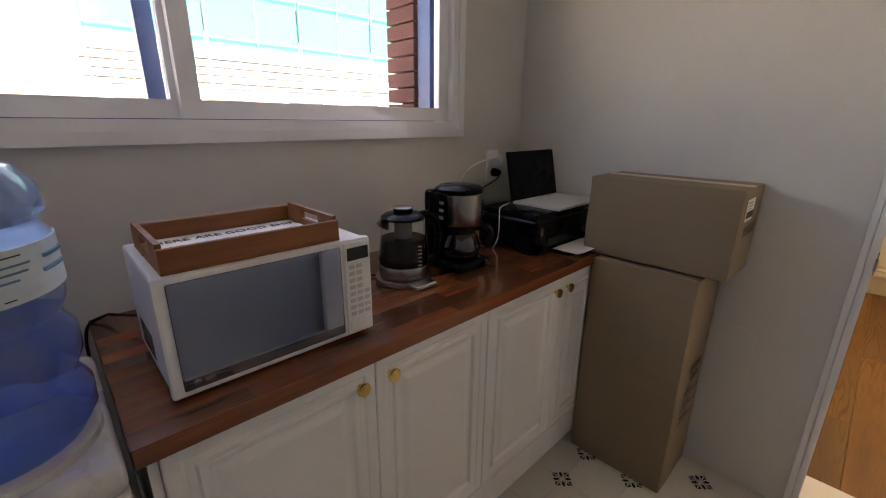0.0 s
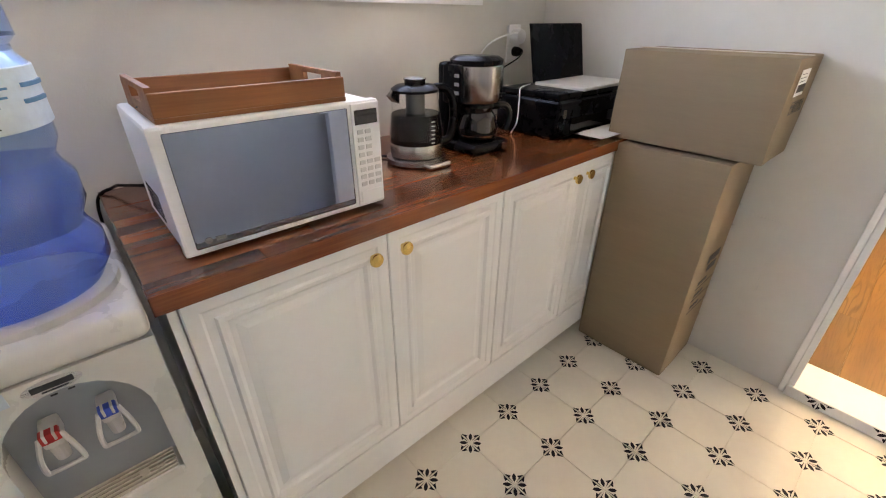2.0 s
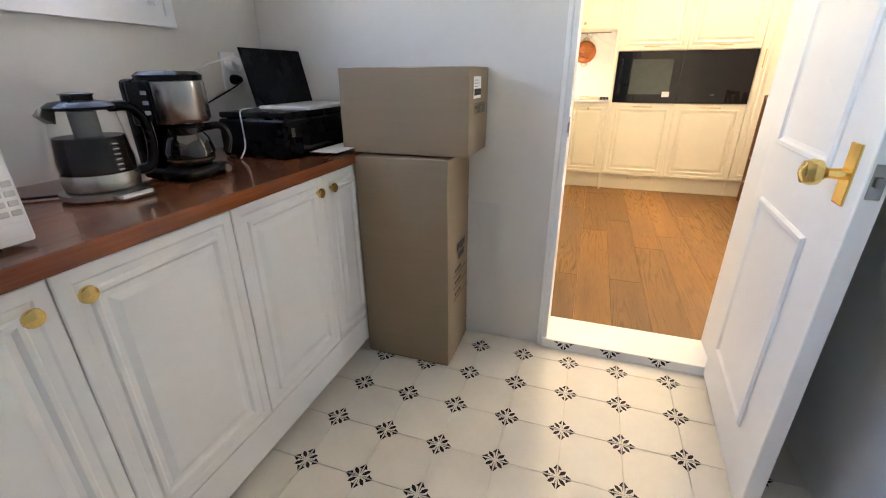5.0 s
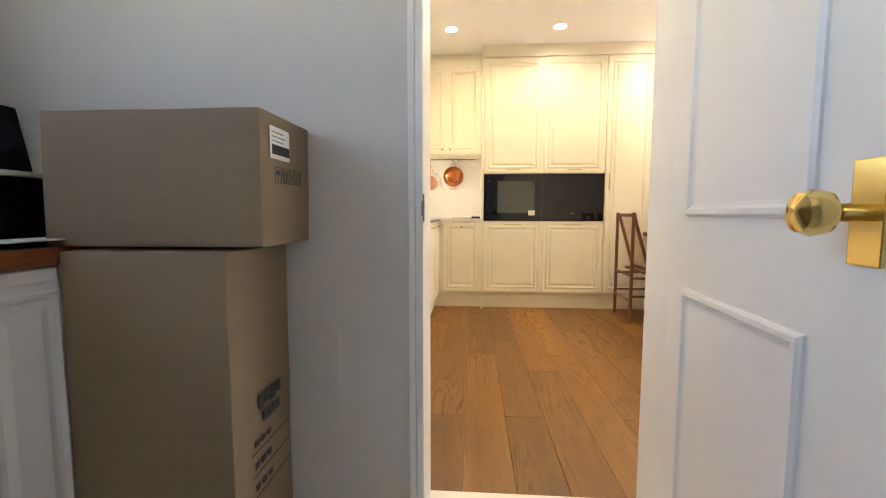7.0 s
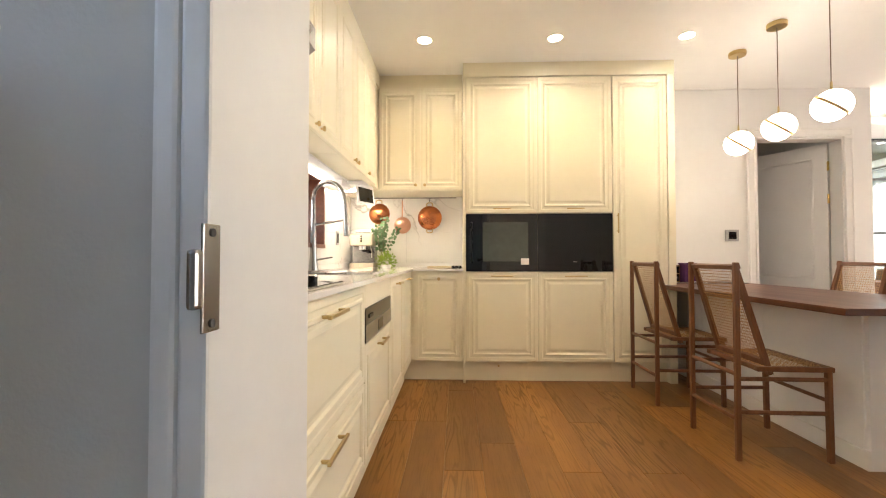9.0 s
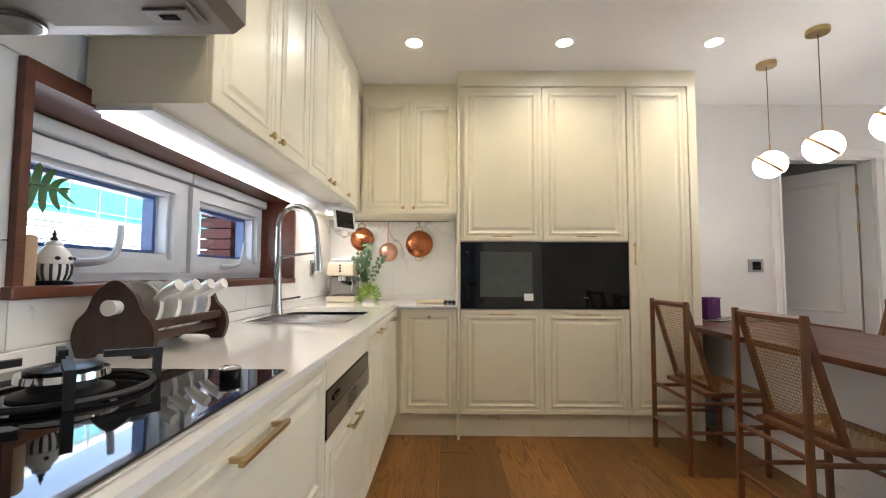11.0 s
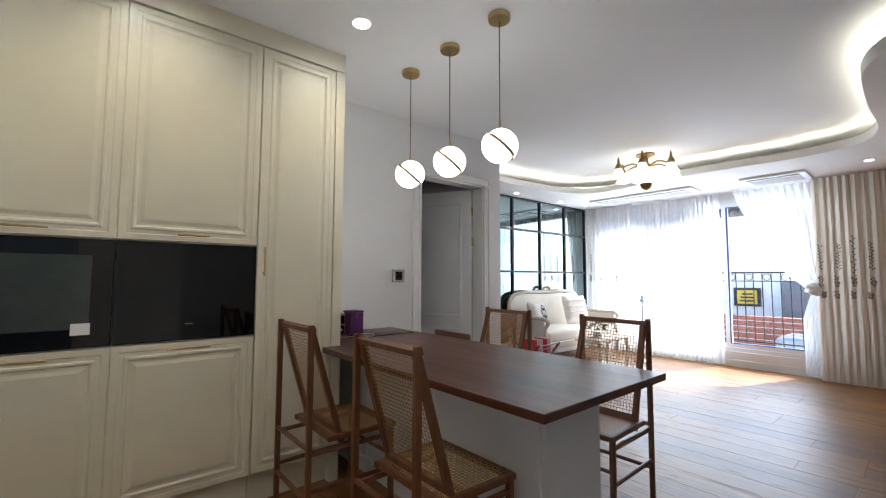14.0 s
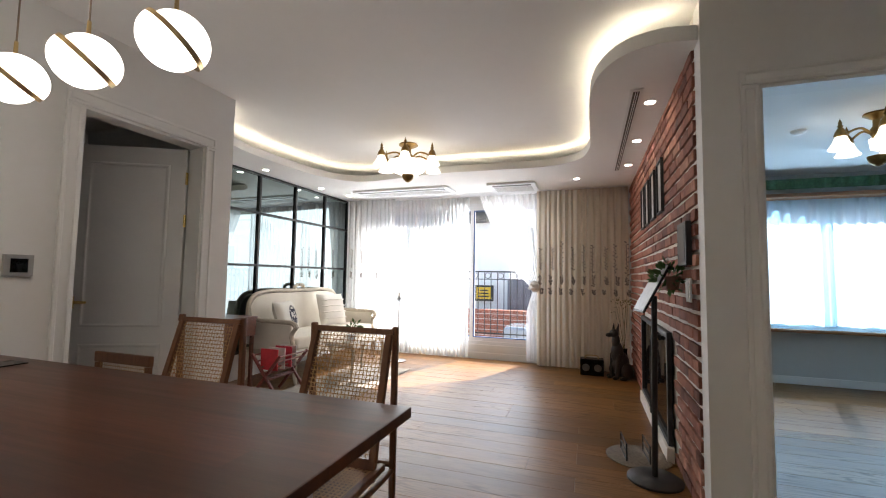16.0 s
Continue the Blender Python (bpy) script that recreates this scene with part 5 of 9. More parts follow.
# filter coffee maker
def coffee_maker(x, y):
    z = 0.9055
    u = thing("coffee_maker", x, y, z, "black and steel filter coffee maker with glass jug", "coffee maker")
    part("base", B(x - 0.08, x + 0.10, y - 0.085, y + 0.085, z, z + 0.035, 0.02, 3), BLACK, u)
    part("hot_plate", L([(0.062, 0.035), (0.064, 0.038), (0, 0.038)], (x + 0.025, y, z), 28), STEEL, u, "", True)
    part("tank", B(x - 0.09, x - 0.045, y - 0.08, y + 0.08, z + 0.03, z + 0.27, 0.02, 3), BLACK, u, "black water tank")
    part("filter_drum", L([(0.07, 0.155), (0.078, 0.165), (0.078, 0.262), (0.07, 0.268)], (x + 0.02, y, z), 36), STEEL, u, "brushed steel filter holder", True)
    part("lid", L([(0.082, 0.266), (0.084, 0.278), (0.07, 0.287), (0, 0.289)], (x + 0.01, y, z), 36), BLACK, u, "black hinged lid", True)
    part("side_cover", B(x - 0.06, x + 0.03, y - 0.084, y - 0.07, z + 0.15, z + 0.265, 0.01), BLACK, u)
    for k in range(3):
        part("button", B(x - 0.0, x + 0.02, y - 0.0862, y - 0.0838, z + 0.18 + k * 0.025, z + 0.19 + k * 0.025, 0.001), M("grey_key", (0.25, 0.25, 0.26), 0.4) if k == 0 else bpy.data.materials["grey_key"], u)
    part("jug", L([(0.05, 0.0385), (0.062, 0.045), (0.068, 0.075), (0.058, 0.11), (0.047, 0.125), (0.05, 0.14)], (x + 0.025, y, z), 32), M("smoked_jug_glass", (0.012, 0.011, 0.011), 0.05, coat=0.5), u, "dark glass jug", True)
    part("jug_band", L([(0.0635, 0.05), (0.0655, 0.056)], (x + 0.025, y, z), 32), STEEL, u, "", True)
    part("jug_lid", L([(0.053, 0.14), (0.05, 0.15), (0, 0.152)], (x + 0.025, y, z), 28), BLACK, u, "", True)
    c = Vector((x + 0.025, y, z))
    d = Vector((0.35, 0.93, 0)).normalized()
    part("jug_handle", tube(bmesh.new(), curve_pts([c + d * 0.05 + Vector((0, 0, 0.135)), c + d * 0.10 + Vector((0, 0, 0.135)), c + d * 0.118 + Vector((0, 0, 0.10)), c + d * 0.105 + Vector((0, 0, 0.055))], 6), 0.011, 8), BLACK, u, "", True)
    part("switch", R((x + 0.10, y + 0.05, z + 0.017), (x + 0.106, y + 0.05, z + 0.017), 0.012), STEEL, u)


coffee_maker(-1.275, 0.155)
# printer with a laptop on top
u = thing("printer", -1.28, 0.62, 0.9055, "black inkjet printer with sheets in its front tray", "printer")
part("body", B(-1.42, -1.13, 0.435, 0.90, 0.9056, 1.04, 0.018, 3), BLACK, u)
part("scanner_lid", B(-1.415, -1.14, 0.445, 0.89, 1.0405, 1.062, 0.006), BLACK, u)
part("paper_slot", B(-1.1295, -1.127, 0.52, 0.84, 0.93, 0.975), BLACKGLASS, u)
part("output_tray", B(-1.13, -1.05, 0.54, 0.82, 0.912, 0.917, 0.002), BLACK, u)
part("front_badge", B(-1.1295, -1.127, 0.465, 0.485, 0.98, 1.01), STEEL, u)
for k in range(3):
    solo("paper_sheet", B(-1.12 + 0.003 * k, -1.01 + 0.004 * k, 0.55 + 0.012 * k, 0.76 + 0.012 * k, 0.9172 + k * 0.0012, 0.9182 + k * 0.0012), PAPER, "loose white sheet lying in the printer tray", "paper", "printer sheets")
u = thing("laptop", -1.37, 0.62, 1.0625, "slim open laptop with black screen on the printer", "laptop")
part("keyboard_base", B(-1.35, -1.125, 0.58, 0.925, 1.0622, 1.074, 0.003), M("silver_white_shell", (0.62, 0.60, 0.57), 0.4, 0.2), u)
bm = B(-0.006, 0, 0.58, 0.925, 0, 0.205, 0.002)
bmesh.ops.transform(bm, matrix=pose(-1.35, 0, 1.074, 0, -12, 0), verts=bm.verts)
sc = part("screen", bm, BLACK, u, "black screen")
bm = B(-0.0095, -0.0062, 0.577, 0.928, -0.003, 0.209, 0.001)
bmesh.ops.transform(bm, matrix=pose(-1.35, 0, 1.074, 0, -12, 0), verts=bm.verts)
part("screen_back", bm, BLACK, u, "black screen shell")
# outlet, plugs and cords
u = thing("wall_outlet", -1.6, 0.55, 1.17, "white double wall socket with two plugs", "wall socket")
part("plate", B(-1.5995, -1.588, 0.68, 0.76, 1.12, 1.27, 0.004), PVC, u)
part("plug", L([(0.03, 0), (0.032, 0.02), (0.028, 0.04), (0, 0.042)], (-1.588, 0.72, 1.225), 18, Vector((1, 0, 0)).to_track_quat("Z", "Y").to_matrix()), PVC, u, "", True)
part("plug", L([(0.02, 0), (0.02, 0.02), (0.012, 0.04), (0, 0.042)], (-1.588, 0.725, 1.165), 18, Vector((1, 0, 0)).to_track_quat("Z", "Y").to_matrix()), BLACK, u, "black plug", True)
def cord(name, pts, r, mat, label):
    return solo(name, tube(bmesh.new(), curve_pts(pts, 8), r, 6), mat, label, "cable", smooth=True)
cord("power_cord", [(-1.54, 0.72, 1.22), (-1.53, 0.64, 1.24), (-1.57, 0.52, 1.19), (-1.575, 0.44, 1.07), (-1.57, 0.40, 0.95), (-1.565, 0.33, 0.909)], 0.0035, PVC, "white power cord hanging from the wall socket")
cord("power_cord", [(-1.545, 0.725, 1.165), (-1.52, 0.66, 1.14), (-1.55, 0.50, 1.07), (-1.57, 0.34, 0.99), (-1.57, 0.28, 0.93), (-1.56, 0.25, 0.909)], 0.003, BLACK, "black power cord running down behind the coffee maker")
cord("power_cord", [(-1.365, -0.72, 0.95), (-1.50, -0.80, 0.935), (-1.56, -0.83, 0.92), (-1.575, -0.872, 0.88), (-1.58, -0.878, 0.7), (-1.58, -0.876, 0.3)], 0.004, BLACK, "dark cord running down beside the worktop")
cord("power_cord", [(-1.34, -0.12, 0.911), (-1.42, -0.2, 0.911), (-1.48, -0.26, 0.911), (-1.55, -0.2, 0.911), (-1.585, -0.12, 0.911)], 0.0035, BLACK, "black kettle cord lying on the worktop")
cord("power_cord", [(-1.35, 0.55, 1.068), (-1.33, 0.50, 1.07), (-1.31, 0.44, 1.066), (-1.30, 0.427, 1.03), (-1.30, 0.424, 0.95), (-1.305, 0.40, 0.909)], 0.0022, PVC, "thin white charging cable over the printer")

# ---------- cardboard boxes ----------
def prism_x(x0, x1, pts):
    """A flat sign of outline pts (y, z) between x0 and x1."""
    bm = bmesh.new()
    a, b = [bm.verts.new((x0, y, z)) for y, z in pts], [bm.verts.new((x1, y, z)) for y, z in pts]
    for i in range(len(pts)):
        j = (i + 1) % len(pts)
        bm.faces.new((a[i], a[j], b[j], b[i]))
    bm.faces.new(a[::-1]), bm.faces.new(b)
    bmesh.ops.recalc_face_normals(bm, faces=bm.faces)
    return bm


def rim(x0, x1, y0, y1, z0, z1, w):
    """A rectangular frame in one piece, between x0 and x1."""
    bm = bmesh.new()
    rings = [[bm.verts.new((x, y, z)) for y, z in ((y0 + d, z0 + d), (y1 - d, z0 + d), (y1 - d, z1 - d), (y0 + d, z1 - d))] for x, d in ((x0, 0), (x1, 0), (x1, w), (x0, w))]
    for a, b in zip(rings, rings[1:] + rings[:1]):
        for i in range(4):
            bm.faces.new((a[i], a[(i + 1) % 4], b[(i + 1) % 4], b[i]))
    bmesh.ops.recalc_face_normals(bm, faces=bm.faces)
    return bm


def carton(name, x0, x1, y0, y1, z0, z1, label, rz=0, skew=0.0):
    u = thing(name, (x0 + x1) / 2, (y0 + y1) / 2, z0, label, "cardboard box", "stacked cartons")
    bm = B(x0, x1, y0, y1, z0, z1, 0.006, 2)
    bmesh.ops.subdivide_edges(bm, edges=[e for e in bm.edges if e.calc_length() > 0.15], cuts=6, use_grid_fill=True)
    for v in bm.verts:
        n = noise.noise(v.co * 6) * 0.004
        v.co += Vector((n, n, 0 if v.co.z < z0 + 0.01 else n * 0.8))
    part("shell", bm, CARD, u, "", True)
    return u


LX0, LX1, LY0, LY1 = -0.995, -0.612, 0.634, 0.925
u = carton("cardboard_box", LX0, LX1, LY0, LY1, 0.001, 0.895, "tall brown cardboard carton standing on the tiled floor")
for zz in (0.40, 0.345, 0.29):
    bm = bmesh.new()
    box(bm, LX1 + 0.004, LX1 + 0.0052, 0.70, 0.90, zz, zz + 0.002)
    for j in range(3):
        box(bm, LX1 + 0.004, LX1 + 0.0052, 0.715 + j * 0.03, 0.735 + j * 0.03, zz + 0.016, zz + 0.030)
    part("print_line", bm, INK, u)
bm = bmesh.new()
for j in range(4):
    box(bm, LX1 + 0.004, LX1 + 0.0052, 0.74 + j * 0.03, 0.763 + j * 0.03, 0.50 + 0.006 * (j % 2), 0.535)
    box(bm, LX1 + 0.004, LX1 + 0.0052, 0.76 + j * 0.022, 0.778 + j * 0.022, 0.462, 0.488)
part("print_heading", bm, INK, u)
bm = bmesh.new()
for k in range(9):
    box(bm, LX1 + 0.0035, LX1 + 0.0048, 0.902, 0.912, 0.10 + k * 0.085, 0.1025 + k * 0.085)
part("staple", bm, STEEL, u)
UX0, UX1, UY0, UY1 = -1.05, -0.545, 0.668, 0.930
u = carton("cardboard_box", UX0, UX1, UY0, UY1, 0.903, 1.203, "brown cardboard carton with shipping label on the tall carton")
lb = part("shipping_label", B(UX1 + 0.004, UX1 + 0.005, 0.704, 0.802, 1.101, 1.173), PAPER, u, "white barcode label")
bm = bmesh.new()
yy = 0.712
for k in range(27):
    w_ = 0.0009 + 0.0012 * ((k * 7) % 3)
    box(bm, UX1 + 0.0051, UX1 + 0.0058, yy, yy + w_, 1.111, 1.133)
    yy += w_ + 0.0012
for k in range(3):
    box(bm, UX1 + 0.0051, UX1 + 0.0058, 0.712, 0.770 + 0.008 * (k % 2), 1.140 + k * 0.010, 1.1417 + k * 0.010)
part("label_print", bm, INK, lb)
MZ = 1.048
for k in range(4):
    y0 = 0.724 + k * 0.0375
    PX0, PX1 = UX1 + 0.0042, UX1 + 0.0047
    mk = part("handling_mark", rim(PX0, PX1, y0, y0 + 0.031, MZ, MZ + 0.036, 0.0018), INK, u)
    yc, zc = y0 + 0.0155, MZ + 0.018
    if k == 0:
        part("umbrella_sign", prism_x(PX0, PX1, [(yc + 0.012 * math.cos(math.pi * q / 8), zc + 0.011 * math.sin(math.pi * q / 8)) for q in range(9)]), INK, mk)
        part("umbrella_stick", B(PX0, PX1, yc - 0.0009, yc + 0.0009, zc - 0.014, zc - 0.0002), INK, mk)
    elif k == 1:
        # a parcel held by two open palms
        part("parcel_sign", rim(PX0, PX1, yc - 0.006, yc + 0.006, zc + 0.002, zc + 0.013, 0.0022), INK, mk)
        for q in (-1, 1):
            outline = [(yc + q * a, zc + b) for a, b in ((0.002, -0.015), (0.006, -0.015), (0.011, 0.0), (0.012, 0.008), (0.009, 0.007), (0.008, 0.0), (0.003, -0.004))]
            part("palm_sign", prism_x(PX0, PX1, outline if q > 0 else outline[::-1]), INK, mk)
    elif k == 2:
        # two crossing strokes
        part("cross_stroke", prism_x(PX0, PX1, [(yc - 0.012, zc - 0.0145), (yc - 0.010, zc - 0.0145), (yc + 0.012, zc + 0.0145), (yc + 0.010, zc + 0.0145)]), INK, mk)
        part("cross_stroke", prism_x(PX0, PX1 + 0.0003, [(yc + 0.010, zc - 0.0145), (yc + 0.012, zc - 0.0145), (yc - 0.010, zc + 0.0145), (yc - 0.012, zc + 0.0145)]), INK, mk)
        part("bar_sign", B(PX0, PX1, yc - 0.010, yc + 0.010, zc - 0.0155, zc - 0.0148), INK, mk)
    else:
        for q in (-0.0062, 0.0062):
            part("arrow_sign", prism_x(PX0, PX1, [(yc + q - 0.0014, zc - 0.011), (yc + q + 0.0014, zc - 0.011), (yc + q + 0.0014, zc + 0.006), (yc + q + 0.0045, zc + 0.006), (yc + q, zc + 0.0135), (yc + q - 0.0045, zc + 0.006), (yc + q - 0.0014, zc + 0.006)]), INK, mk)
        part("arrow_base", B(PX0, PX1, yc - 0.011, yc + 0.011, zc - 0.0142, zc - 0.0122), INK, mk)
part("tape", B(UX0 + 0.002, UX1 - 0.002, 0.775, 0.825, 1.2045, 1.2065), CARDTAPE, u)

# access panel on the door wall
u = thing("access_panel", -0.56, 0.935, 0.5, "white flush access panel with rounded corners", "access panel")
for nm, d, y in (("frame", 0.0, 0.9335), ("cover", 0.006, 0.930)):
    bm = B(-0.69 + d, -0.462 - d, y, 0.9362, 0.335 + d, 0.665 - d)
    bmesh.ops.bevel(bm, geom=[e for e in bm.edges if abs(e.verts[0].co.y - e.verts[1].co.y) > 0.002], offset=0.04 - d, segments=6, affect="EDGES", profile=0.5)
    part(nm, bm, UTILWALL, u)

# ---------- water dispenser ----------
IVORY = M("ivory_plastic", (0.60, 0.585, 0.555), 0.28, vary=0.04, scale=5)
u = thing("water_dispenser", -1.2, -1.0, 0, "white water dispenser with a large blue bottle", "water dispenser")
DX0, DX1, DY0, DY1 = -1.40, -0.962, -1.135, -0.873
DYC = (DY0 + DY1) / 2
part("body", B(DX0, DX1 - 0.056, DY0, DY1, 0.0, 0.88, 0.012, 3), IVORY, u)
# front shell with an arched tap recess
arch = [(DY0 + 0.04, 0.555), (DY1 - 0.034, 0.555), (DY1 - 0.034, 0.715)]
arch += [(DYC + 0.003 + 0.0945 * math.cos(a), 0.715 + 0.108 * math.sin(a)) for a in [math.pi * k / 14 for k in range(1, 14)]]
arch += [(DY0 + 0.04, 0.715)]
bm = bmesh.new()
edges = []
for loop in ([(DY0, 0.0), (DY1, 0.0), (DY1, 0.852), (DY0, 0.852)], arch):
    vs = [bm.verts.new((DX1 - 0.055, y, z)) for y, z in loop]
    edges += [bm.edges.new((a, b)) for a, b in zip(vs, vs[1:] + vs[:1])]
bmesh.ops.triangle_fill(bm, use_beauty=True, edges=edges)
ext = bmesh.ops.extrude_face_region(bm, geom=bm.faces[:])
bmesh.ops.translate(bm, verts=[v for v in ext["geom"] if isinstance(v, bmesh.types.BMVert)], vec=(0.055, 0, 0))
bmesh.ops.recalc_face_normals(bm, faces=bm.faces)
part("front_shell", bm, IVORY, u, "white front with an arched recess")
part("hood", B(DX0, DX1 + 0.004, DY0 - 0.002, DY1 + 0.002, 0.8522, 0.905, 0.022, 5), IVORY, u, "rounded white top", True)
PALEGREY = M("pale_grey_plastic", (0.33, 0.345, 0.36), 0.35, vary=0.04)
part("tap_recess", B(DX1 - 0.0555, DX1 - 0.050, DY0 + 0.03, DY1 - 0.03, 0.556, 0.83), PALEGREY, u, "grey tap recess")
RED, BLUE = M("red_plastic", (0.5, 0.02, 0.02), 0.35), M("blue_plastic", (0.03, 0.08, 0.45), 0.35)
TXF = DX1 - 0.012
for y, mt, nm in ((-1.038, RED, "red"), (-0.966, BLUE, "blue")):
    t_ = part("tap", B(DX1 - 0.0498, TXF + 0.008, y - 0.013, y + 0.013, 0.722, 0.752, 0.006), IVORY, u, "white tap with " + nm + " button")
    part("tap_button", B(TXF - 0.006, TXF + 0.0105, y - 0.0125, y + 0.0125, 0.735, 0.7535, 0.003), mt, t_)
    for q in (-0.006, 0.006):
        part("lever_prong", B(TXF - 0.004, TXF + 0.0125, y + q - 0.0018, y + q + 0.0018, 0.740, 0.7555, 0.001), IVORY, t_)
    part("tap_spout", R((TXF - 0.006, y, 0.722), (TXF - 0.006, y, 0.690), 0.0115, 0.0095, 14), IVORY, t_)
    lv = tube(bmesh.new(), curve_pts([(TXF + 0.006, y - 0.013, 0.747), (TXF + 0.013, y - 0.021, 0.715), (TXF + 0.011, y - 0.023, 0.686), (TXF + 0.010, y - 0.017, 0.681), (TXF + 0.010, y + 0.017, 0.681), (TXF + 0.011, y + 0.023, 0.686), (TXF + 0.013, y + 0.021, 0.715), (TXF + 0.006, y + 0.013, 0.747)], 5), 0.0036, 6)
    part("tap_lever", lv, IVORY, t_, "white lever loop", True)
dt = part("drip_tray", B(DX1 - 0.0545, DX1 + 0.004, DY0 + 0.041, DY1 - 0.035, 0.540, 0.562, 0.004), IVORY, u)
# Thin brown sheet paints the shaded depth between the grille bars.
part("tray_well", B(DX1 - 0.048, DX1 - 0.001, DY0 + 0.048, DY1 - 0.042, 0.5622, 0.5632), M("brown_tray_shadow", (0.11, 0.085, 0.055), 0.6), dt, "flat brown sheet for the shaded tray under the bars")
BEIGE = M("beige_plastic", (0.55, 0.5, 0.42), 0.5)
for k in range(6):
    part("grille_bar", B(DX1 - 0.048 + k * 0.0088, DX1 - 0.0442 + k * 0.0088, DY0 + 0.048, DY1 - 0.042, 0.5634, 0.5675), BEIGE, dt)
for y in (-1.045, -0.965):
    part("grille_boss", R((DX1 - 0.02, y, 0.5634), (DX1 - 0.02, y, 0.5685), 0.008, seg=16), BEIGE, dt)
lg = part("logo_badge", L([(0.033, 0), (0.0345, 0.0015), (0, 0.002)], (DX1 + 0.0002, -1.004, 0.836), 28, Matrix.Scale(0.36, 3, (0, 0, 1)) @ Vector((1, 0, 0)).to_track_quat("Z", "Y").to_matrix()), CHROME, u, "oval silver badge")
part("badge_mark", B(DX1 + 0.0022, DX1 + 0.003, -1.028, -0.980, 0.832, 0.841, 0.0008), INK, lg)
part("badge_line", B(DX1 + 0.0022, DX1 + 0.003, -1.018, -0.988, 0.8275, 0.829), INK, lg)
for y in (-1.008, -0.988):
    part("indicator", B(DX1, DX1 + 0.0012, y - 0.004, y + 0.004, 0.8165, 0.819), INK, u)
part("number_sticker", B(DX1, DX1 + 0.0012, -1.082, -1.052, 0.826, 0.850), M("blue_grey_sticker", (0.45, 0.52, 0.6), 0.5), u)
BX, BY, BZ = -1.115, -1.008, 0.905
part("collar", L([(0.128, -0.004), (0.127, 0.012), (0.118, 0.018), (0.10, 0.018)], (BX, BY, BZ), 36), IVORY, u, "white bottle collar", True)
m_, nt_, b_ = tree("blue_bottle_plastic")
b_.inputs["Base Color"].default_value = (0.42, 0.62, 0.96, 1)
b_.inputs["Transmission Weight"].default_value = 0.85
b_.inputs["Roughness"].default_value = 0.04
b_.inputs["Coat Weight"].default_value = 0.6
b_.inputs["IOR"].default_value = 1.12
prof = [(0.05, 0.0), (0.115, 0.015), (0.137, 0.05), (0.137, 0.085), (0.125, 0.105), (0.122, 0.12), (0.135, 0.145), (0.136, 0.185), (0.124, 0.205), (0.122, 0.218), (0.133, 0.24), (0.134, 0.338), (0.124, 0.350), (0.123, 0.36), (0.133, 0.37), (0.132, 0.405), (0.11, 0.435), (0.06, 0.447), (0, 0.448)]
btl = part("bottle", L([(r * 0.945, h) for r, h in prof], (BX, BY, BZ), 48), m_, u, "blue ribbed plastic water bottle", True)
part("water", L([(0.0, 0.008)] + [(r * 0.915, h) for r, h in prof if 0.01 < h < 0.215] + [(0.112, 0.214), (0.0, 0.2142)], (BX, BY, BZ), 48), glass("bottle_water", (0.30, 0.52, 0.95)), btl, "clear water in the bottle", True)
part("bottle_label", L([(0.1283, 0.262), (0.1293, 0.263), (0.1293, 0.335), (0.1283, 0.336)], (BX, BY, BZ), 48), M("pale_blue_label", (0.60, 0.70, 0.75), 0.4, vary=0.15, scale=12), btl, "pale blue paper label")
BLUEPRINT = M("blue_label_print", (0.08, 0.25, 0.42), 0.5)
for k, (a0, a1, th, mt) in enumerate(((28, 44, 0.0018, INK), (24, 48, 0.0030, BLUEPRINT), (26, 46, 0.0030, BLUEPRINT), (22, 40, 0.0030, BLUEPRINT), (58, 84, 0.0060, BLUEPRINT), (56, 80, 0.0060, BLUEPRINT), (30, 36, 0.0016, INK))):
    zz = BZ + (0.326, 0.314, 0.304, 0.294, 0.315, 0.296, 0.270)[k]
    pts = [(BX + 0.1296 * math.cos(radians(q)), BY + 0.1296 * math.sin(radians(q)), zz) for q in range(a0, a1 + 1, 2)]
    part("label_print", tube(bmesh.new(), pts, th * 0.6, 4), mt, btl)

# ---------- door into the kitchen, standing open ----------
dr = thing("door_1", 0.425, 0.92, 0, "white panelled door standing open with a brass knob", "door", kind="structure")
DW, DT = 0.665, 0.04
bm = B(0, DT, -DW, 0, 0.012, 2.03, 0.002, 1)
def leafpart(name, bm, mat, parent=dr, label="", smooth=False):
    bmesh.ops.transform(bm, matrix=Matrix.Translation((0.425, 0.92, 0)), verts=bm.verts)
    return part(name, bm, mat, parent, label, smooth)
leaf = leafpart("leaf", bm, TRIM)
MOULD = [(0, 0), (0, 0.005), (0.006, 0.011), (0.016, 0.011), (0.022, 0.004), (0.03, 0.002)]
for z0, z1 in ((0.19, 0.803), (0.972, 1.92)):
    for put in (lambda a, c, h: (-h, a, c), lambda a, c, h: (DT + h, a, c)):
        leafpart("panel_moulding", rings_panel(bmesh.new(), put, -DW + 0.16, -0.098, z0, z1, MOULD), TRIM, leaf)
leafpart("door_plate", B(-0.006, -0.0005, -DW + 0.045, -DW + 0.095, 0.915, 1.045, 0.002), GOLD, leaf, "polished brass plate")
leafpart("door_knob", L([(0.012, 0), (0.011, 0.03), (0.014, 0.036), (0.026, 0.045), (0.029, 0.06), (0.024, 0.074), (0.01, 0.08), (0, 0.0805)], (-0.006, -DW + 0.07, 0.98), 24, Vector((-1, 0, 0)).to_track_quat("Z", "Y").to_matrix()), GOLD, leaf, "polished brass knob", True)
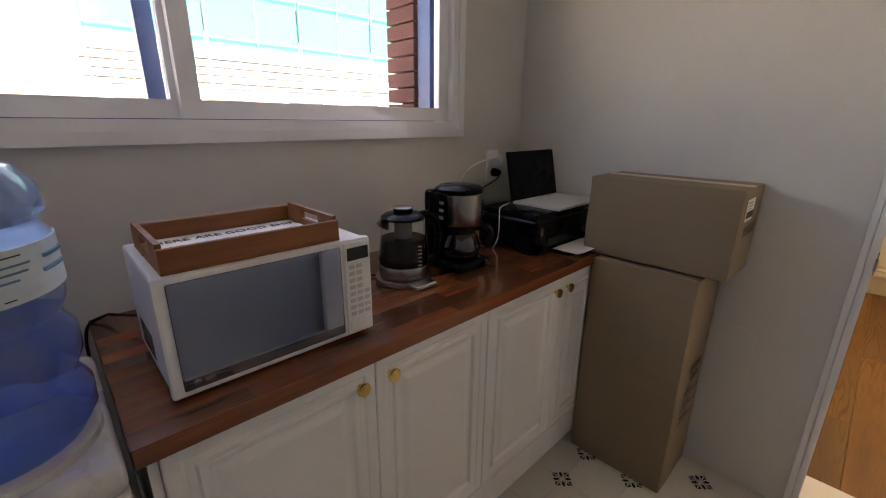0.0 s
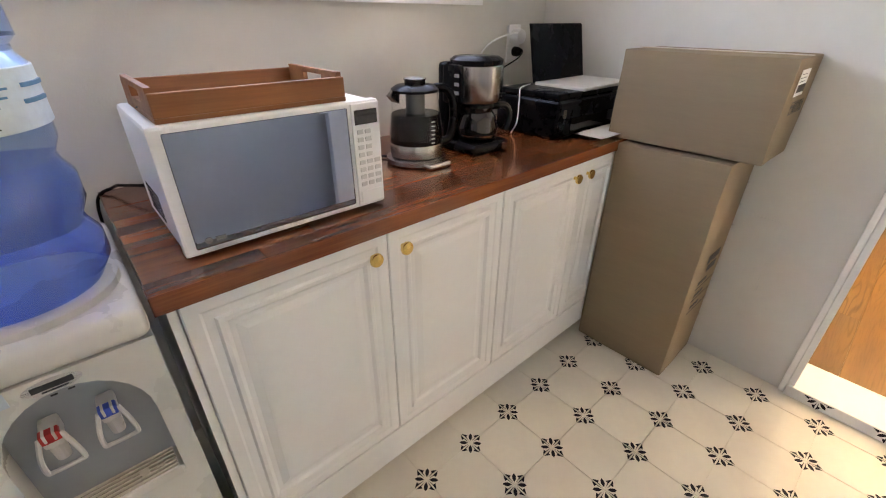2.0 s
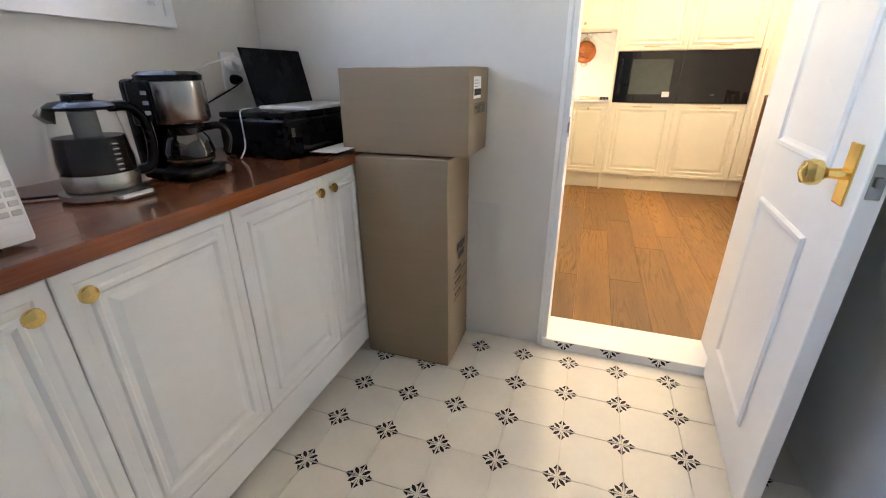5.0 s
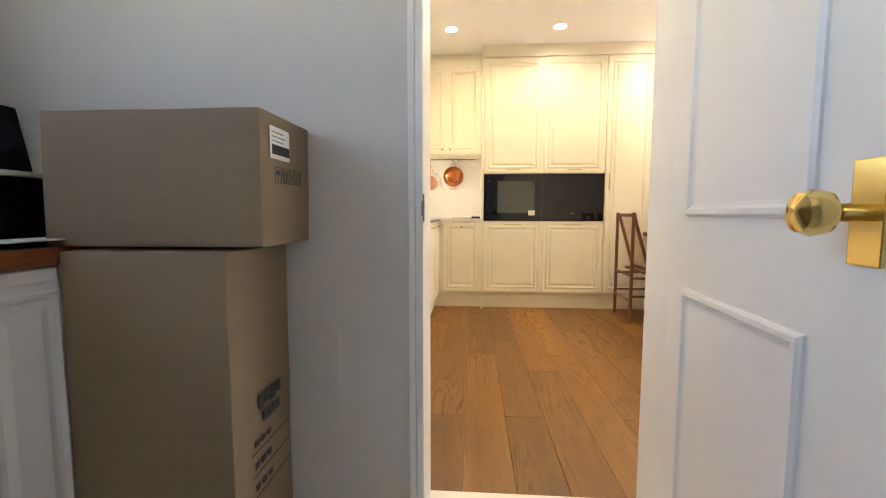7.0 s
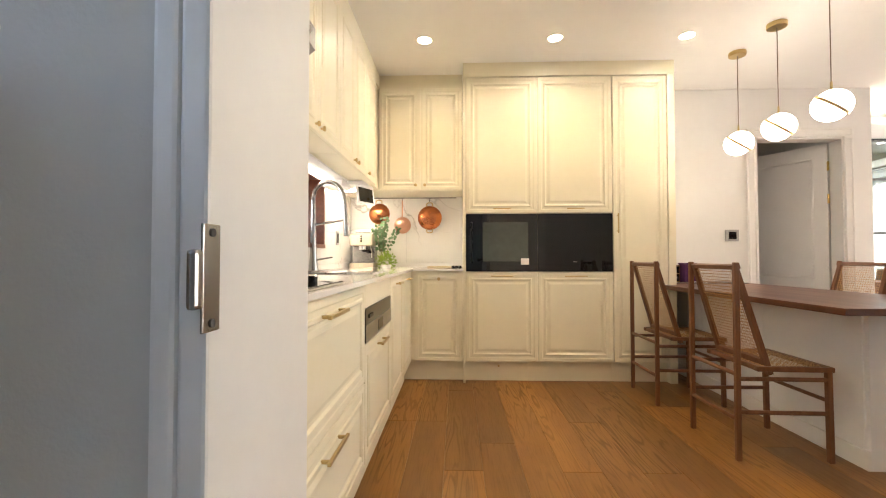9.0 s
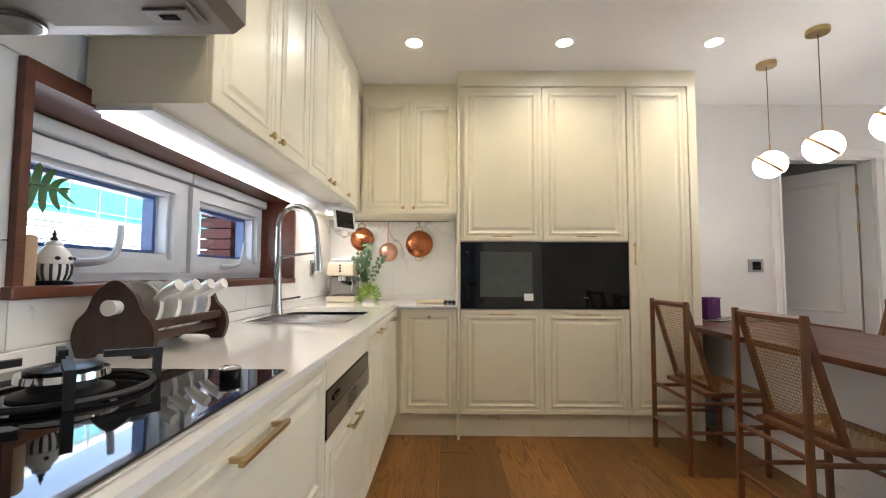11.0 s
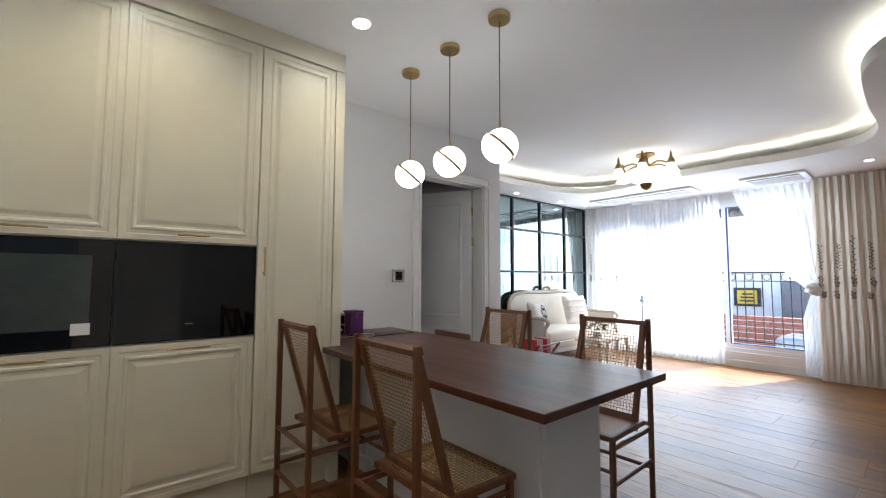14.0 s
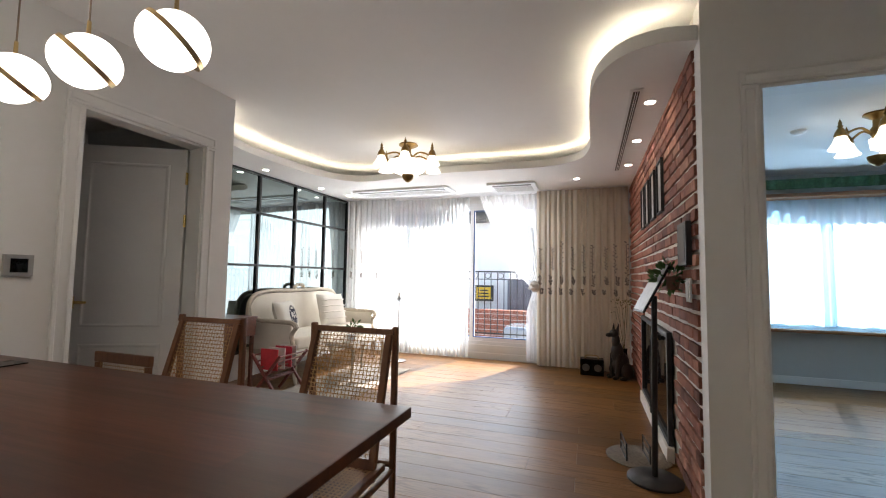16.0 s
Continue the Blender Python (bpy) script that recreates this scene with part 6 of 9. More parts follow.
leafpart("door_knob", L([(0.012, 0), (0.011, 0.03), (0.026, 0.045), (0.029, 0.06), (0.024, 0.074), (0, 0.0805)], (DT, -DW + 0.07, 0.98), 24, Vector((1, 0, 0)).to_track_quat("Z", "Y").to_matrix()), GOLD, leaf, "polished brass knob", True)
leafpart("latch_plate", B(0.008, 0.032, -DW - 0.0015, -DW + 0.0002, 0.945, 1.015), STEEL, leaf)
leafpart("latch", B(0.014, 0.026, -DW - 0.010, -DW - 0.0016, 0.97, 0.99, 0.002), STEEL, leaf)
dr.rotation_euler = (0, 0, radians(-3.9))

# ---------- living room ----------
# north door, ajar into the dim room
d2 = thing("door_2", 3.555, 4.825, 0, "white panelled door standing half open with brass hinges", "door", kind="structure")
def leaf2(name, bm, mat, parent=d2, label="", smooth=False):
    bmesh.ops.transform(bm, matrix=Matrix.Translation((3.555, 4.825, 0)), verts=bm.verts)
    return part(name, bm, mat, parent, label, smooth)
lf = leaf2("leaf", B(-0.76, 0, 0, 0.04, 0.01, 2.125, 0.002, 1), TRIM)
for z0, z1 in ((0.15, 0.68), (0.80, 2.0)):
    leaf2("panel_moulding", rings_panel(bmesh.new(), lambda a, c, h: (a, -h, c), -0.65, -0.11, z0, z1, MOULD), TRIM, lf)
leaf2("handle_plate", B(-0.73, -0.69, -0.006, -0.0005, 0.93, 1.02, 0.002), GOLD, lf)
leaf2("door_lever", R((-0.71, -0.03, 0.975), (-0.60, -0.03, 0.975), 0.009), GOLD, lf, "brass lever handle", True)
for z in (1.58, 1.90, 0.3):
    leaf2("hinge", R((0.012, -0.012, z - 0.045), (0.012, -0.012, z + 0.045), 0.009, seg=12), GOLD, lf, "brass hinge", True)
d2.rotation_euler = (0, 0, radians(-62))
bm = bmesh.new()
box(bm, 2.79, 2.806, 4.70, 4.83, 0, 2.15), box(bm, 3.584, 3.60, 4.70, 4.83, 0, 2.15), box(bm, 2.806, 3.584, 4.70, 4.83, 2.134, 2.15)
struct("trim_north_jamb", bm, TRIM, "white door jamb", "trim")
bm = bmesh.new()
box(bm, 3.60, 3.72, RD[1] - 0.016, RD[1], 0, RD[2]), box(bm, 3.60, 3.72, RD[0], RD[0] + 0.016, 0, RD[2]), box(bm, 3.60, 3.72, RD[0] + 0.016, RD[1] - 0.016, RD[2] - 0.016, RD[2])
struct("trim_room_jamb", bm, TRIM, "white door jamb", "trim")

# mirror wall with black grid
mw = thing("wall_mirror", 6.0, 5.74, 1.0, "large wall mirror divided by black metal bars", "mirror")
XS, ZS = [3.95, 4.60, 5.27, 5.93, 6.60, 7.22], [0.30, 0.68, 1.30, 1.93, 2.40]
for x0, x1 in zip(XS, XS[1:]):
    for z0, z1 in zip(ZS, ZS[1:]):
        part("mirror_pane", B(x0, x1, 5.738, 5.749, z0, z1), MIRROR, mw)
for x in XS:
    part("bar", B(x - 0.016, x + 0.016, 5.715, 5.7375, ZS[0], ZS[-1] + 0.012, 0.003), IRON, mw, "black metal bar")
for z in ZS:
    for x0, x1 in zip(XS, XS[1:]):
        part("bar", B(x0 + 0.0162, x1 - 0.0162, 5.716, 5.7375, z - 0.014, z + 0.014, 0.003), IRON, mw, "black metal bar")

# balcony window
w3 = thing("window_3", 7.5, 4.1, 0.2, "wide white balcony window with one clear sliding door", "window", kind="structure")
part("window_frame", frame_rect(bmesh.new(), 7.42, 7.58, LW[0], LW[1], LW[2], LW[3], 0.05), PVC, w3)
for x, y0, y1 in ((7.46, 2.67, 3.68), (7.51, 3.62, 4.60), (7.46, 4.55, 5.50)):
    s_ = part("sash", frame_rect(bmesh.new(), x - 0.02, x + 0.02, y0, y1, 0.25, 2.27, 0.05), PVC, w3)
    part("gasket", frame_rect(bmesh.new(), x - 0.012, x + 0.022, y0 + 0.05, y1 - 0.05, 0.30, 2.22, 0.014), BLUEFRAME, s_, "dark glazing gasket")
    pane("pane", s_, x, y0 + 0.05, y1 - 0.05, 0.30, 2.22)

# curtains
def curtain(bm, pts, z0, z1, folds, depth, nz=10, flare=0.0):
    """Hanging cloth along pts (x, y) with folds; depth: how far folds stand out."""
    pts = curve_pts([(x, y, 0) for x, y in pts], 6)
    n = folds * 8
    rows = []
    for j in range(nz + 1):
        z = z0 + (z1 - z0) * j / nz
        row = []
        for i in range(n + 1):
            t = i / n * (len(pts) - 1)
            k = min(int(t), len(pts) - 2)
            p = pts[k].lerp(pts[k + 1], t - k)
            ph = 2 * math.pi * folds * i / n + 0.5 * math.sin(i * 0.37)
            d = depth * (0.75 + 0.35 * noise.noise(Vector((i * 0.13, j * 0.11, 3.1)))) * math.sin(ph + 0.2 * math.sin(j * 0.5)) * (1 + flare * (1 - j / nz))
            row.append(bm.verts.new((p.x + d, p.y + 0.25 * depth * math.cos(2 * ph), z)))
        rows.append(row)
    for a, b in zip(rows, rows[1:]):
        for i in range(n):
            bm.faces.new((a[i], a[i + 1], b[i + 1], b[i]))
    return bm


def sprigs(parent, pts, zs, step, mat=STITCH):
    """Embroidered sprigs: stems with small leaves, standing just off the cloth."""
    bm = bmesh.new()
    x, y0, y1 = pts
    y = y0
    rnd = random.Random(5)
    while y < y1:
        for z, h in zs:
            yy, hh = y + rnd.uniform(-0.02, 0.02), h * rnd.uniform(0.7, 1.2)
            bar(bm, (x, yy, z - hh / 2), (x, yy + rnd.uniform(-0.01, 0.01), z + hh / 2), 0.006, 0.003, (1, 0, 0))
            for k in range(16):
                q = z - hh / 2 + hh * (k + 0.6) / 16
                s = 1 if k % 2 else -1
                a = Vector((x, yy, q))
                b = a + Vector((0, s * rnd.uniform(0.012, 0.034), rnd.uniform(0.004, 0.022)))
                vs = [bm.verts.new(v) for v in (a, a.lerp(b, 0.5) + Vector((0, 0, 0.009)), b, a.lerp(b, 0.5) - Vector((0, 0, 0.009)))]
                bm.faces.new(vs)
        y += step
    return tagged(part("embroidery", bm, mat, parent), "grey-brown embroidered sprigs", "", "", "stuff")


u = thing("drape", 7.2, 2.05, 0, "floor-length beige linen drape with embroidered sprigs", "curtain", "living room curtains")
part("cloth", curtain(bmesh.new(), [(7.17, 2.64), (7.19, 2.3), (7.18, 1.9), (7.16, 1.47)], 0.012, 2.415, 15, 0.035), DRAPE, u, "", True)
sprigs(u, (7.105, 1.5, 2.62), ((1.46, 0.42), (1.17, 0.13), (1.02, 0.07)), 0.135)
u = thing("drape", 7.2, 5.35, 0, "sheer white drape with embroidered sprigs", "curtain", "living room curtains")
part("cloth", curtain(bmesh.new(), [(7.19, 4.85), (7.2, 5.2), (7.18, 5.68)], 0.03, 2.415, 10, 0.03), SHEER, u, "", True)
sprigs(u, (7.125, 4.95, 5.65), ((1.46, 0.36), (1.2, 0.12)), 0.15)
u = thing("sheer_curtain", 7.27, 4.3, 0, "white voile curtain drawn across the window", "curtain", "living room curtains")
part("cloth", curtain(bmesh.new(), [(7.29, 3.66), (7.28, 4.2), (7.29, 4.8), (7.28, 5.66)], 0.02, 2.40, 26, 0.026), SHEER, u, "", True)
# tied-back voile beside the drape
u = thing("sheer_curtain", 7.26, 2.8, 0, "white voile curtain tied back beside the drape", "curtain", "living room curtains")
bm = bmesh.new()
rows = []
for j in range(25):
    z = 2.40 - j * (2.36 / 24)
    tie = 1.08
    if z > tie:
        k = (z - tie) / (2.40 - tie)
        yl = 2.70 + 0.80 * k ** 0.62
    else:
        k = (tie - z) / tie
        yl = 2.70 + 0.10 * min(1, k * 3)
    row = []
    for i in range(41):
        t = i / 40
        amp = 0.022 * (0.35 + min(1, (yl - 2.62) / 0.5))
        row.append(bm.verts.new((7.25 + amp * math.sin(t * 11 * 2 * math.pi + 0.6 * math.sin(j * 0.3)), 2.60 + (yl - 2.60) * t, z)))
    rows.append(row)
for a, b in zip(rows, rows[1:]):
    for i in range(40):
        bm.faces.new((a[i], a[i + 1], b[i + 1], b[i]))
part("cloth", bm, SHEER, u, "", True)
bm = bmesh.new()
bmesh.ops.create_icosphere(bm, subdivisions=3, radius=0.075)
for v in bm.verts:
    v.co = v.co * (1 + 0.35 * noise.noise(v.co * 30)) + Vector((7.19, 2.68, 1.08))
part("tie_back", bm, M("white_ruffled_cloth", (0.80, 0.79, 0.77), 0.9), u, "ruffled white tie-back rosette", True)
solo("curtain_track", B(7.10, 7.34, 1.45, 5.70, 2.4165, 2.4195), PVC, "white curtain track on the ceiling", "curtain track")

# ceiling fittings
u = thing("slot_diffuser", 5.2, 1.67, H_LOW, "long narrow ceiling air slot with dark gap", "air vent")
part("frame", B(4.13, 6.27, 1.625, 1.705, H_LOW - 0.006, H_LOW - 0.0005, 0.002), TRIM, u)
part("slot", B(4.16, 6.24, 1.645, 1.685, H_LOW - 0.0085, H_LOW - 0.0063), M("dark_slot", (0.10, 0.085, 0.07), 0.6), u)
for y in (1.655, 1.668):
    part("vane", B(4.16, 6.24, y, y + 0.004, H_LOW - 0.014, H_LOW - 0.0088), TRIM, u)
for y0, y1, x0, x1 in ((2.60, 3.22, 6.53, 7.02), (3.75, 5.20, 6.50, 6.92)):
    u = thing("air_conditioner", (x0 + x1) / 2, (y0 + y1) / 2, H_LOW, "white ceiling cassette air conditioner with a dark slot", "air conditioner", "ceiling cassettes")
    part("panel", B(x0, x1, y0, y1, H_LOW - 0.028, H_LOW - 0.0005, 0.006), PVC, u)
    part("air_slot", B(x0 + 0.05, x0 + 0.12, y0 + 0.06, y1 - 0.06, H_LOW - 0.0305, H_LOW - 0.0283), M("dark_slot_2", (0.07, 0.07, 0.07), 0.6), u)
    part("intake_grille", B(x0 + 0.18, x1 - 0.04, y0 + 0.06, y1 - 0.06, H_LOW - 0.0315, H_LOW - 0.0283, 0.001), M("light_grey_grille", (0.55, 0.55, 0.55), 0.5), u)
    for k in range(6):
        part("louvre", B(x0 + 0.19 + k * (x1 - x0 - 0.24) / 6, x0 + 0.20 + k * (x1 - x0 - 0.24) / 6, y0 + 0.07, y1 - 0.07, H_LOW - 0.0345, H_LOW - 0.0317), PVC, u)


def chandelier(x, y, zt, s, arms, label):
    ANT = bpy.data.materials.get("antique_brass") or M("antique_brass", (0.22, 0.14, 0.05), 0.38, 1.0, vary=0.4, scale=20)
    u = thing("chandelier", x, y, zt, label, "chandelier")
    part("canopy", L([(0.10 * s, -0.001), (0.105 * s, -0.012), (0.07 * s, -0.03), (0.03 * s, -0.05), (0.03 * s, -0.10), (0.05 * s, -0.12), (0.06 * s, -0.15), (0.035 * s, -0.19)], (x, y, zt), 24), ANT, u, "ornate brass canopy and stem", True)
    part("bowl", L([(0.0, -0.335), (0.09, -0.33), (0.17, -0.295), (0.205, -0.24), (0.215, -0.20)], (x, y, zt), 32) if s == 1 else L([(0.0, -0.3), (0.04, -0.28), (0.05, -0.2)], (x, y, zt), 24), SHADEGLOW, u, "lit frosted glass bowl", True)
    part("finial", L([(0.0, -0.415), (0.02, -0.41), (0.05, -0.385), (0.062, -0.355), (0.065, -0.335), (0.03, -0.325)], (x, y, zt), 20), ANT, u, "brass finial", True)
    for k in range(arms):
        a = 2 * math.pi * (k + 0.3) / arms
        c, sn = math.cos(a), math.sin(a)
        P = lambda r, h: (x + c * r * s, y + sn * r * s, zt + h)
        ar = part("arm", tube(bmesh.new(), curve_pts([P(0.05, -0.15), P(0.13, -0.11), P(0.22, -0.13), P(0.29, -0.17), P(0.315, -0.13), P(0.31, -0.105)], 5), 0.009, 6), ANT, u, "scrolled brass arm", True)
        part("socket_leaf", L([(0.008, -0.09), (0.02, -0.105), (0.034, -0.13), (0.044, -0.16), (0.03, -0.175)], P(0.305, 0), 14), ANT, ar, "leafy brass cap", True)
        part("spire", L([(0.012, -0.095), (0.020, -0.085), (0.010, -0.07), (0.014, -0.06), (0.004, -0.035), (0, -0.02)], P(0.305, 0), 10), ANT, ar, "pointed brass spire", True)
        part("shade", L([(0.034, -0.165), (0.044, -0.19), (0.054, -0.22), (0.074, -0.25), (0.084, -0.266)], P(0.305, 0), 18), SHADEGLOW, ar, "lit frosted bell shade", True)
    return u


chandelier(5.33, 3.80, H_MAIN, 1, 6, "antique brass chandelier with lit frosted glass shades")

# ---------- brick wall side ----------
fp = thing("fireplace", 5.2, 1.44, 0, "dark recessed electric fireplace set in the brick wall", "fireplace")
part("surround", box(box(box(B(4.45, 5.92, 1.4435, 1.475, 0.10, 0.135), 4.45, 5.92, 1.4435, 1.475, 0.81, 0.845), 4.45, 4.49, 1.4435, 1.475, 0.135, 0.81), 5.88, 5.92, 1.4435, 1.475, 0.135, 0.81), IRON, fp)
part("glass", B(4.49, 5.88, 1.4435, 1.455, 0.135, 0.81), BLACKGLASS, fp, "black glass front")
part("plinth", B(4.42, 5.95, 1.4435, 1.49, 0.0, 0.098, 0.004), MORTAR, fp, "rough white rendered plinth")
for x in (4.75, 5.12, 5.49, 5.80):
    u = thing("picture_frame", x, 1.445, 1.85, "small black picture frame on the brick wall", "picture", "row of framed pictures")
    bm = bmesh.new()
    w_, h_ = 0.115, 0.20
    for b in ((x - w_, x + w_, 1.70, 1.715), (x - w_, x + w_, 2.085, 2.10), (x - w_, x - w_ + 0.016, 1.715, 2.085), (x + w_ - 0.016, x + w_, 1.715, 2.085)):
        box(bm, b[0], b[1], 1.4445, 1.465, b[2], b[3], 0.002, 1)
    part("frame", bm, IRON, u)
    part("picture", B(x - w_ + 0.016, x + w_ - 0.016, 1.4445, 1.452, 1.715, 2.085), M("faded_print", (0.42, 0.41, 0.40), 0.3, vary=0.5, scale=9) if x < 4.8 else bpy.data.materials["faded_print"], u)
u = thing("wall_display", 3.86, 1.445, 1.42, "dark framed wall pad screen on the brick wall", "wall display")
part("frame", B(3.80, 4.02, 1.4445, 1.475, 1.28, 1.52, 0.004), IRON, u)
part("screen", B(3.82, 4.00, 1.4755, 1.478, 1.30, 1.50), M("grey_screen", (0.22, 0.23, 0.24), 0.15), u)
u = thing("light_switch", 3.86, 1.445, 1.15, "white light switch plate on the brick wall", "switch")
part("plate", B(3.82, 3.92, 1.4445, 1.456, 1.08, 1.21, 0.003), PVC, u)
part("rocker", B(3.84, 3.90, 1.4562, 1.461, 1.10, 1.19, 0.002), PVC, u)
# sheet stand with a plant behind
u = thing("sign_stand", 4.13, 1.60, 0, "black floor stand holding a framed sheet", "sign stand")
SX, SY = 4.13, 1.60
part("base", L([(0.155, 0), (0.155, 0.012), (0.14, 0.022), (0.03, 0.028), (0, 0.028)], (SX, SY, 0), 36), IRON, u, "round black foot", True)
part("pole", R((SX, SY, 0.028), (SX - 0.02, SY - 0.01, 1.10), 0.017, seg=16), IRON, u, "", True)
bm = B(-0.112, 0.112, -0.012, 0.0, -0.165, 0.165, 0.003)
mt_ = pose(SX - 0.02, SY + 0.01, 1.15, 28, 0, 9)
bmesh.ops.transform(bm, matrix=mt_, verts=bm.verts)
fr_ = part("sheet_frame", bm, BLACK, u, "black tilted frame")
bm = B(-0.1, 0.1, 0.0005, 0.002, -0.152, 0.152)
bmesh.ops.transform(bm, matrix=mt_, verts=bm.verts)
part("sheet", bm, M("pale_print", (0.55, 0.56, 0.57), 0.35, vary=0.2, scale=30), fr_, "pale printed sheet")
u = thing("wire_holder", 4.42, 1.62, 0, "low black wire rack on a round mat", "rack")
part("mat", L([(0.20, 0), (0.205, 0.006), (0.19, 0.012), (0, 0.012)], (4.45, 1.66, 0), 40), M("woven_grey_brown_mat", (0.16, 0.13, 0.10), 0.9, vary=0.5, scale=60), u, "", True)
for z in (0.02, 0.07, 0.12):
    part("wire_rail", R((4.33, 1.60, z), (4.55, 1.62, z), 0.004, seg=6), IRON, u)
    part("wire_rail", R((4.33, 1.74, z), (4.55, 1.76, z), 0.004, seg=6), IRON, u)
for x, y in ((4.33, 1.60), (4.55, 1.62), (4.33, 1.74), (4.55, 1.76)):
    part("wire_post", R((x, y, 0.012), (x, y, 0.125), 0.005, seg=6), IRON, u)
u = thing("fire_tools", 4.75, 1.52, 0, "hanging black fireplace tools with brass details", "fire tools")
part("rail", R((4.60, 1.515, 0.78), (4.80, 1.515, 0.78), 0.008), BRASS, u)
part("bracket", B(4.69, 4.71, 1.4755, 1.507, 0.76, 0.80), IRON, u)
for k, x in enumerate((4.62, 4.68, 4.74, 4.79)):
    part("tool", tube(bmesh.new(), curve_pts([(x, 1.525, 0.78), (x, 1.535, 0.6), (x + 0.005, 1.53, 0.4), (x + 0.01, 1.53, 0.24 - 0.03 * (k % 2))]), 0.006, 6, 0.012), IRON, u, "", True)


def leafy(bm, c, n, r, size, seed, up=0.3, squash=1.0):
    rnd = random.Random(seed)
    for _ in range(n):
        d = Vector((rnd.gauss(0, 1), rnd.gauss(0, 1), rnd.gauss(up, 0.8) * squash)).normalized()
        p = Vector(c) + d * r * rnd.uniform(0.3, 1)
        t = (d + Vector((rnd.uniform(-.6, .6), rnd.uniform(-.6, .6), rnd.uniform(-.3, .6)))).normalized()
        s = t.cross(Vector((rnd.uniform(-1, 1), rnd.uniform(-1, 1), 0.3))).normalized()
        L_ = size * rnd.uniform(0.6, 1.3)
        vs = [bm.verts.new(v) for v in (p, p + t * L_ * 0.5 + s * L_ * 0.22, p + t * L_, p + t * L_ * 0.5 - s * L_ * 0.22)]
        bm.faces.new(vs)
    return bm


u = thing("hanging_plant", 4.1, 1.5, 1.2, "small green plant fixed to the brick wall", "plant")
part("holder", L([(0.03, 1.14), (0.045, 1.22), (0.04, 1.22)], (4.06, 1.495, 0), 14), M("clay", (0.2, 0.12, 0.08), 0.8), u)
part("foliage", leafy(bmesh.new(), (4.08, 1.50, 1.22), 90, 0.09, 0.06, 3), LEAF, u)
# dog figure, radio case, twigs
def dog(x, y, yaw):
    bm = bmesh.new()
    def blob(c, r, m=None):
        bmesh.ops.create_icosphere(bm, subdivisions=2, radius=1, matrix=Matrix.Translation(c) @ (m or Matrix()) @ Matrix.Diagonal((*r, 1)))
    blob((0, 0, 0.17), (0.11, 0.10, 0.16)), blob((0.05, 0, 0.31), (0.075, 0.075, 0.14))
    blob((0.07, 0, 0.45), (0.05, 0.048, 0.10)), blob((0.095, 0, 0.545), (0.062, 0.05, 0.055)), blob((0.165, 0, 0.53), (0.06, 0.027, 0.026))
    for s in (-1, 1):
        rod(bm, (0.10, s * 0.045, 0.012), (0.075, s * 0.05, 0.30), 0.022, 0.03, 8)
        blob((0.12, s * 0.045, 0.02), (0.045, 0.026, 0.02)), blob((-0.01, s * 0.10, 0.10), (0.09, 0.05, 0.10)), blob((0.05, s * 0.11, 0.022), (0.07, 0.028, 0.022))
        rod(bm, (0.075, s * 0.03, 0.58), (0.06, s * 0.042, 0.665), 0.02, 0.003, 6)
    bmesh.ops.transform(bm, matrix=pose(x, y, 0, 0, 0, yaw), verts=bm.verts)
    return solo("dog_statue", bm, M("black_brown_glaze", (0.02, 0.016, 0.014), 0.35, vary=0.5, scale=9), "sitting black dog statue on the wooden floor", "statue", smooth=True)


dog(6.86, 1.61, 130)
u = thing("radio_case", 7.0, 1.95, 0, "small dark vintage radio case on the floor", "radio")
part("case", B(6.86, 7.04, 1.80, 2.08, 0.0, 0.20, 0.015), BLACK, u)
for y in (1.87, 2.01):
    part("speaker", R((6.86, y, 0.10), (6.852, y, 0.10), 0.045, seg=20), M("grey_speaker", (0.12, 0.12, 0.12), 0.5) if y < 1.9 else bpy.data.materials["grey_speaker"], u)
part("handle", tube(bmesh.new(), curve_pts([(6.95, 1.86, 0.20), (6.95, 1.88, 0.235), (6.95, 2.0, 0.235), (6.95, 2.02, 0.20)]), 0.007, 6), BRASS, u, "", True)
u = thing("twig_vase", 6.95, 1.62, 0, "tall dried twigs in a slim dark vase", "plant")
part("vase", L([(0.05, 0), (0.06, 0.1), (0.035, 0.3), (0.04, 0.34)], (7.0, 1.56, 0), 18), BLACK, u, "", True)
bm = bmesh.new()
rnd = random.Random(2)
for k in range(7):
    a = Vector((7.0, 1.56, 0.32))
    b = a + Vector((rnd.uniform(-.06, .04), rnd.uniform(-.05, .1), rnd.uniform(0.45, 0.72)))
    tube(bm, [a, a.lerp(b, 0.5) + Vector((rnd.uniform(-.02, .02), rnd.uniform(-.02, .02), 0)), b], 0.003, 5, 0.0015)
    leafy(bm, b, 8, 0.05, 0.035, k + 20)
part("twigs", bm, M("dry_olive_twig", (0.20, 0.17, 0.07), 0.8, vary=0.3), u)

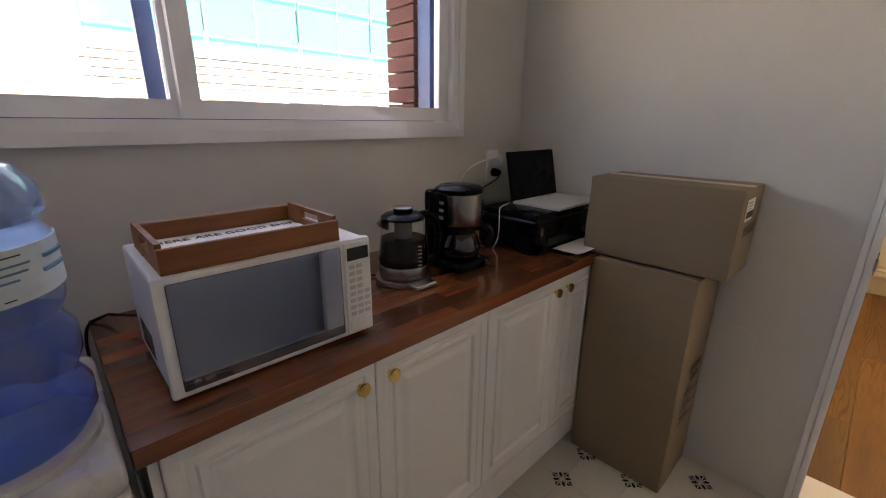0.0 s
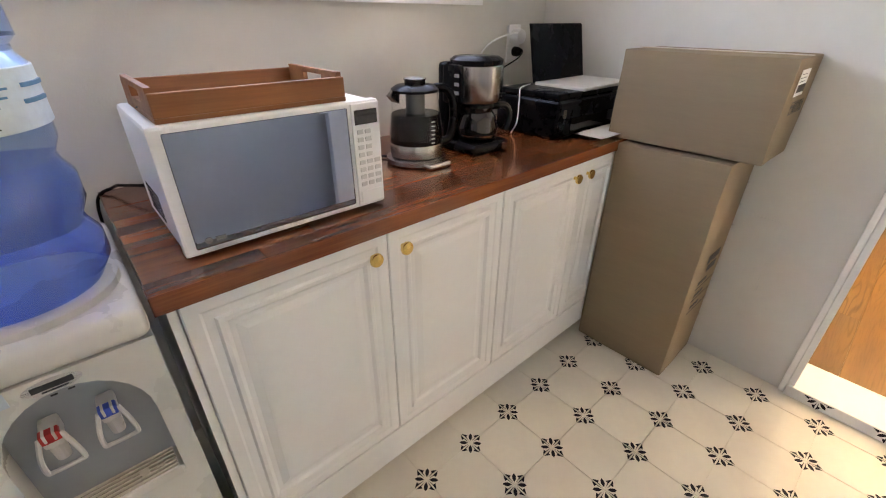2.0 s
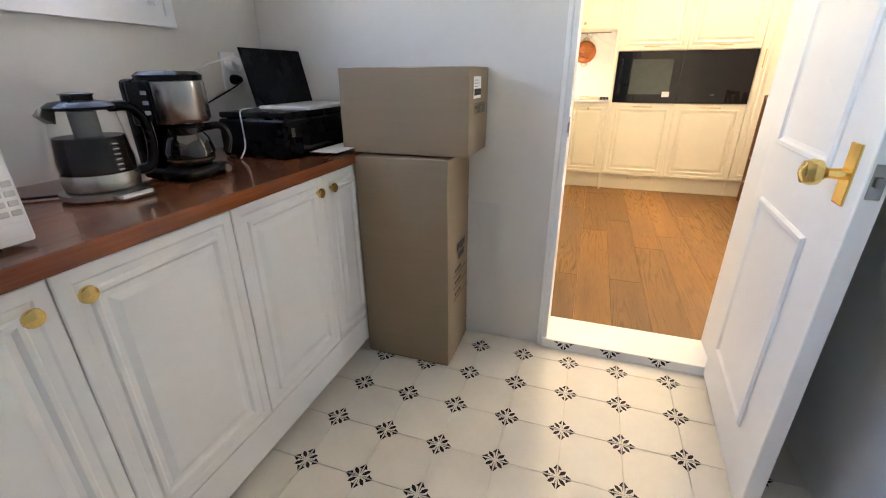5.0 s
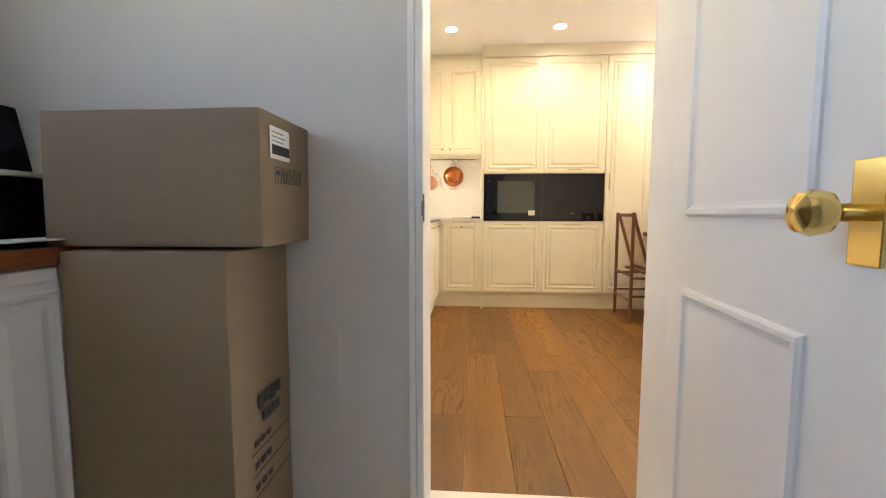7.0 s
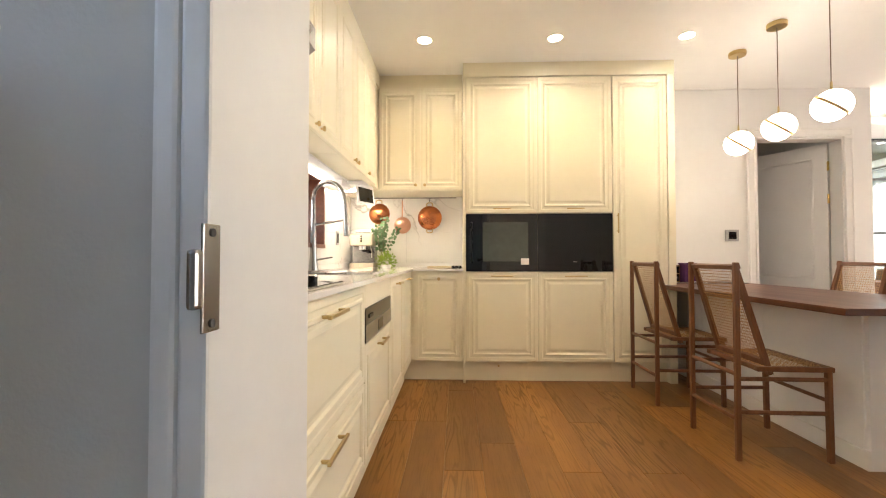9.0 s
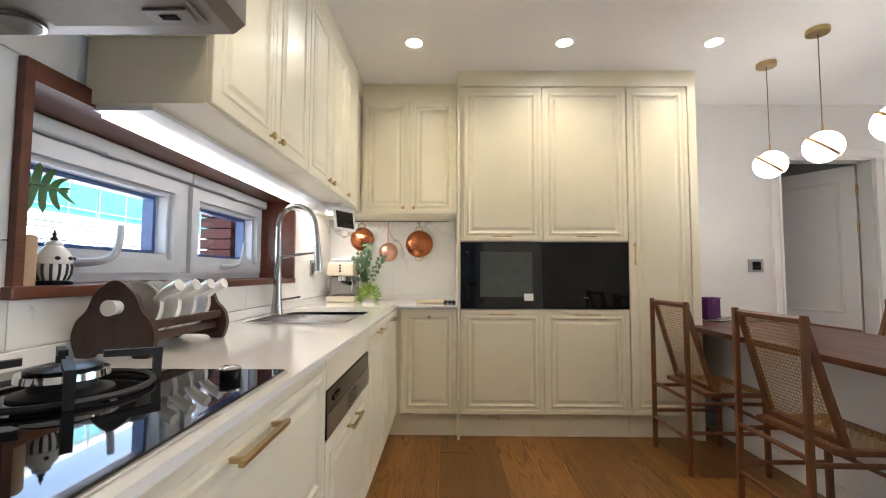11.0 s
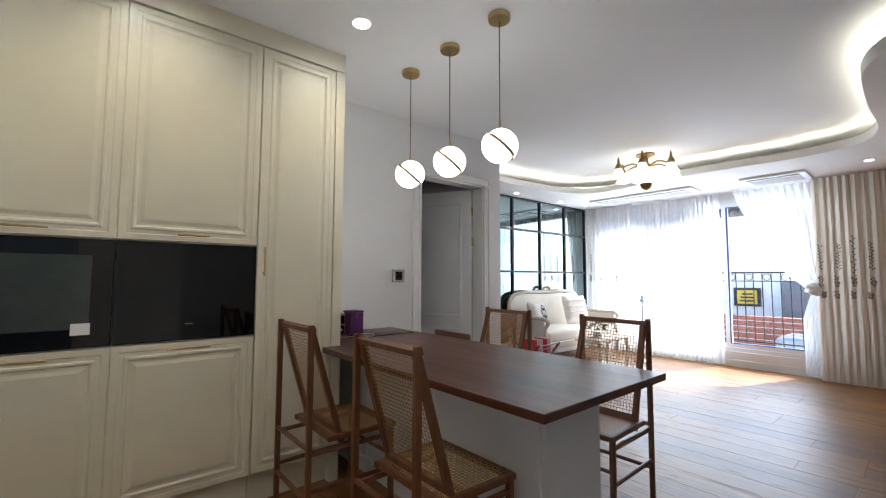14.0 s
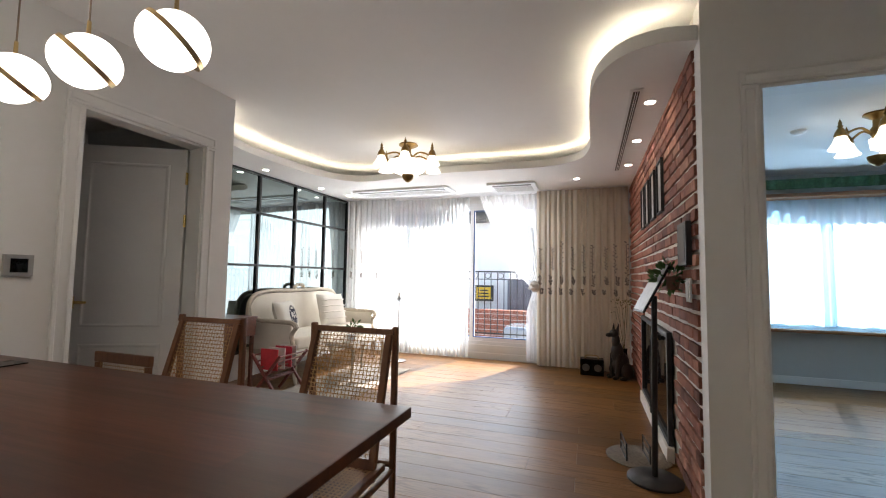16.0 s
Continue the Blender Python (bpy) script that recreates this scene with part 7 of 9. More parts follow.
# ---------- sofa ----------
def sofa(x0, x1, y0, y1):
    """A carved settee that faces -y."""
    xc = (x0 + x1) / 2
    u = thing("sofa", xc, (y0 + y1) / 2, 0, "cream upholstered settee with carved pale wooden frame", "sofa")
    part("seat_cushion", B(x0 + 0.06, x1 - 0.06, y0 + 0.02, y1 - 0.10, 0.36, 0.50, 0.05, 4), FABRIC, u, "cream linen seat", True)
    part("seat_rail", B(x0 + 0.03, x1 - 0.03, y0, y1 - 0.05, 0.28, 0.365, 0.012), PALEWOOD, u)
    # arched back
    n = 44
    def top(t):
        return 0.985 + 0.02 * math.exp(-((t - 0.5) / 0.12) ** 2) - 0.012 * math.cos(4 * math.pi * t) - 0.12 * (abs(2 * t - 1) ** 16)
    bm = bmesh.new()
    cols = []
    for i in range(n + 1):
        t = i / n
        x = x0 + 0.04 + (x1 - x0 - 0.08) * t
        z = top(t) - 0.03
        cols.append([bm.verts.new(v) for v in ((x, y1 - 0.16, 0.42), (x, y1 - 0.13, 0.65), (x, y1 - 0.08, z), (x, y1 - 0.02, z), (x, y1 - 0.03, 0.42))])
    for a, b in zip(cols, cols[1:]):
        for k in range(5):
            bm.faces.new((a[k], b[k], b[(k + 1) % 5], a[(k + 1) % 5]))
    bm.faces.new(cols[0]), bm.faces.new(cols[-1][::-1])
    bmesh.ops.recalc_face_normals(bm, faces=bm.faces)
    part("back_cushion", bm, FABRIC, u, "cream linen back", True)
    pts = [(x0 + 0.03, y1 - 0.07, 0.40), (x0 + 0.02, y1 - 0.06, 0.65)] + [(x0 + 0.04 + (x1 - x0 - 0.08) * i / 40, y1 - 0.055, top(i / 40)) for i in range(41)] + [(x1 - 0.02, y1 - 0.06, 0.65), (x1 - 0.03, y1 - 0.07, 0.40)]
    part("back_frame", tube(bmesh.new(), curve_pts(pts, 3), 0.024, 8), PALEWOOD, u, "carved pale back rail", True)
    bm = bmesh.new()
    for k in range(7):
        a = math.pi * k / 6
        bmesh.ops.create_icosphere(bm, subdivisions=1, radius=0.026, matrix=Matrix.Translation((xc + 0.09 * math.cos(a), y1 - 0.06, 1.025 + 0.04 * math.sin(a))))
    part("crest", bm, PALEWOOD, u, "carved crest", True)
    for s, x in ((-1, x0), (1, x1)):
        xi = x - s * 0.05
        part("arm_panel", B(min(x, xi) + 0.004, max(x, xi) - 0.004, y0 + 0.06, y1 - 0.12, 0.36, 0.655, 0.018), FABRIC, u, "upholstered arm side")
        arm = tube(bmesh.new(), curve_pts([(x - s * 0.025, y1 - 0.09, 0.69), (x - s * 0.02, y1 - 0.3, 0.675), (x - s * 0.015, y0 + 0.12, 0.67), (x - s * 0.015, y0 + 0.03, 0.655), (x - s * 0.015, y0 - 0.005, 0.61)], 5), 0.025, 8, 0.03)
        part("arm_rail", arm, PALEWOOD, u, "", True)
        part("arm_post", tube(bmesh.new(), curve_pts([(x - s * 0.015, y0 + 0.0, 0.62), (x - s * 0.02, y0 + 0.06, 0.53), (x - s * 0.02, y0 + 0.03, 0.40), (x - s * 0.02, y0 + 0.02, 0.33)], 5), 0.024, 8), PALEWOOD, u, "", True)
        for y, yo in ((y0 + 0.02, -0.035), (y1 - 0.08, 0.03)):
            part("leg", tube(bmesh.new(), curve_pts([(x - s * 0.035, y, 0.33), (x - s * 0.02, y + yo * 0.4, 0.24), (x - s * 0.04, y, 0.10), (x - s * 0.025, y + yo, 0.0)], 6), 0.032, 8, 0.016), PALEWOOD, u, "cabriole leg", True)
    return u


sofa(5.06, 6.88, 4.97, 5.712)
def pillow(c, w, h, rx, rz, mat, label, name="cushion", n=12):
    bm = bmesh.new()
    g = {}
    for s in (1, -1):
        for i in range(n + 1):
            for j in range(n + 1):
                a, b = i / n * 2 - 1, j / n * 2 - 1
                th = 0.075 * ((1 - a ** 4) * (1 - b ** 4)) ** 0.5
                pin = 1 - 0.06 * (1 - abs(a * b))
                key = (i, j, s if th > 1e-6 else 0)
                if key not in g:
                    g[key] = bm.verts.new((a * w / 2 * pin, s * th, b * h / 2 * pin))
    for s in (1, -1):
        for i in range(n):
            for j in range(n):
                k = [g.get((p, q, s)) or g[(p, q, 0)] for p, q in ((i, j), (i + 1, j), (i + 1, j + 1), (i, j + 1))]
                bm.faces.new(k if s < 0 else k[::-1])
    bmesh.ops.transform(bm, matrix=pose(*c, rx, 0, rz), verts=bm.verts)
    return bm


u = thing("cushion", 5.42, 5.40, 0.51, "cream cushion with a dark printed oval on the sofa", "cushion", "sofa cushions")
part("cover", pillow((5.42, 5.40, 0.69), 0.42, 0.38, -18, 12, None, ""), M("cream_cushion_cloth", (0.66, 0.63, 0.57), 0.9, vary=0.08, scale=6, bump=0.5, bscale=300), u, "", True)
bm = pillow((5.42, 5.40, 0.69), 0.42, 0.38, -18, 12, None, "", n=40)
inv = pose(5.42, 5.40, 0.69, -18, 0, 12).inverted()
gone = []
for f in bm.faces:
    p = inv @ f.calc_center_median()
    e = math.hypot((p.x - 0.05) / 0.085, (p.z + 0.005) / 0.12)
    if p.y > 0 or e > 1 or (e < 0.85 and noise.noise(Vector((p.x * 30, p.z * 30, 1))) < -0.08):
        gone.append(f)
bmesh.ops.delete(bm, geom=gone, context="FACES")
bmesh.ops.translate(bm, verts=bm.verts, vec=(0.0, -0.003, 0.001))
part("print", bm, M("navy_print", (0.035, 0.035, 0.055), 0.9, vary=0.4), u, "dark navy oval print")
u = thing("cushion", 6.32, 5.37, 0.51, "white cushion with rows of fringe on the sofa", "cushion", "sofa cushions")
FRINGE = M("white_fringed_cloth", (0.70, 0.66, 0.60), 0.95, vary=0.06, bump=0.6, bscale=80)
part("cover", pillow((6.32, 5.37, 0.72), 0.46, 0.44, -16, -14, None, ""), FRINGE, u, "", True)
mp_ = pose(6.32, 5.37, 0.72, -16, 0, -14)
for k in range(4):
    h = -0.13 + k * 0.085
    pts = [mp_ @ Vector((a, -0.078 * ((1 - (a / 0.23) ** 4) * (1 - (h / 0.22) ** 4)) ** 0.5 - 0.002, h + 0.004 * math.sin(a * 60))) for a in [-0.2 + 0.02 * i for i in range(21)]]
    part("fringe_row", tube(bmesh.new(), pts, 0.009, 6), FRINGE, u, "", True)
# magazine rack with papers
u = thing("magazine_rack", 4.72, 4.93, 0, "folding dark red wooden rack filled with magazines", "magazine rack")
RW_ = wood("dark_red_wood", (0.08, 0.012, 0.008), (0.2, 0.035, 0.022), 0.4, 2, 2)
for x in (4.55, 4.95):
    for a, b in (((x, 4.72, 0), (x, 5.06, 0.42)), ((x + 0.02, 5.08, 0), (x + 0.02, 4.74, 0.42))):
        bm = bmesh.new()
        bar(bm, a, b, 0.018, 0.025)
        part("leg", bm, RW_, u)
for k in range(5):
    t = 0.45 + k * 0.13
    part("slat", R((4.55, 4.72 + 0.34 * t, 0.42 * t), (4.95, 4.72 + 0.34 * t, 0.42 * t), 0.008), RW_, u)
    part("slat", R((4.57, 5.08 - 0.34 * t, 0.42 * t), (4.97, 5.08 - 0.34 * t, 0.42 * t), 0.008), RW_, u)
for k, (x, cc) in enumerate(((4.60, (0.5, 0.03, 0.04)), (4.70, (0.7, 0.68, 0.66)), (4.80, (0.5, 0.03, 0.05)), (4.87, (0.66, 0.62, 0.6)))):
    bm = B(x, x + 0.012, 4.80, 5.0, 0.27, 0.47, 0.002)
    tagged(part("magazine", bm, M("magazine_cover", cc, 0.35, vary=0.25, scale=15), u))
# side table with lamp, small plant, vase on coffee tray
u = thing("side_table", 4.55, 5.5, 0, "dark wooden side table beside the sofa", "side table")
part("tabletop", B(4.40, 4.86, 5.30, 5.70, 0.72, 0.75, 0.004), SILLWOOD, u)
for x in (4.42, 4.82):
    for y in (5.33, 5.67):
        part("leg", B(x - 0.015, x + 0.015, y - 0.015, y + 0.015, 0, 0.719), SILLWOOD, u)
part("drawer", B(4.41, 4.85, 5.31, 5.69, 0.55, 0.719), SILLWOOD, u)
u = thing("candle_stand", 6.75, 4.55, 0, "slim pale metal stand with a small figure on top", "stand")
part("foot", L([(0.12, 0), (0.12, 0.015), (0.02, 0.03), (0, 0.03)], (6.72, 4.52, 0), 24), STEEL, u, "", True)
part("stem", R((6.72, 4.52, 0.03), (6.72, 4.52, 0.84), 0.01), STEEL, u)
part("dish", L([(0.02, 0.84), (0.075, 0.855), (0.07, 0.86), (0, 0.86)], (6.72, 4.52, 0), 20), STEEL, u, "", True)
part("figure", L([(0.03, 0.86), (0.036, 0.89), (0.018, 0.92), (0.026, 0.95), (0.0, 0.985)], (6.72, 4.52, 0), 14), PVC, u, "", True)
u = thing("coffee_table", 5.75, 4.55, 0, "low white ornate coffee table by the sofa", "coffee table")
part("tabletop", B(5.35, 6.15, 4.42, 4.78, 0.40, 0.43, 0.012), PALEWOOD, u)
for x in (5.40, 6.10):
    for y in (4.46, 4.74):
        part("leg", tube(bmesh.new(), curve_pts([(x, y, 0.40), (x + 0.02, y, 0.28), (x - 0.01, y, 0.1), (x + 0.01, y, 0)]), 0.024, 8, 0.014), PALEWOOD, u, "", True)
u = thing("table_plant", 5.6, 4.6, 0.43, "small potted plant with dark leaves on the coffee table", "plant")
part("pot", L([(0.04, 0.43), (0.055, 0.47), (0.06, 0.51), (0.05, 0.51)], (5.6, 4.6, 0), 18), PVC, u, "", True)
part("foliage", leafy(bmesh.new(), (5.6, 4.6, 0.57), 45, 0.10, 0.06, 8), LEAF, u)
solo("rug", B(4.45, 6.3, 4.15, 4.95, 0.0015, 0.009, 0.003), M("grey_beige_rug", (0.33, 0.30, 0.26), 0.95, vary=0.35, scale=5, bump=0.6, bscale=200), "grey-beige rug in front of the sofa", "rug")

# ---------- side room ----------
w4 = thing("window_4", 7.5, -1.05, 0.66, "wide bright window with white voile in the side room", "window", kind="structure")
part("window_frame", frame_rect(bmesh.new(), 7.44, 7.56, RW[0], RW[1], RW[2], RW[3], 0.05), PVC, w4)
for y0, y1 in ((RW[0] + 0.05, -0.73), (-0.71, RW[1] - 0.05)):
    s_ = part("sash", frame_rect(bmesh.new(), 7.46, 7.50, y0, y1, RW[2] + 0.05, RW[3] - 0.05, 0.045), PVC, w4)
    pane("pane", s_, 7.48, y0 + 0.045, y1 - 0.045, RW[2] + 0.095, RW[3] - 0.095)
part("window_sill", B(7.24, 7.40, RW[0] - 0.05, RW[1] + 0.05, 0.615, 0.65, 0.006), wood("honey_sill", (0.16, 0.06, 0.02), (0.36, 0.17, 0.07), 0.4, 1, 1.0), w4, "honey-brown wooden sill")
u = thing("room_voile", 7.35, -1.0, 0.66, "gathered white voile curtain over the window", "curtain")
# Cloth and hem carry the blue window light in their tint.
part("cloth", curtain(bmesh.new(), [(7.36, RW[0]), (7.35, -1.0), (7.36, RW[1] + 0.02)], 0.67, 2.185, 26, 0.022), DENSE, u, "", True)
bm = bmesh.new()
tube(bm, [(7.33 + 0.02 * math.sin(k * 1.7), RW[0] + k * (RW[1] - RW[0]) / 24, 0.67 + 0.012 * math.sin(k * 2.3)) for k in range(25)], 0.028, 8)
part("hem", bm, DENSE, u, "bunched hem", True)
u = thing("valance", 7.2, -1.0, 2.1, "wooden curtain box with a green fringed valance", "valance")
part("board", B(7.16, 7.38, RW[0] - 0.25, RW[1] + 0.12, 2.19, 2.235, 0.006), bpy.data.materials["honey_sill"], u, "honey-brown wooden board")
bm = curtain(bmesh.new(), [(7.15, RW[0] - 0.25), (7.15, -1.0), (7.15, RW[1] + 0.12)], 2.28, 2.40, 30, 0.012, 3)
part("garland", bm, M("green_garland", (0.05, 0.12, 0.06), 0.8, vary=0.5, scale=30), u, "green fringed garland", True)
chandelier(5.3, -0.12, 2.50, 0.75, 5, "small brass chandelier with lit bell shades in the side room")
u = thing("smoke_detector", 5.6, 0.25, 2.50, "round white ceiling smoke detector", "detector")
part("base", L([(0.055, -0.0005), (0.055, -0.015), (0.035, -0.03), (0, -0.032)], (5.6, 0.25, 2.50), 24), PVC, u, "", True)

# ---------- things in the kitchen ----------
def rim_z(z0, z1, x0, x1, y0, y1, w):
    """A flat rectangular frame in one piece, between z0 and z1."""
    bm = bmesh.new()
    rings = [[bm.verts.new((x, y, z)) for x, y in ((x0 + d, y0 + d), (x1 - d, y0 + d), (x1 - d, y1 - d), (x0 + d, y1 - d))] for z, d in ((z0, 0), (z1, 0), (z1, w), (z0, w))]
    for a, b in zip(rings, rings[1:] + rings[:1]):
        for i in range(4):
            bm.faces.new((a[i], a[(i + 1) % 4], b[(i + 1) % 4], b[i]))
    bmesh.ops.recalc_face_normals(bm, faces=bm.faces)
    return bm


# sink and tap
u = thing("kitchen_sink", -0.75, 3.27, ZW, "stainless steel undermount sink with a draining grid", "sink")
bm = bmesh.new()
x0, x1, y0, y1 = SK
for b in ((x0 - 0.008, x0, y0, y1, 0.73, ZW - 0.001), (x1, x1 + 0.008, y0, y1, 0.73, ZW - 0.001), (x0, x1, y0 - 0.008, y0, 0.73, ZW - 0.001), (x0, x1, y1, y1 + 0.008, 0.73, ZW - 0.001), (x0, x1, y0, y1, 0.72, 0.73)):
    box(bm, *b)
part("basin", bm, STEEL, u)
grid = part("draining_grid", rim_z(ZW + 0.0008, ZW + 0.007, x0 - 0.02, x1 + 0.006, y0 - 0.012, y0 + 0.335, 0.012), CHROME, u, "steel roll-out draining grid")
for k in range(10):
    y = y0 + 0.015 + k * 0.0335
    part("grid_bar", R((x0 - 0.008, y, ZW + 0.004), (x1 - 0.006, y, ZW + 0.004), 0.0045, seg=8), STEEL, grid, smooth=True)
u = thing("kitchen_tap", -1.0, 3.42, ZW, "tall brushed steel gooseneck tap with pull-out spray", "tap")
TX, TY = -1.015, 3.42
part("base", L([(0.032, 0), (0.03, 0.02), (0.022, 0.12), (0.017, 0.30), (0.0165, 0.42)], (TX, TY, ZW), 20), TAPSTEEL, u, "", True)
part("neck", tube(bmesh.new(), curve_pts([(TX, TY, ZW + 0.42), (TX, TY, ZW + 0.50), (TX + 0.02, TY, ZW + 0.56), (TX + 0.08, TY, ZW + 0.60), (TX + 0.15, TY, ZW + 0.585), (TX + 0.195, TY, ZW + 0.53), (TX + 0.21, TY, ZW + 0.46), (TX + 0.218, TY, ZW + 0.38)], 6), 0.0145, 12), TAPSTEEL, u, "", True)
part("spray_head", R((TX + 0.218, TY, ZW + 0.385), (TX + 0.226, TY, ZW + 0.235), 0.017, 0.021, 16), TAPSTEEL, u, "", True)
part("docking_arm", R((TX, TY, ZW + 0.31), (TX + 0.215, TY, ZW + 0.345), 0.008), TAPSTEEL, u, "", True)
part("lever", R((TX + 0.02, TY, ZW + 0.075), (TX + 0.13, TY - 0.0, ZW + 0.095), 0.007, 0.005), TAPSTEEL, u, "", True)
# Added clear shape in place of a glare on the polished worktop.
u = thing("glass_bottle", -0.62, 2.72, ZW, "small clear glass shape for a glare on the worktop", "bottle")
part("bottle", L([(0.022, 0), (0.024, 0.004), (0.024, 0.06), (0.012, 0.075), (0.012, 0.09)], (-0.62, 2.72, ZW), 18), CLEAR, u, "", True)

# wooden rack with white bowls
u = thing("dish_rack", -0.95, 2.5, ZW, "dark brown wooden rack with white handled bowls", "dish rack")
DARK = wood("dark_brown_rack", (0.02, 0.008, 0.006), (0.06, 0.024, 0.016), 0.4, 2, 2)
RX0, RX1, RY0, RY1 = -1.038, -0.868, 2.21, 2.57
for y in (RY0, RY1):
    bm = bmesh.new()
    xc = (RX0 + RX1) / 2
    out = [(RX0 - 0.01, 0.0), (xc - 0.06, 0.0), (xc - 0.04, 0.012), (xc + 0.04, 0.012), (xc + 0.06, 0.0), (RX1 + 0.01, 0.0), (RX1 + 0.026, 0.05), (RX1 + 0.015, 0.095), (RX1 - 0.012, 0.125), (RX1 - 0.03, 0.165), (RX1 - 0.06, 0.195), (xc, 0.205), (RX0 + 0.06, 0.195), (RX0 + 0.03, 0.165), (RX0 + 0.012, 0.125), (RX0 - 0.015, 0.095), (RX0 - 0.026, 0.05)]
    out = [(p.x, max(0.0, p.z)) for p in curve_pts([(x, 0, z) for x, z in out] + [(out[0][0], 0, out[0][1])], 4)[:-1]]
    a = [bm.verts.new((x, y - 0.009, ZW + 0.001 + z)) for x, z in out]
    b = [bm.verts.new((x, y + 0.009, ZW + 0.001 + z)) for x, z in out]
    for i in range(len(out)):
        j = (i + 1) % len(out)
        bm.faces.new((a[i], a[j], b[j], b[i]))
    bm.faces.new(a[::-1]), bm.faces.new(b)
    bmesh.ops.recalc_face_normals(bm, faces=bm.faces)
    part("end_board", bm, DARK, u)
for x, z in ((RX0 + 0.02, 0.05), (RX1 - 0.02, 0.05), (RX1 - 0.005, 0.085)):
    part("rail", B(x - 0.012, x + 0.012, RY0 + 0.0092, RY1 - 0.0092, ZW + z - 0.012, ZW + z + 0.012, 0.004), DARK, u)
WH = M("white_stoneware", (0.82, 0.80, 0.76), 0.2, vary=0.04, coat=0.3)
part("pin", R((RX1 - 0.075, RY0 - 0.04, ZW + 0.135), (RX1 - 0.075, RY0 - 0.0092, ZW + 0.135), 0.021, 0.018, 18), WH, u, "white peg", True)
for k in range(4):
    y = RY0 + 0.06 + k * 0.078
    m = Matrix.Rotation(radians(78), 3, "X")
    bw = solo("handled_bowl", L([(0.035, 0), (0.06, 0.008), (0.078, 0.03), (0.08, 0.05), (0.074, 0.048), (0.055, 0.014), (0, 0.01)], (-0.945, y + 0.03, ZW + 0.115), 26, m), WH, "white stoneware bowl with a stub handle in the rack", "bowl", "bowls in the rack", smooth=True)
    hb = part("handle", tube(bmesh.new(), curve_pts([(-0.885, y - 0.0, ZW + 0.15), (-0.855, y - 0.004, ZW + 0.175), (-0.825, y - 0.008, ZW + 0.19), (-0.818, y - 0.009, ZW + 0.193)], 4), 0.014, 12, 0.017), WH, None, "", True)
    hb.parent = bw

# sill things
u = thing("ceramic_jar", -1.12, 2.20, 1.113, "white and black striped ceramic figure jar on the sill", "jar")
JX, JY, JZ = -1.12, 2.20, 1.1135
part("foot", L([(0.042, 0), (0.043, 0.007), (0.036, 0.011), (0, 0.0115)], (JX, JY, JZ), 24), BLACK, u)
part("body", L([(0.030, 0.012), (0.037, 0.028), (0.039, 0.048), (0.036, 0.056)], (JX, JY, JZ), 24), WH, u, "", True)
for k in range(14):
    a = 2 * math.pi * k / 14
    pts = [(JX + r_ * math.cos(a), JY + r_ * math.sin(a), JZ + z) for r_, z in ((0.0305, 0.013), (0.0372, 0.028), (0.0392, 0.048), (0.0372, 0.054))]
    part("stripe", tube(bmesh.new(), pts, 0.0034, 6), INK, u, "black glazed stripe")
part("shoulder", L([(0.040, 0.0562), (0.042, 0.062), (0.039, 0.075), (0.031, 0.090), (0.022, 0.100), (0.018, 0.104), (0.020, 0.108), (0.015, 0.114), (0.007, 0.118)], (JX, JY, JZ), 24), WH, u, "white domed lid", True)
part("finial", L([(0.007, 0.1182), (0.009, 0.123), (0.004, 0.129), (0.006, 0.134), (0.003, 0.140), (0, 0.150)], (JX, JY, JZ), 12), IRON, u, "dark pointed knob", True)
for k in range(3):
    a = 0.9 - k * 0.75
    part("bead", L([(0, -0.006), (0.005, -0.003), (0.006, 0), (0.005, 0.003), (0, 0.006)], (JX + 0.041 * math.cos(a), JY + 0.041 * math.sin(a), JZ + 0.07), 10), INK, u, "", True)
u = thing("wooden_canister", -1.14, 2.08, 1.113, "pale wooden canister on the window sill", "canister")
part("body", L([(0.034, 0), (0.034, 0.12), (0.031, 0.125), (0, 0.126)], (-1.12, 2.108, 1.1135), 20), M("pale_beech", (0.5, 0.34, 0.2), 0.5, vary=0.15), u, "", True)
u = thing("monstera_leaf", -1.2, 2.1, 1.24, "single glossy green monstera leaf in the canister", "plant")
part("stalk", tube(bmesh.new(), curve_pts([(-1.12, 2.108, 1.236), (-1.125, 2.115, 1.30), (-1.135, 2.13, 1.34), (-1.14, 2.15, 1.375)]), 0.003, 6), LEAF, u)
bm = bmesh.new()
cen = Vector((-1.14, 2.15, 1.375))
along, across = Vector((0.10, 0.90, -0.05)).normalized(), Vector((0.12, 0.10, 0.95)).normalized()
# each side of the blade: lobes cut almost to the midrib
for side in (1, -1):
    for k in range(5):
        f0, f1 = k / 5, (k + 0.86) / 5
        reach = (0.056, 0.066, 0.060, 0.046, 0.022)[k]
        mid0, mid1 = cen + along * (0.115 * f0 - 0.025), cen + along * (0.115 * f1 - 0.025)
        lean = along * (0.010 * k - 0.018)
        row0, row1 = [], []
        for q in range(6):
            e = q / 5
            w_ = 0.5 * (1.16 if q < 3 else 1.1) * math.sqrt(1.02 - e ** 6)
            c_ = (mid0 + mid1) / 2 + across * side * reach * e + lean * e * e * 1.6 + Vector((0.010 * e * e, 0, -0.012 * e * e))
            row0.append(bm.verts.new(c_ - (mid1 - mid0) * w_))
            row1.append(bm.verts.new(c_ + (mid1 - mid0) * w_))
        for q in range(5):
            bm.faces.new((row0[q], row0[q + 1], row1[q + 1], row1[q]))
tube(bm, [cen - along * 0.027, cen + along * 0.04, cen + along * 0.09], 0.0035, 6)
part("blade", bm, LEAF, u, "split glossy leaf")

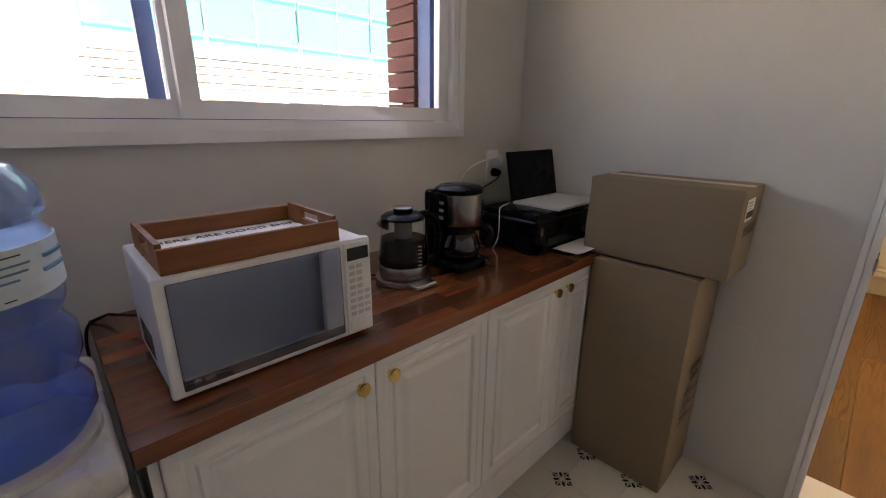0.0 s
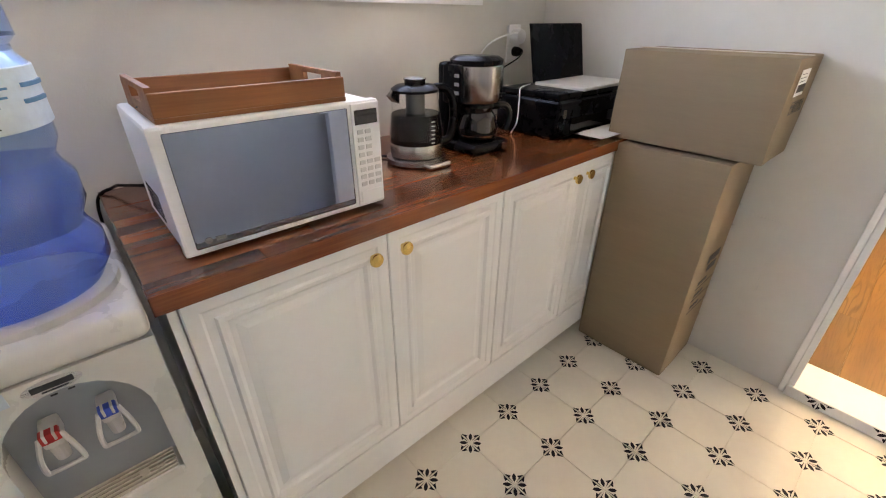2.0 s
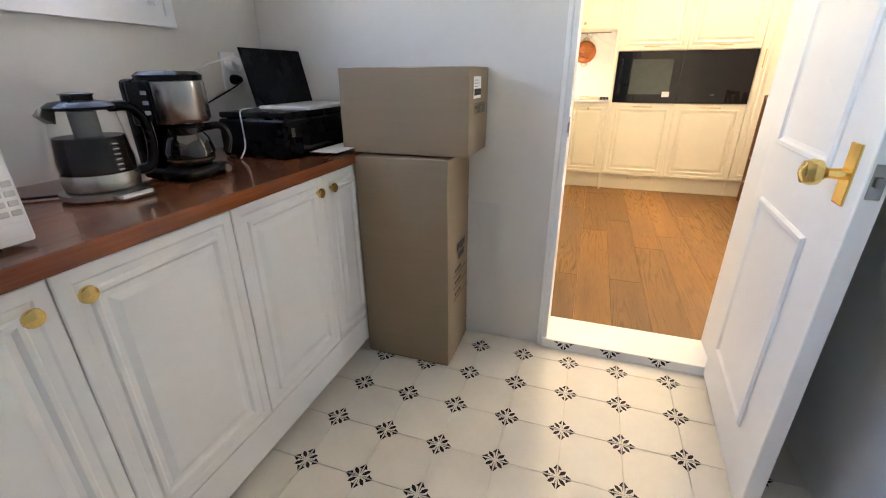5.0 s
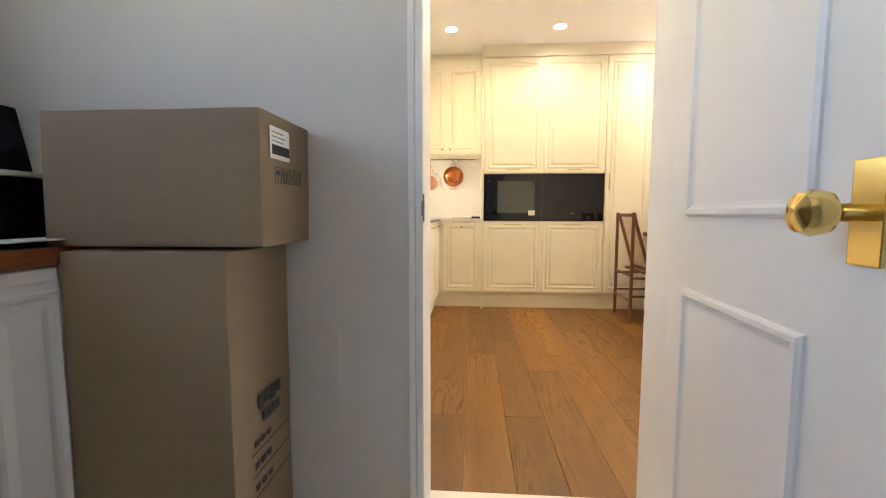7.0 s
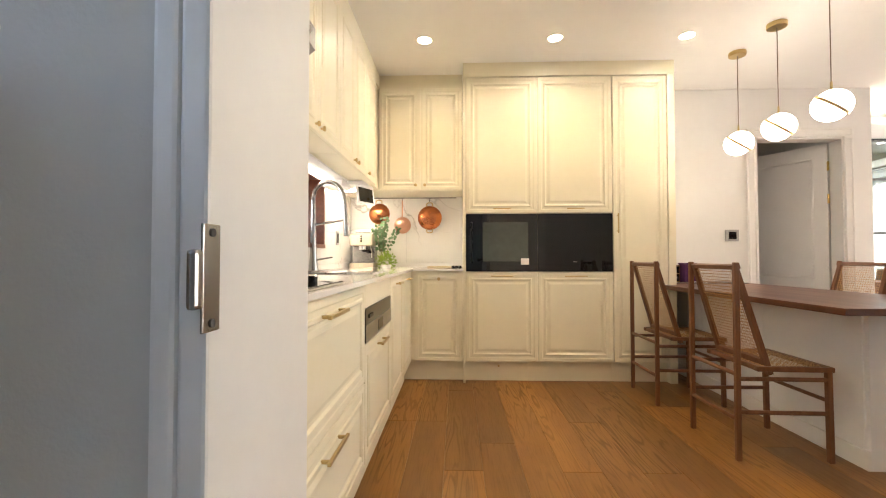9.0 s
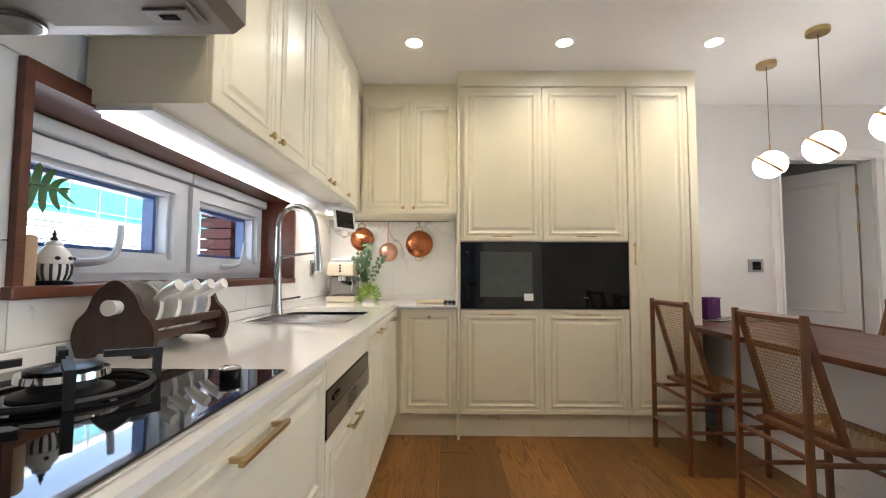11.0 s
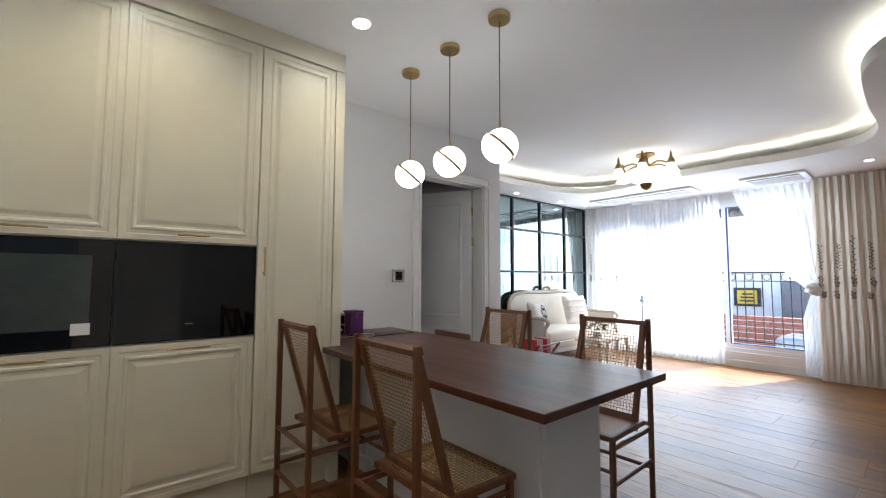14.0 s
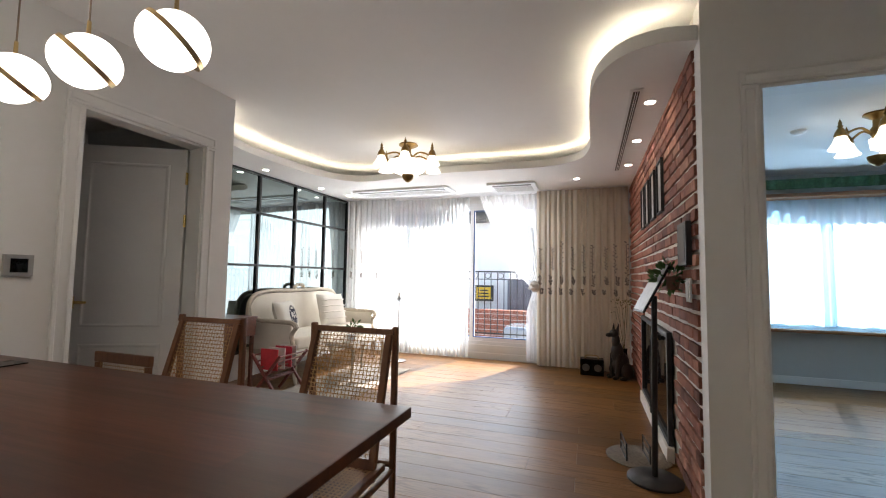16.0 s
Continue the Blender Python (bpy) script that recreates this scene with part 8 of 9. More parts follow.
# espresso machine
u = thing("espresso_machine", -0.93, 4.47, ZW, "cream and steel espresso machine on the worktop", "espresso machine")
EX, EY = -0.93, 4.47
CR = M("cream_enamel", (0.60, 0.53, 0.40), 0.25, vary=0.04, coat=0.3)
part("base", B(EX - 0.09, EX + 0.13, EY - 0.10, EY + 0.12, ZW + 0.001, ZW + 0.045, 0.01), CR, u)
part("drip_grille", B(EX - 0.08, EX + 0.12, EY - 0.095, EY + 0.015, ZW + 0.0452, ZW + 0.05), STEEL, u)
part("column", B(EX - 0.085, EX + 0.125, EY + 0.02, EY + 0.115, ZW + 0.0455, ZW + 0.20, 0.008), STEEL, u)
part("head", B(EX - 0.09, EX + 0.12, EY - 0.10, EY + 0.12, ZW + 0.201, ZW + 0.31, 0.02, 3), CR, u, "cream enamel head")
part("rail", tube(bmesh.new(), [(EX - 0.08, EY - 0.09, ZW + 0.335), (EX + 0.10, EY - 0.09, ZW + 0.335), (EX + 0.10, EY + 0.11, ZW + 0.335), (EX - 0.08, EY + 0.11, ZW + 0.335)], 0.004, 6), CHROME, u)
for x, y in ((EX + 0.10, EY - 0.09), (EX + 0.10, EY + 0.11), (EX - 0.08, EY - 0.09), (EX - 0.08, EY + 0.11)):
    part("rail_post", R((x, y, ZW + 0.31), (x, y, ZW + 0.336), 0.004, seg=8), CHROME, u)
for k in range(3):
    part("button", R((EX + 0.02, EY - 0.10, ZW + 0.285 - k * 0.022), (EX + 0.02, EY - 0.106, ZW + 0.285 - k * 0.022), 0.008), BLACK, u)
part("group_head", R((EX + 0.02, EY - 0.035, ZW + 0.2005), (EX + 0.02, EY - 0.035, ZW + 0.165), 0.033, seg=20), CHROME, u, "", True)
part("portafilter", R((EX + 0.025, EY - 0.05, ZW + 0.157), (EX + 0.11, EY - 0.15, ZW + 0.147), 0.012, 0.015), BLACK, u, "black portafilter handle", True)
part("steam_wand", tube(bmesh.new(), curve_pts([(EX + 0.09, EY - 0.07, ZW + 0.205), (EX + 0.11, EY - 0.085, ZW + 0.15), (EX + 0.112, EY - 0.088, ZW + 0.09)]), 0.005, 6), CHROME, u, "", True)
# eucalyptus in a jar, moss ball
u = thing("eucalyptus_vase", -0.74, 4.55, ZW, "eucalyptus twigs in a slim glass vase", "plant")
part("vase", L([(0.032, 0), (0.034, 0.01), (0.025, 0.12), (0.03, 0.15)], (-0.76, 4.56, ZW), 18), CLEAR, u, "", True)
bm, bs = bmesh.new(), bmesh.new()
rnd = random.Random(4)
for k in range(6):
    a = Vector((-0.76, 4.56, ZW + 0.03))
    b = a + Vector((rnd.uniform(-0.08, 0.2), rnd.uniform(-0.14, 0.06), rnd.uniform(0.28, 0.44)))
    mid = a.lerp(b, 0.5) + Vector((rnd.uniform(-.02, .02), 0, 0.04))
    pts = curve_pts([a, mid, b], 6)
    tube(bs, pts, 0.002, 5)
    for p in pts[4:]:
        for s in (1, -1):
            c = p + Vector((s * rnd.uniform(0.012, 0.025), rnd.uniform(-.02, .02), rnd.uniform(-0.004, 0.012)))
            n = Vector((rnd.uniform(-.5, .5), -1, rnd.uniform(-.2, .8))).normalized()
            e1 = n.orthogonal().normalized()
            e2 = n.cross(e1)
            r_ = rnd.uniform(0.011, 0.019)
            bm.faces.new([bm.verts.new(c + r_ * (math.cos(q * math.pi / 3) * e1 + math.sin(q * math.pi / 3) * e2)) for q in range(6)])
part("twigs", bs, M("twig_brown", (0.14, 0.10, 0.05), 0.8), u)
part("leaves", bm, M("eucalyptus_green", (0.10, 0.19, 0.09), 0.55, vary=0.3), u, "round grey-green leaves")
u = thing("moss_plant", -0.66, 4.42, ZW, "bright lime-green moss plant on the worktop", "plant")
part("foliage", leafy(bmesh.new(), (-0.69, 4.40, ZW + 0.06), 420, 0.085, 0.025, 12, 0.4), LIME, u)
part("pot", L([(0.04, 0), (0.05, 0.03), (0.045, 0.03)], (-0.69, 4.40, ZW), 16), PVC, u)
# pans on a rail
solo("hanging_rail", R((-0.95, 4.64, 1.585), (-0.06, 4.64, 1.585), 0.005), STEEL, "thin steel rail under the wall cabinet", "rail")
PALECOPPER = M("pale_copper", (0.66, 0.36, 0.25), 0.38, 0.9, vary=0.12, scale=14)


def pan(x, z, r, two, label):
    y = 4.63
    u = thing("copper_pan", x, y, z, label, "pan", "hanging copper pans")
    m = Matrix.Rotation(radians(90), 3, "X")
    metal = COPPER if two else PALECOPPER
    part("bowl", L([(0, 0.012), (r * 0.6, 0.010), (r * 0.86, 0.0), (r, -0.025), (r * 1.03, -0.028), (r * 0.98, -0.022), (r * 0.82, 0.006), (r * 0.6, 0.016), (0, 0.018)], (x, y - 0.0, z), 32, m), metal, u, "hammered copper bowl" if two else "pale pinkish copper bowl", True)
    if two:
        for s in (1, -1):
            part("ring_handle", tube(bmesh.new(), curve_pts([(x - 0.03, y, z + s * r * 0.95), (x - 0.022, y + 0.01, z + s * (r + 0.028)), (x + 0.022, y + 0.01, z + s * (r + 0.028)), (x + 0.03, y, z + s * r * 0.95)]), 0.0055, 6), BRASS, u, "", True)
        part("hook", tube(bmesh.new(), [(x, y + 0.01, z + r + 0.028), (x, y + 0.012, 1.585)], 0.0025, 6), IRON, u)
    else:
        part("handle", R((x, y + 0.005, z + r * 0.95), (x, y + 0.005, 1.56), 0.006), metal, u)
        part("hook", tube(bmesh.new(), [(x, y + 0.005, 1.558), (x, y + 0.012, 1.585)], 0.003, 6), IRON, u)


pan(-0.80, 1.435, 0.098, True, "deep copper pan hanging from a rail")
pan(-0.575, 1.325, 0.078, False, "small copper frying pan with a long handle")
pan(-0.312, 1.395, 0.112, True, "large hammered copper pan hanging from a rail")
# intercom screen below the cabinets
u = thing("kitchen_screen", -0.78, 4.0, 1.5, "small fold-down white kitchen screen below the cabinet", "screen")
part("housing", B(-1.02, -0.78, 3.86, 4.10, 1.585, 1.613, 0.006), PVC, u)
bm = B(-0.006, 0.006, -0.11, 0.11, -0.16, 0.0, 0.004)
bmesh.ops.transform(bm, matrix=pose(-0.80, 3.99, 1.60, 0, -8, -25), verts=bm.verts)
sc = part("screen", bm, PVC, u)
bm = B(0.0065, 0.008, -0.09, 0.09, -0.145, -0.03)
bmesh.ops.transform(bm, matrix=pose(-0.80, 3.99, 1.60, 0, -8, -25), verts=bm.verts)
part("glass", bm, BLACKGLASS, sc)
u = thing("kitchen_radio", -0.96, 3.9, 1.56, "white under-cabinet speaker box", "speaker")
part("body", B(-1.06, -0.90, 3.70, 3.95, 1.545, 1.5935, 0.008), PVC, u)
# board and dark thing near the ovens
u = thing("cutting_board", -0.19, 4.35, ZW, "thin pale wooden board lying on the worktop", "board")
part("board", B(-0.31, -0.10, 4.28, 4.46, ZW + 0.001, ZW + 0.017, 0.005), M("pale_board", (0.62, 0.50, 0.33), 0.5, vary=0.12, scale=10, stretch=(1, 8, 1)), u)
u = thing("small_tins", -0.05, 4.3, ZW, "small dark glass jars on the worktop", "jar")
for k in range(3):
    part("jar", L([(0.014, 0), (0.015, 0.012), (0.012, 0.022), (0, 0.023)], (-0.085 + k * 0.03, 4.26, ZW + 0.001), 14), BLACKGLASS, u, "", True)
u = thing("wall_outlet", -1.08, 4.25, 1.17, "grey wall socket on the marble tiles", "wall socket")
part("plate", B(-1.0808, -1.072, 4.16, 4.24, 1.12, 1.24, 0.003), M("grey_socket", (0.3, 0.3, 0.3), 0.4), u)
part("socket", B(-1.0718, -1.070, 4.175, 4.225, 1.14, 1.22), BLACK, u)
# on the table
u = thing("storage_box", 2.01, 4.47, 0.79, "purple fabric-covered case standing on the table", "box")
PUR = M("purple_fabric", (0.085, 0.018, 0.10), 0.7, vary=0.25, scale=20, bump=0.4, bscale=200)
part("body", B(1.965, 2.07, 4.42, 4.53, 0.7905, 0.952, 0.008), PUR, u)
part("lid", B(1.962, 2.073, 4.417, 4.533, 0.9525, 0.964, 0.004), PUR, u)
part("clasp", B(2.005, 2.025, 4.4145, 4.4168, 0.91, 0.955), M("violet_trim", (0.16, 0.03, 0.12), 0.4), u)
u = thing("vintage_radio", 1.86, 4.56, 0.79, "small dark wooden vintage radio with brass trim", "radio")
part("cabinet", B(1.78, 1.945, 4.46, 4.66, 0.7905, 0.945, 0.006), SILLWOOD, u)
part("speaker_cloth", B(1.792, 1.933, 4.4565, 4.4598, 0.875, 0.932), BLACK, u)
part("dial_glass", B(1.792, 1.933, 4.4565, 4.4598, 0.803, 0.862), BLACKGLASS, u)
for z in (0.868, 0.797, 0.937):
    part("trim_line", B(1.785, 1.94, 4.4572, 4.4598, z - 0.002, z + 0.002), BRASS, u)
part("tuning_knob", L([(0.013, 0), (0.014, 0.012), (0.009, 0.016), (0, 0.0165)], (1.905, 4.4563, 0.83), 18, Vector((0, -1, 0)).to_track_quat("Z", "Y").to_matrix()), CHROME, u, "", True)
u = thing("desk_mat", 2.15, 4.5, 0.79, "thin black mat lying on the table", "mat")
part("mat", B(1.93, 2.42, 4.28, 4.41, 0.7905, 0.7955, 0.002), BLACK, u)
cord("charging_cable", [(2.03, 4.46, 0.795), (2.05, 4.40, 0.80), (2.10, 4.34, 0.80), (2.06, 4.28, 0.795), (1.98, 4.31, 0.80), (1.90, 4.36, 0.795), (1.80, 4.38, 0.795)], 0.0022, PVC, "white charging cable lying on the table")
u = thing("low_chair", 2.95, 4.33, 0, "low cane-backed wooden chair at the table end", "chair")
part("back_rail", B(2.85, 2.875, 4.13, 4.56, 0.70, 0.755, 0.006), CHAIRWOOD, u)
for y in (4.15, 4.54):
    part("leg", B(2.85, 2.875, y - 0.012, y + 0.012, 0, 0.699), CHAIRWOOD, u)
    part("leg", B(2.56, 2.585, y - 0.012, y + 0.012, 0, 0.44), CHAIRWOOD, u)
part("seat", B(2.56, 2.849, 4.128, 4.562, 0.441, 0.465, 0.006), CANE, u)
tagged(part("cane_back", cane(bmesh.new(), lambda p, q, h: (2.862 + h, p, q), 4.165, 4.525, 0.50, 0.70), CANE, u, "woven natural cane"), kind="stuff")

# ---------- outside ----------
struct("ground", B(-400, 400, -400, 400, -3.4, -3.2), M("pale_concrete_ground", (0.60, 0.59, 0.57), 0.9, vary=0.12, scale=0.3), "pale open ground around the house", "ground")
balcony = struct("balcony_floor", B(7.6, 8.75, 1.0, 6.2, -0.2, 0.10), M("balcony_concrete", (0.40, 0.39, 0.37), 0.85, vary=0.12, scale=3), "grey concrete balcony slab", "floor")
u = thing("balcony_railing", 8.65, 3.6, 0.1, "black wrought iron balcony railing with scrolls", "railing")
part("top_rail", B(8.63, 8.67, 1.0, 6.2, 1.29, 1.315), IRON, u)
part("bottom_rail", B(8.64, 8.66, 1.0, 6.2, 0.20, 0.22), IRON, u)
part("middle_rail", B(8.64, 8.66, 1.0, 6.2, 1.16, 1.175), IRON, u)
for k in range(44):
    y = 1.05 + k * 0.117
    part("baluster", B(8.643, 8.657, y - 0.006, y + 0.006, 0.1, 1.29), IRON, u)
for k in range(22):
    y = 1.11 + k * 0.234
    part("scroll", tube(bmesh.new(), [(8.65, y + 0.05 * math.cos(a), 1.232 + 0.05 * math.sin(a)) for a in [2 * math.pi * q / 12 for q in range(13)]], 0.006, 5), IRON, u)


def house(name, x0, x1, y0, y1, z0, z1, mat, storeys, side, wins, label, net=None):
    """A building with storeys of windows on the side that faces the room."""
    u = thing(name, (x0 + x1) / 2, (y0 + y1) / 2, z0, label, "building", kind="structure")
    part("wall", B(x0, x1, y0, y1, z0, z1), mat, u)
    part("roof", B(x0 - 0.2, x1 + 0.2, y0 - 0.2, y1 + 0.2, z1, z1 + 0.3), bpy.data.materials["pale_concrete_ground"], u)
    hs = (z1 - z0) / storeys
    xf = x1 if side == "+x" else x0
    s = 1 if side == "+x" else -1
    gl = bpy.data.materials.get("far_window_glass") or M("far_window_glass", (0.12, 0.15, 0.18), 0.1)
    for j in range(storeys):
        part("ledge", B(min(xf, xf + s * 0.15), max(xf, xf + s * 0.15), y0, y1, z0 + (j + 1) * hs - 0.25, z0 + (j + 1) * hs - 0.05), bpy.data.materials["pale_concrete_ground"], u)
        for i in range(wins):
            yc = y0 + (y1 - y0) * (i + 0.5) / wins
            w_ = (y1 - y0) / wins * 0.3
            zz = z0 + j * hs + hs * 0.3
            fr_ = part("window", B(min(xf, xf + s * 0.06), max(xf, xf + s * 0.06), yc - w_, yc + w_, zz, zz + hs * 0.45), PVC, u)
            part("pane", B(min(xf + s * 0.061, xf + s * 0.08), max(xf + s * 0.061, xf + s * 0.08), yc - w_ * 0.85, yc + w_ * 0.85, zz + 0.08, zz + hs * 0.45 - 0.08), gl, fr_)
    return u


FAC = M("pale_render", (0.82, 0.82, 0.81), 0.8, vary=0.06, scale=0.5)
h1 = house("building_under_works", -34, -22, 1, 55, -3.2, 11, FAC, 4, "+x", 15, "pale building behind teal scaffold netting")
NET = sheer("teal_scaffold_net", (0.10, 0.46, 0.48), 0.14)
for k in range(13):
    part("net_panel", B(-21.05, -21.0, 1.2 + k * 4.1, 5.2 + k * 4.1, 4.35, 10.5), NET, h1, "teal scaffold net")
for k in range(26):
    part("scaffold_pole", R((-20.9, 1.2 + k * 2.05, -3.2), (-20.9, 1.2 + k * 2.05, 11), 0.035, seg=6), STEEL, h1)
for k in range(7):
    part("scaffold_rail", R((-20.88, 1, -1.0 + k * 1.9), (-20.88, 55, -1.0 + k * 1.9), 0.04, seg=6), STEEL, h1)
for k in range(4):
    part("balcony_rail", R((-21.4, 1, 2.9 + k * 0.32), (-21.4, 55, 2.9 + k * 0.32), 0.03, seg=6), IRON, h1, "thin dark balcony rail")
house("far_building", -60, -46, -45, -12, -3.2, 5, FAC, 2, "+x", 8, "low pale building across open ground")
house("opposite_house", 22, 32, -14, 1.2, -3.2, 7.5, M("grey_render", (0.45, 0.44, 0.42), 0.8, vary=0.08, scale=0.5), 3, "-x", 5, "grey house across the road")
YEL = M("yellow_sign", (0.75, 0.50, 0.03), 0.5)
u = thing("shop_house", 16, 5.5, -3.2, "white rendered house with dark eaves and a yellow sign", "building", kind="structure")
part("wall", B(14, 22, 4.25, 11, -3.2, 2.9), FAC, u)
part("eaves", B(13.3, 22.4, 4.0, 11.4, 2.9, 3.15), IRON, u, "dark overhanging eaves")
part("sign", B(13.9, 13.99, 4.80, 5.26, 0.54, 0.90), YEL, u, "yellow sign board")
part("sign_frame", rim(13.88, 13.995, 4.74, 5.32, 0.48, 0.96, 0.058), IRON, u, "dark sign frame")
for k in range(3):
    part("sign_writing", B(13.885, 13.899, 4.86 + 0.02 * k, 5.20 - 0.03 * k, 0.60 + k * 0.09, 0.64 + k * 0.09), INK, u)
part("lean_to", B(13.6, 17, 3.45, 4.24, -3.2, 1.15), M("slate_cladding", (0.14, 0.15, 0.17), 0.6, vary=0.2), u, "slate-grey lean-to")
gw = thing("garden_wall", 12.5, 3, -3.2, "red brick garden wall beyond the balcony", "wall", kind="structure")
part("wall", B(12.4, 12.7, -4, 12, -3.2, 0.33), BRICK, gw)
for k in range(9):
    part("course_line", B(12.385, 12.3995, -4, 12, -0.9 + k * 0.14, -0.885 + k * 0.14), MORTAR, gw)
u = thing("parked_car", 11.6, 3.75, -3.2, "small red parked car by the brick wall", "car")
part("body", B(11.0, 12.3, 3.1, 4.0, -2.9, -0.4, 0.15, 3), RED, u, "red body")
part("cabin", B(11.1, 12.2, 3.3, 3.9, -0.42, 0.05, 0.12, 3), M("car_glass", (0.3, 0.33, 0.36), 0.1), u, "pale glazed cabin")
for x in (11.2, 12.1):
    part("wheel", R((x, 3.02, -2.87), (x, 3.2, -2.87), 0.33, seg=20), BLACK, u)


def bare_tree(x, y, h, seed):
    u = thing("bare_tree", x, y, -3.2, "leafless winter tree with fine branches", "tree", "trees outside")
    bm, bt_ = bmesh.new(), bmesh.new()
    rnd = random.Random(seed)
    tube(bt_, curve_pts([(x, y, -3.2), (x + 0.1, y, -3.2 + h * 0.3), (x, y + 0.1, -3.2 + h * 0.6), (x, y, -3.2 + h)], 4), 0.16, 7, 0.02)
    def br(p, d, l, r, n):
        q = p + d * l
        tube(bm, [p, p.lerp(q, 0.5) + Vector((rnd.uniform(-.1, .1) * l, rnd.uniform(-.1, .1) * l, 0)), q], r, 4, r * 0.5)
        if n:
            for _ in range(3):
                br(p.lerp(q, rnd.uniform(0.4, 1)), (d + Vector((rnd.gauss(0, .5), rnd.gauss(0, .5), rnd.gauss(0.1, .35)))).normalized(), l * rnd.uniform(0.5, 0.75), r * 0.55, n - 1)
    for k in range(11):
        a = rnd.uniform(0, 6.28)
        br(Vector((x, y, -3.2 + h * (0.25 + 0.065 * k))), Vector((math.cos(a), math.sin(a), rnd.uniform(0.4, 1))).normalized(), h * 0.22, 0.05, 3)
    bark = bpy.data.materials.get("grey_bark") or M("grey_bark", (0.22, 0.19, 0.16), 0.9, vary=0.3)
    part("trunk", bt_, bark, u)
    part("crown", bm, bark, u, "fine bare branches")


bare_tree(-17, -9, 8, 1), bare_tree(-20, -12.5, 9, 2), bare_tree(-14, 2.5, 5.5, 3), bare_tree(-24, -6, 8, 6), bare_tree(-12.5, 6, 4.6, 7)

# ---------- floor boards, tiles, bricks ----------
def bevel_mesh(name, lx, ly, lz, bev, mat, axis_top="z"):
    bm = B(-lx / 2, lx / 2, -ly / 2, ly / 2, -lz, 0, 0)
    top = [e for e in bm.edges if all(v.co.z > -1e-6 for v in e.verts)]
    bmesh.ops.bevel(bm, geom=top, offset=bev, segments=1, affect="EDGES", profile=0.5)
    me = bpy.data.meshes.new(name)
    bm.to_mesh(me)
    bm.free()
    me.materials.append(mat)
    return me


PLANKS = {}


def planks(parent, x0, x1, y0, y1, seed, holes=()):
    """Boards laid along y with staggered ends."""
    rnd = random.Random(seed)
    w = 0.187
    x = x0
    while x < x1 - 0.02:
        ww = min(w, x1 - x)
        y = y0
        first = True
        while y < y1 - 0.02:
            ln = rnd.choice((0.6, 0.9, 1.2, 1.5)) if first else rnd.choice((1.2, 1.5, 1.8))
            first = False
            ln = min(ln, y1 - y)
            if y1 - y - ln < 0.2:
                ln = y1 - y
            key = (round(ww, 3), round(ln, 3))
            if key not in PLANKS:
                PLANKS[key] = bevel_mesh("plank", ww - 0.0008, ln - 0.0008, 0.013, 0.0014, OAK)
            ob = new("plank", PLANKS[key])
            ob.location = (x + ww / 2, y + ln / 2, rnd.uniform(-0.0004, 0.0004))
            ob.parent = parent
            y += ln
        x += ww


planks(floor, -0.49, 7.38, 1.152, 5.74, 3)
planks(floor_hall, 1.302, 3.6, -0.598, 1.15, 4)
planks(floor_room, 3.602, 7.38, -2.59, 1.285, 5)

# patterned tiles: grid nodes carry a printed motif
TS = 0.1985
GX, GY = -0.9095, 0.427  # one grid node
tile_me = bevel_mesh("tile", TS - 0.0016, TS - 0.0016, 0.006, 0.0006, TILE)
bm = bmesh.new()
def petal(a, r0, r1, w):
    d, s = Vector((math.cos(a), math.sin(a), 0)), Vector((-math.sin(a), math.cos(a), 0))
    vs = [d * r0, d * (r0 * 0.6 + r1 * 0.4) + s * w, d * (r0 * 0.25 + r1 * 0.75) + s * w * 0.9, d * r1, d * (r0 * 0.25 + r1 * 0.75) - s * w * 0.9, d * (r0 * 0.6 + r1 * 0.4) - s * w]
    bm.faces.new([bm.verts.new(v) for v in vs])
for k in range(4):
    petal(math.pi / 4 + k * math.pi / 2, 0.006, 0.030, 0.0048)
    a = k * math.pi / 2
    d, s = Vector((math.cos(a), math.sin(a), 0)), Vector((-math.sin(a), math.cos(a), 0))
    for q in (1, -1):
        vs = [d * 0.005 + s * q * 0.0018, d * 0.024 + s * q * 0.0022, d * 0.036 + s * q * 0.0012, d * 0.030 + s * q * 0.006, d * 0.022 + s * q * 0.011, d * 0.021 + s * q * 0.0045]
        bm.faces.new([bm.verts.new(v) for v in (vs if q > 0 else vs[::-1])])
bmesh.ops.scale(bm, vec=(1.28, 1.28, 1), verts=bm.verts)
bmesh.ops.recalc_face_normals(bm, faces=bm.faces)
bm.faces.ensure_lookup_table()
if bm.faces[0].normal.z < 0:
    bmesh.ops.reverse_faces(bm, faces=bm.faces)
motif_me = bpy.data.meshes.new("motif")
bm.to_mesh(motif_me)
bm.free()
motif_me.materials.append(M("navy_black_glaze", (0.006, 0.006, 0.010), 0.45, vary=0.2, spec=0.2))
for i in range(-1, 9):
    for j in range(-12, 4):
        x, y = GX + i * TS, GY + j * TS
        if -1.04 < x + TS / 2 < 0.70 and -1.9 < y + TS / 2 < 0.99:
            ob = new("tile", tile_me)
            ob.location = (x + TS / 2, y + TS / 2, 0.0)
            ob.parent = floor_utility
        if -1.0 < x < 0.60 and -1.88 < y < 0.90:
            ob = new("motif", motif_me)
            ob.location = (x, y, 0.0012)
            ob.parent = floor_utility
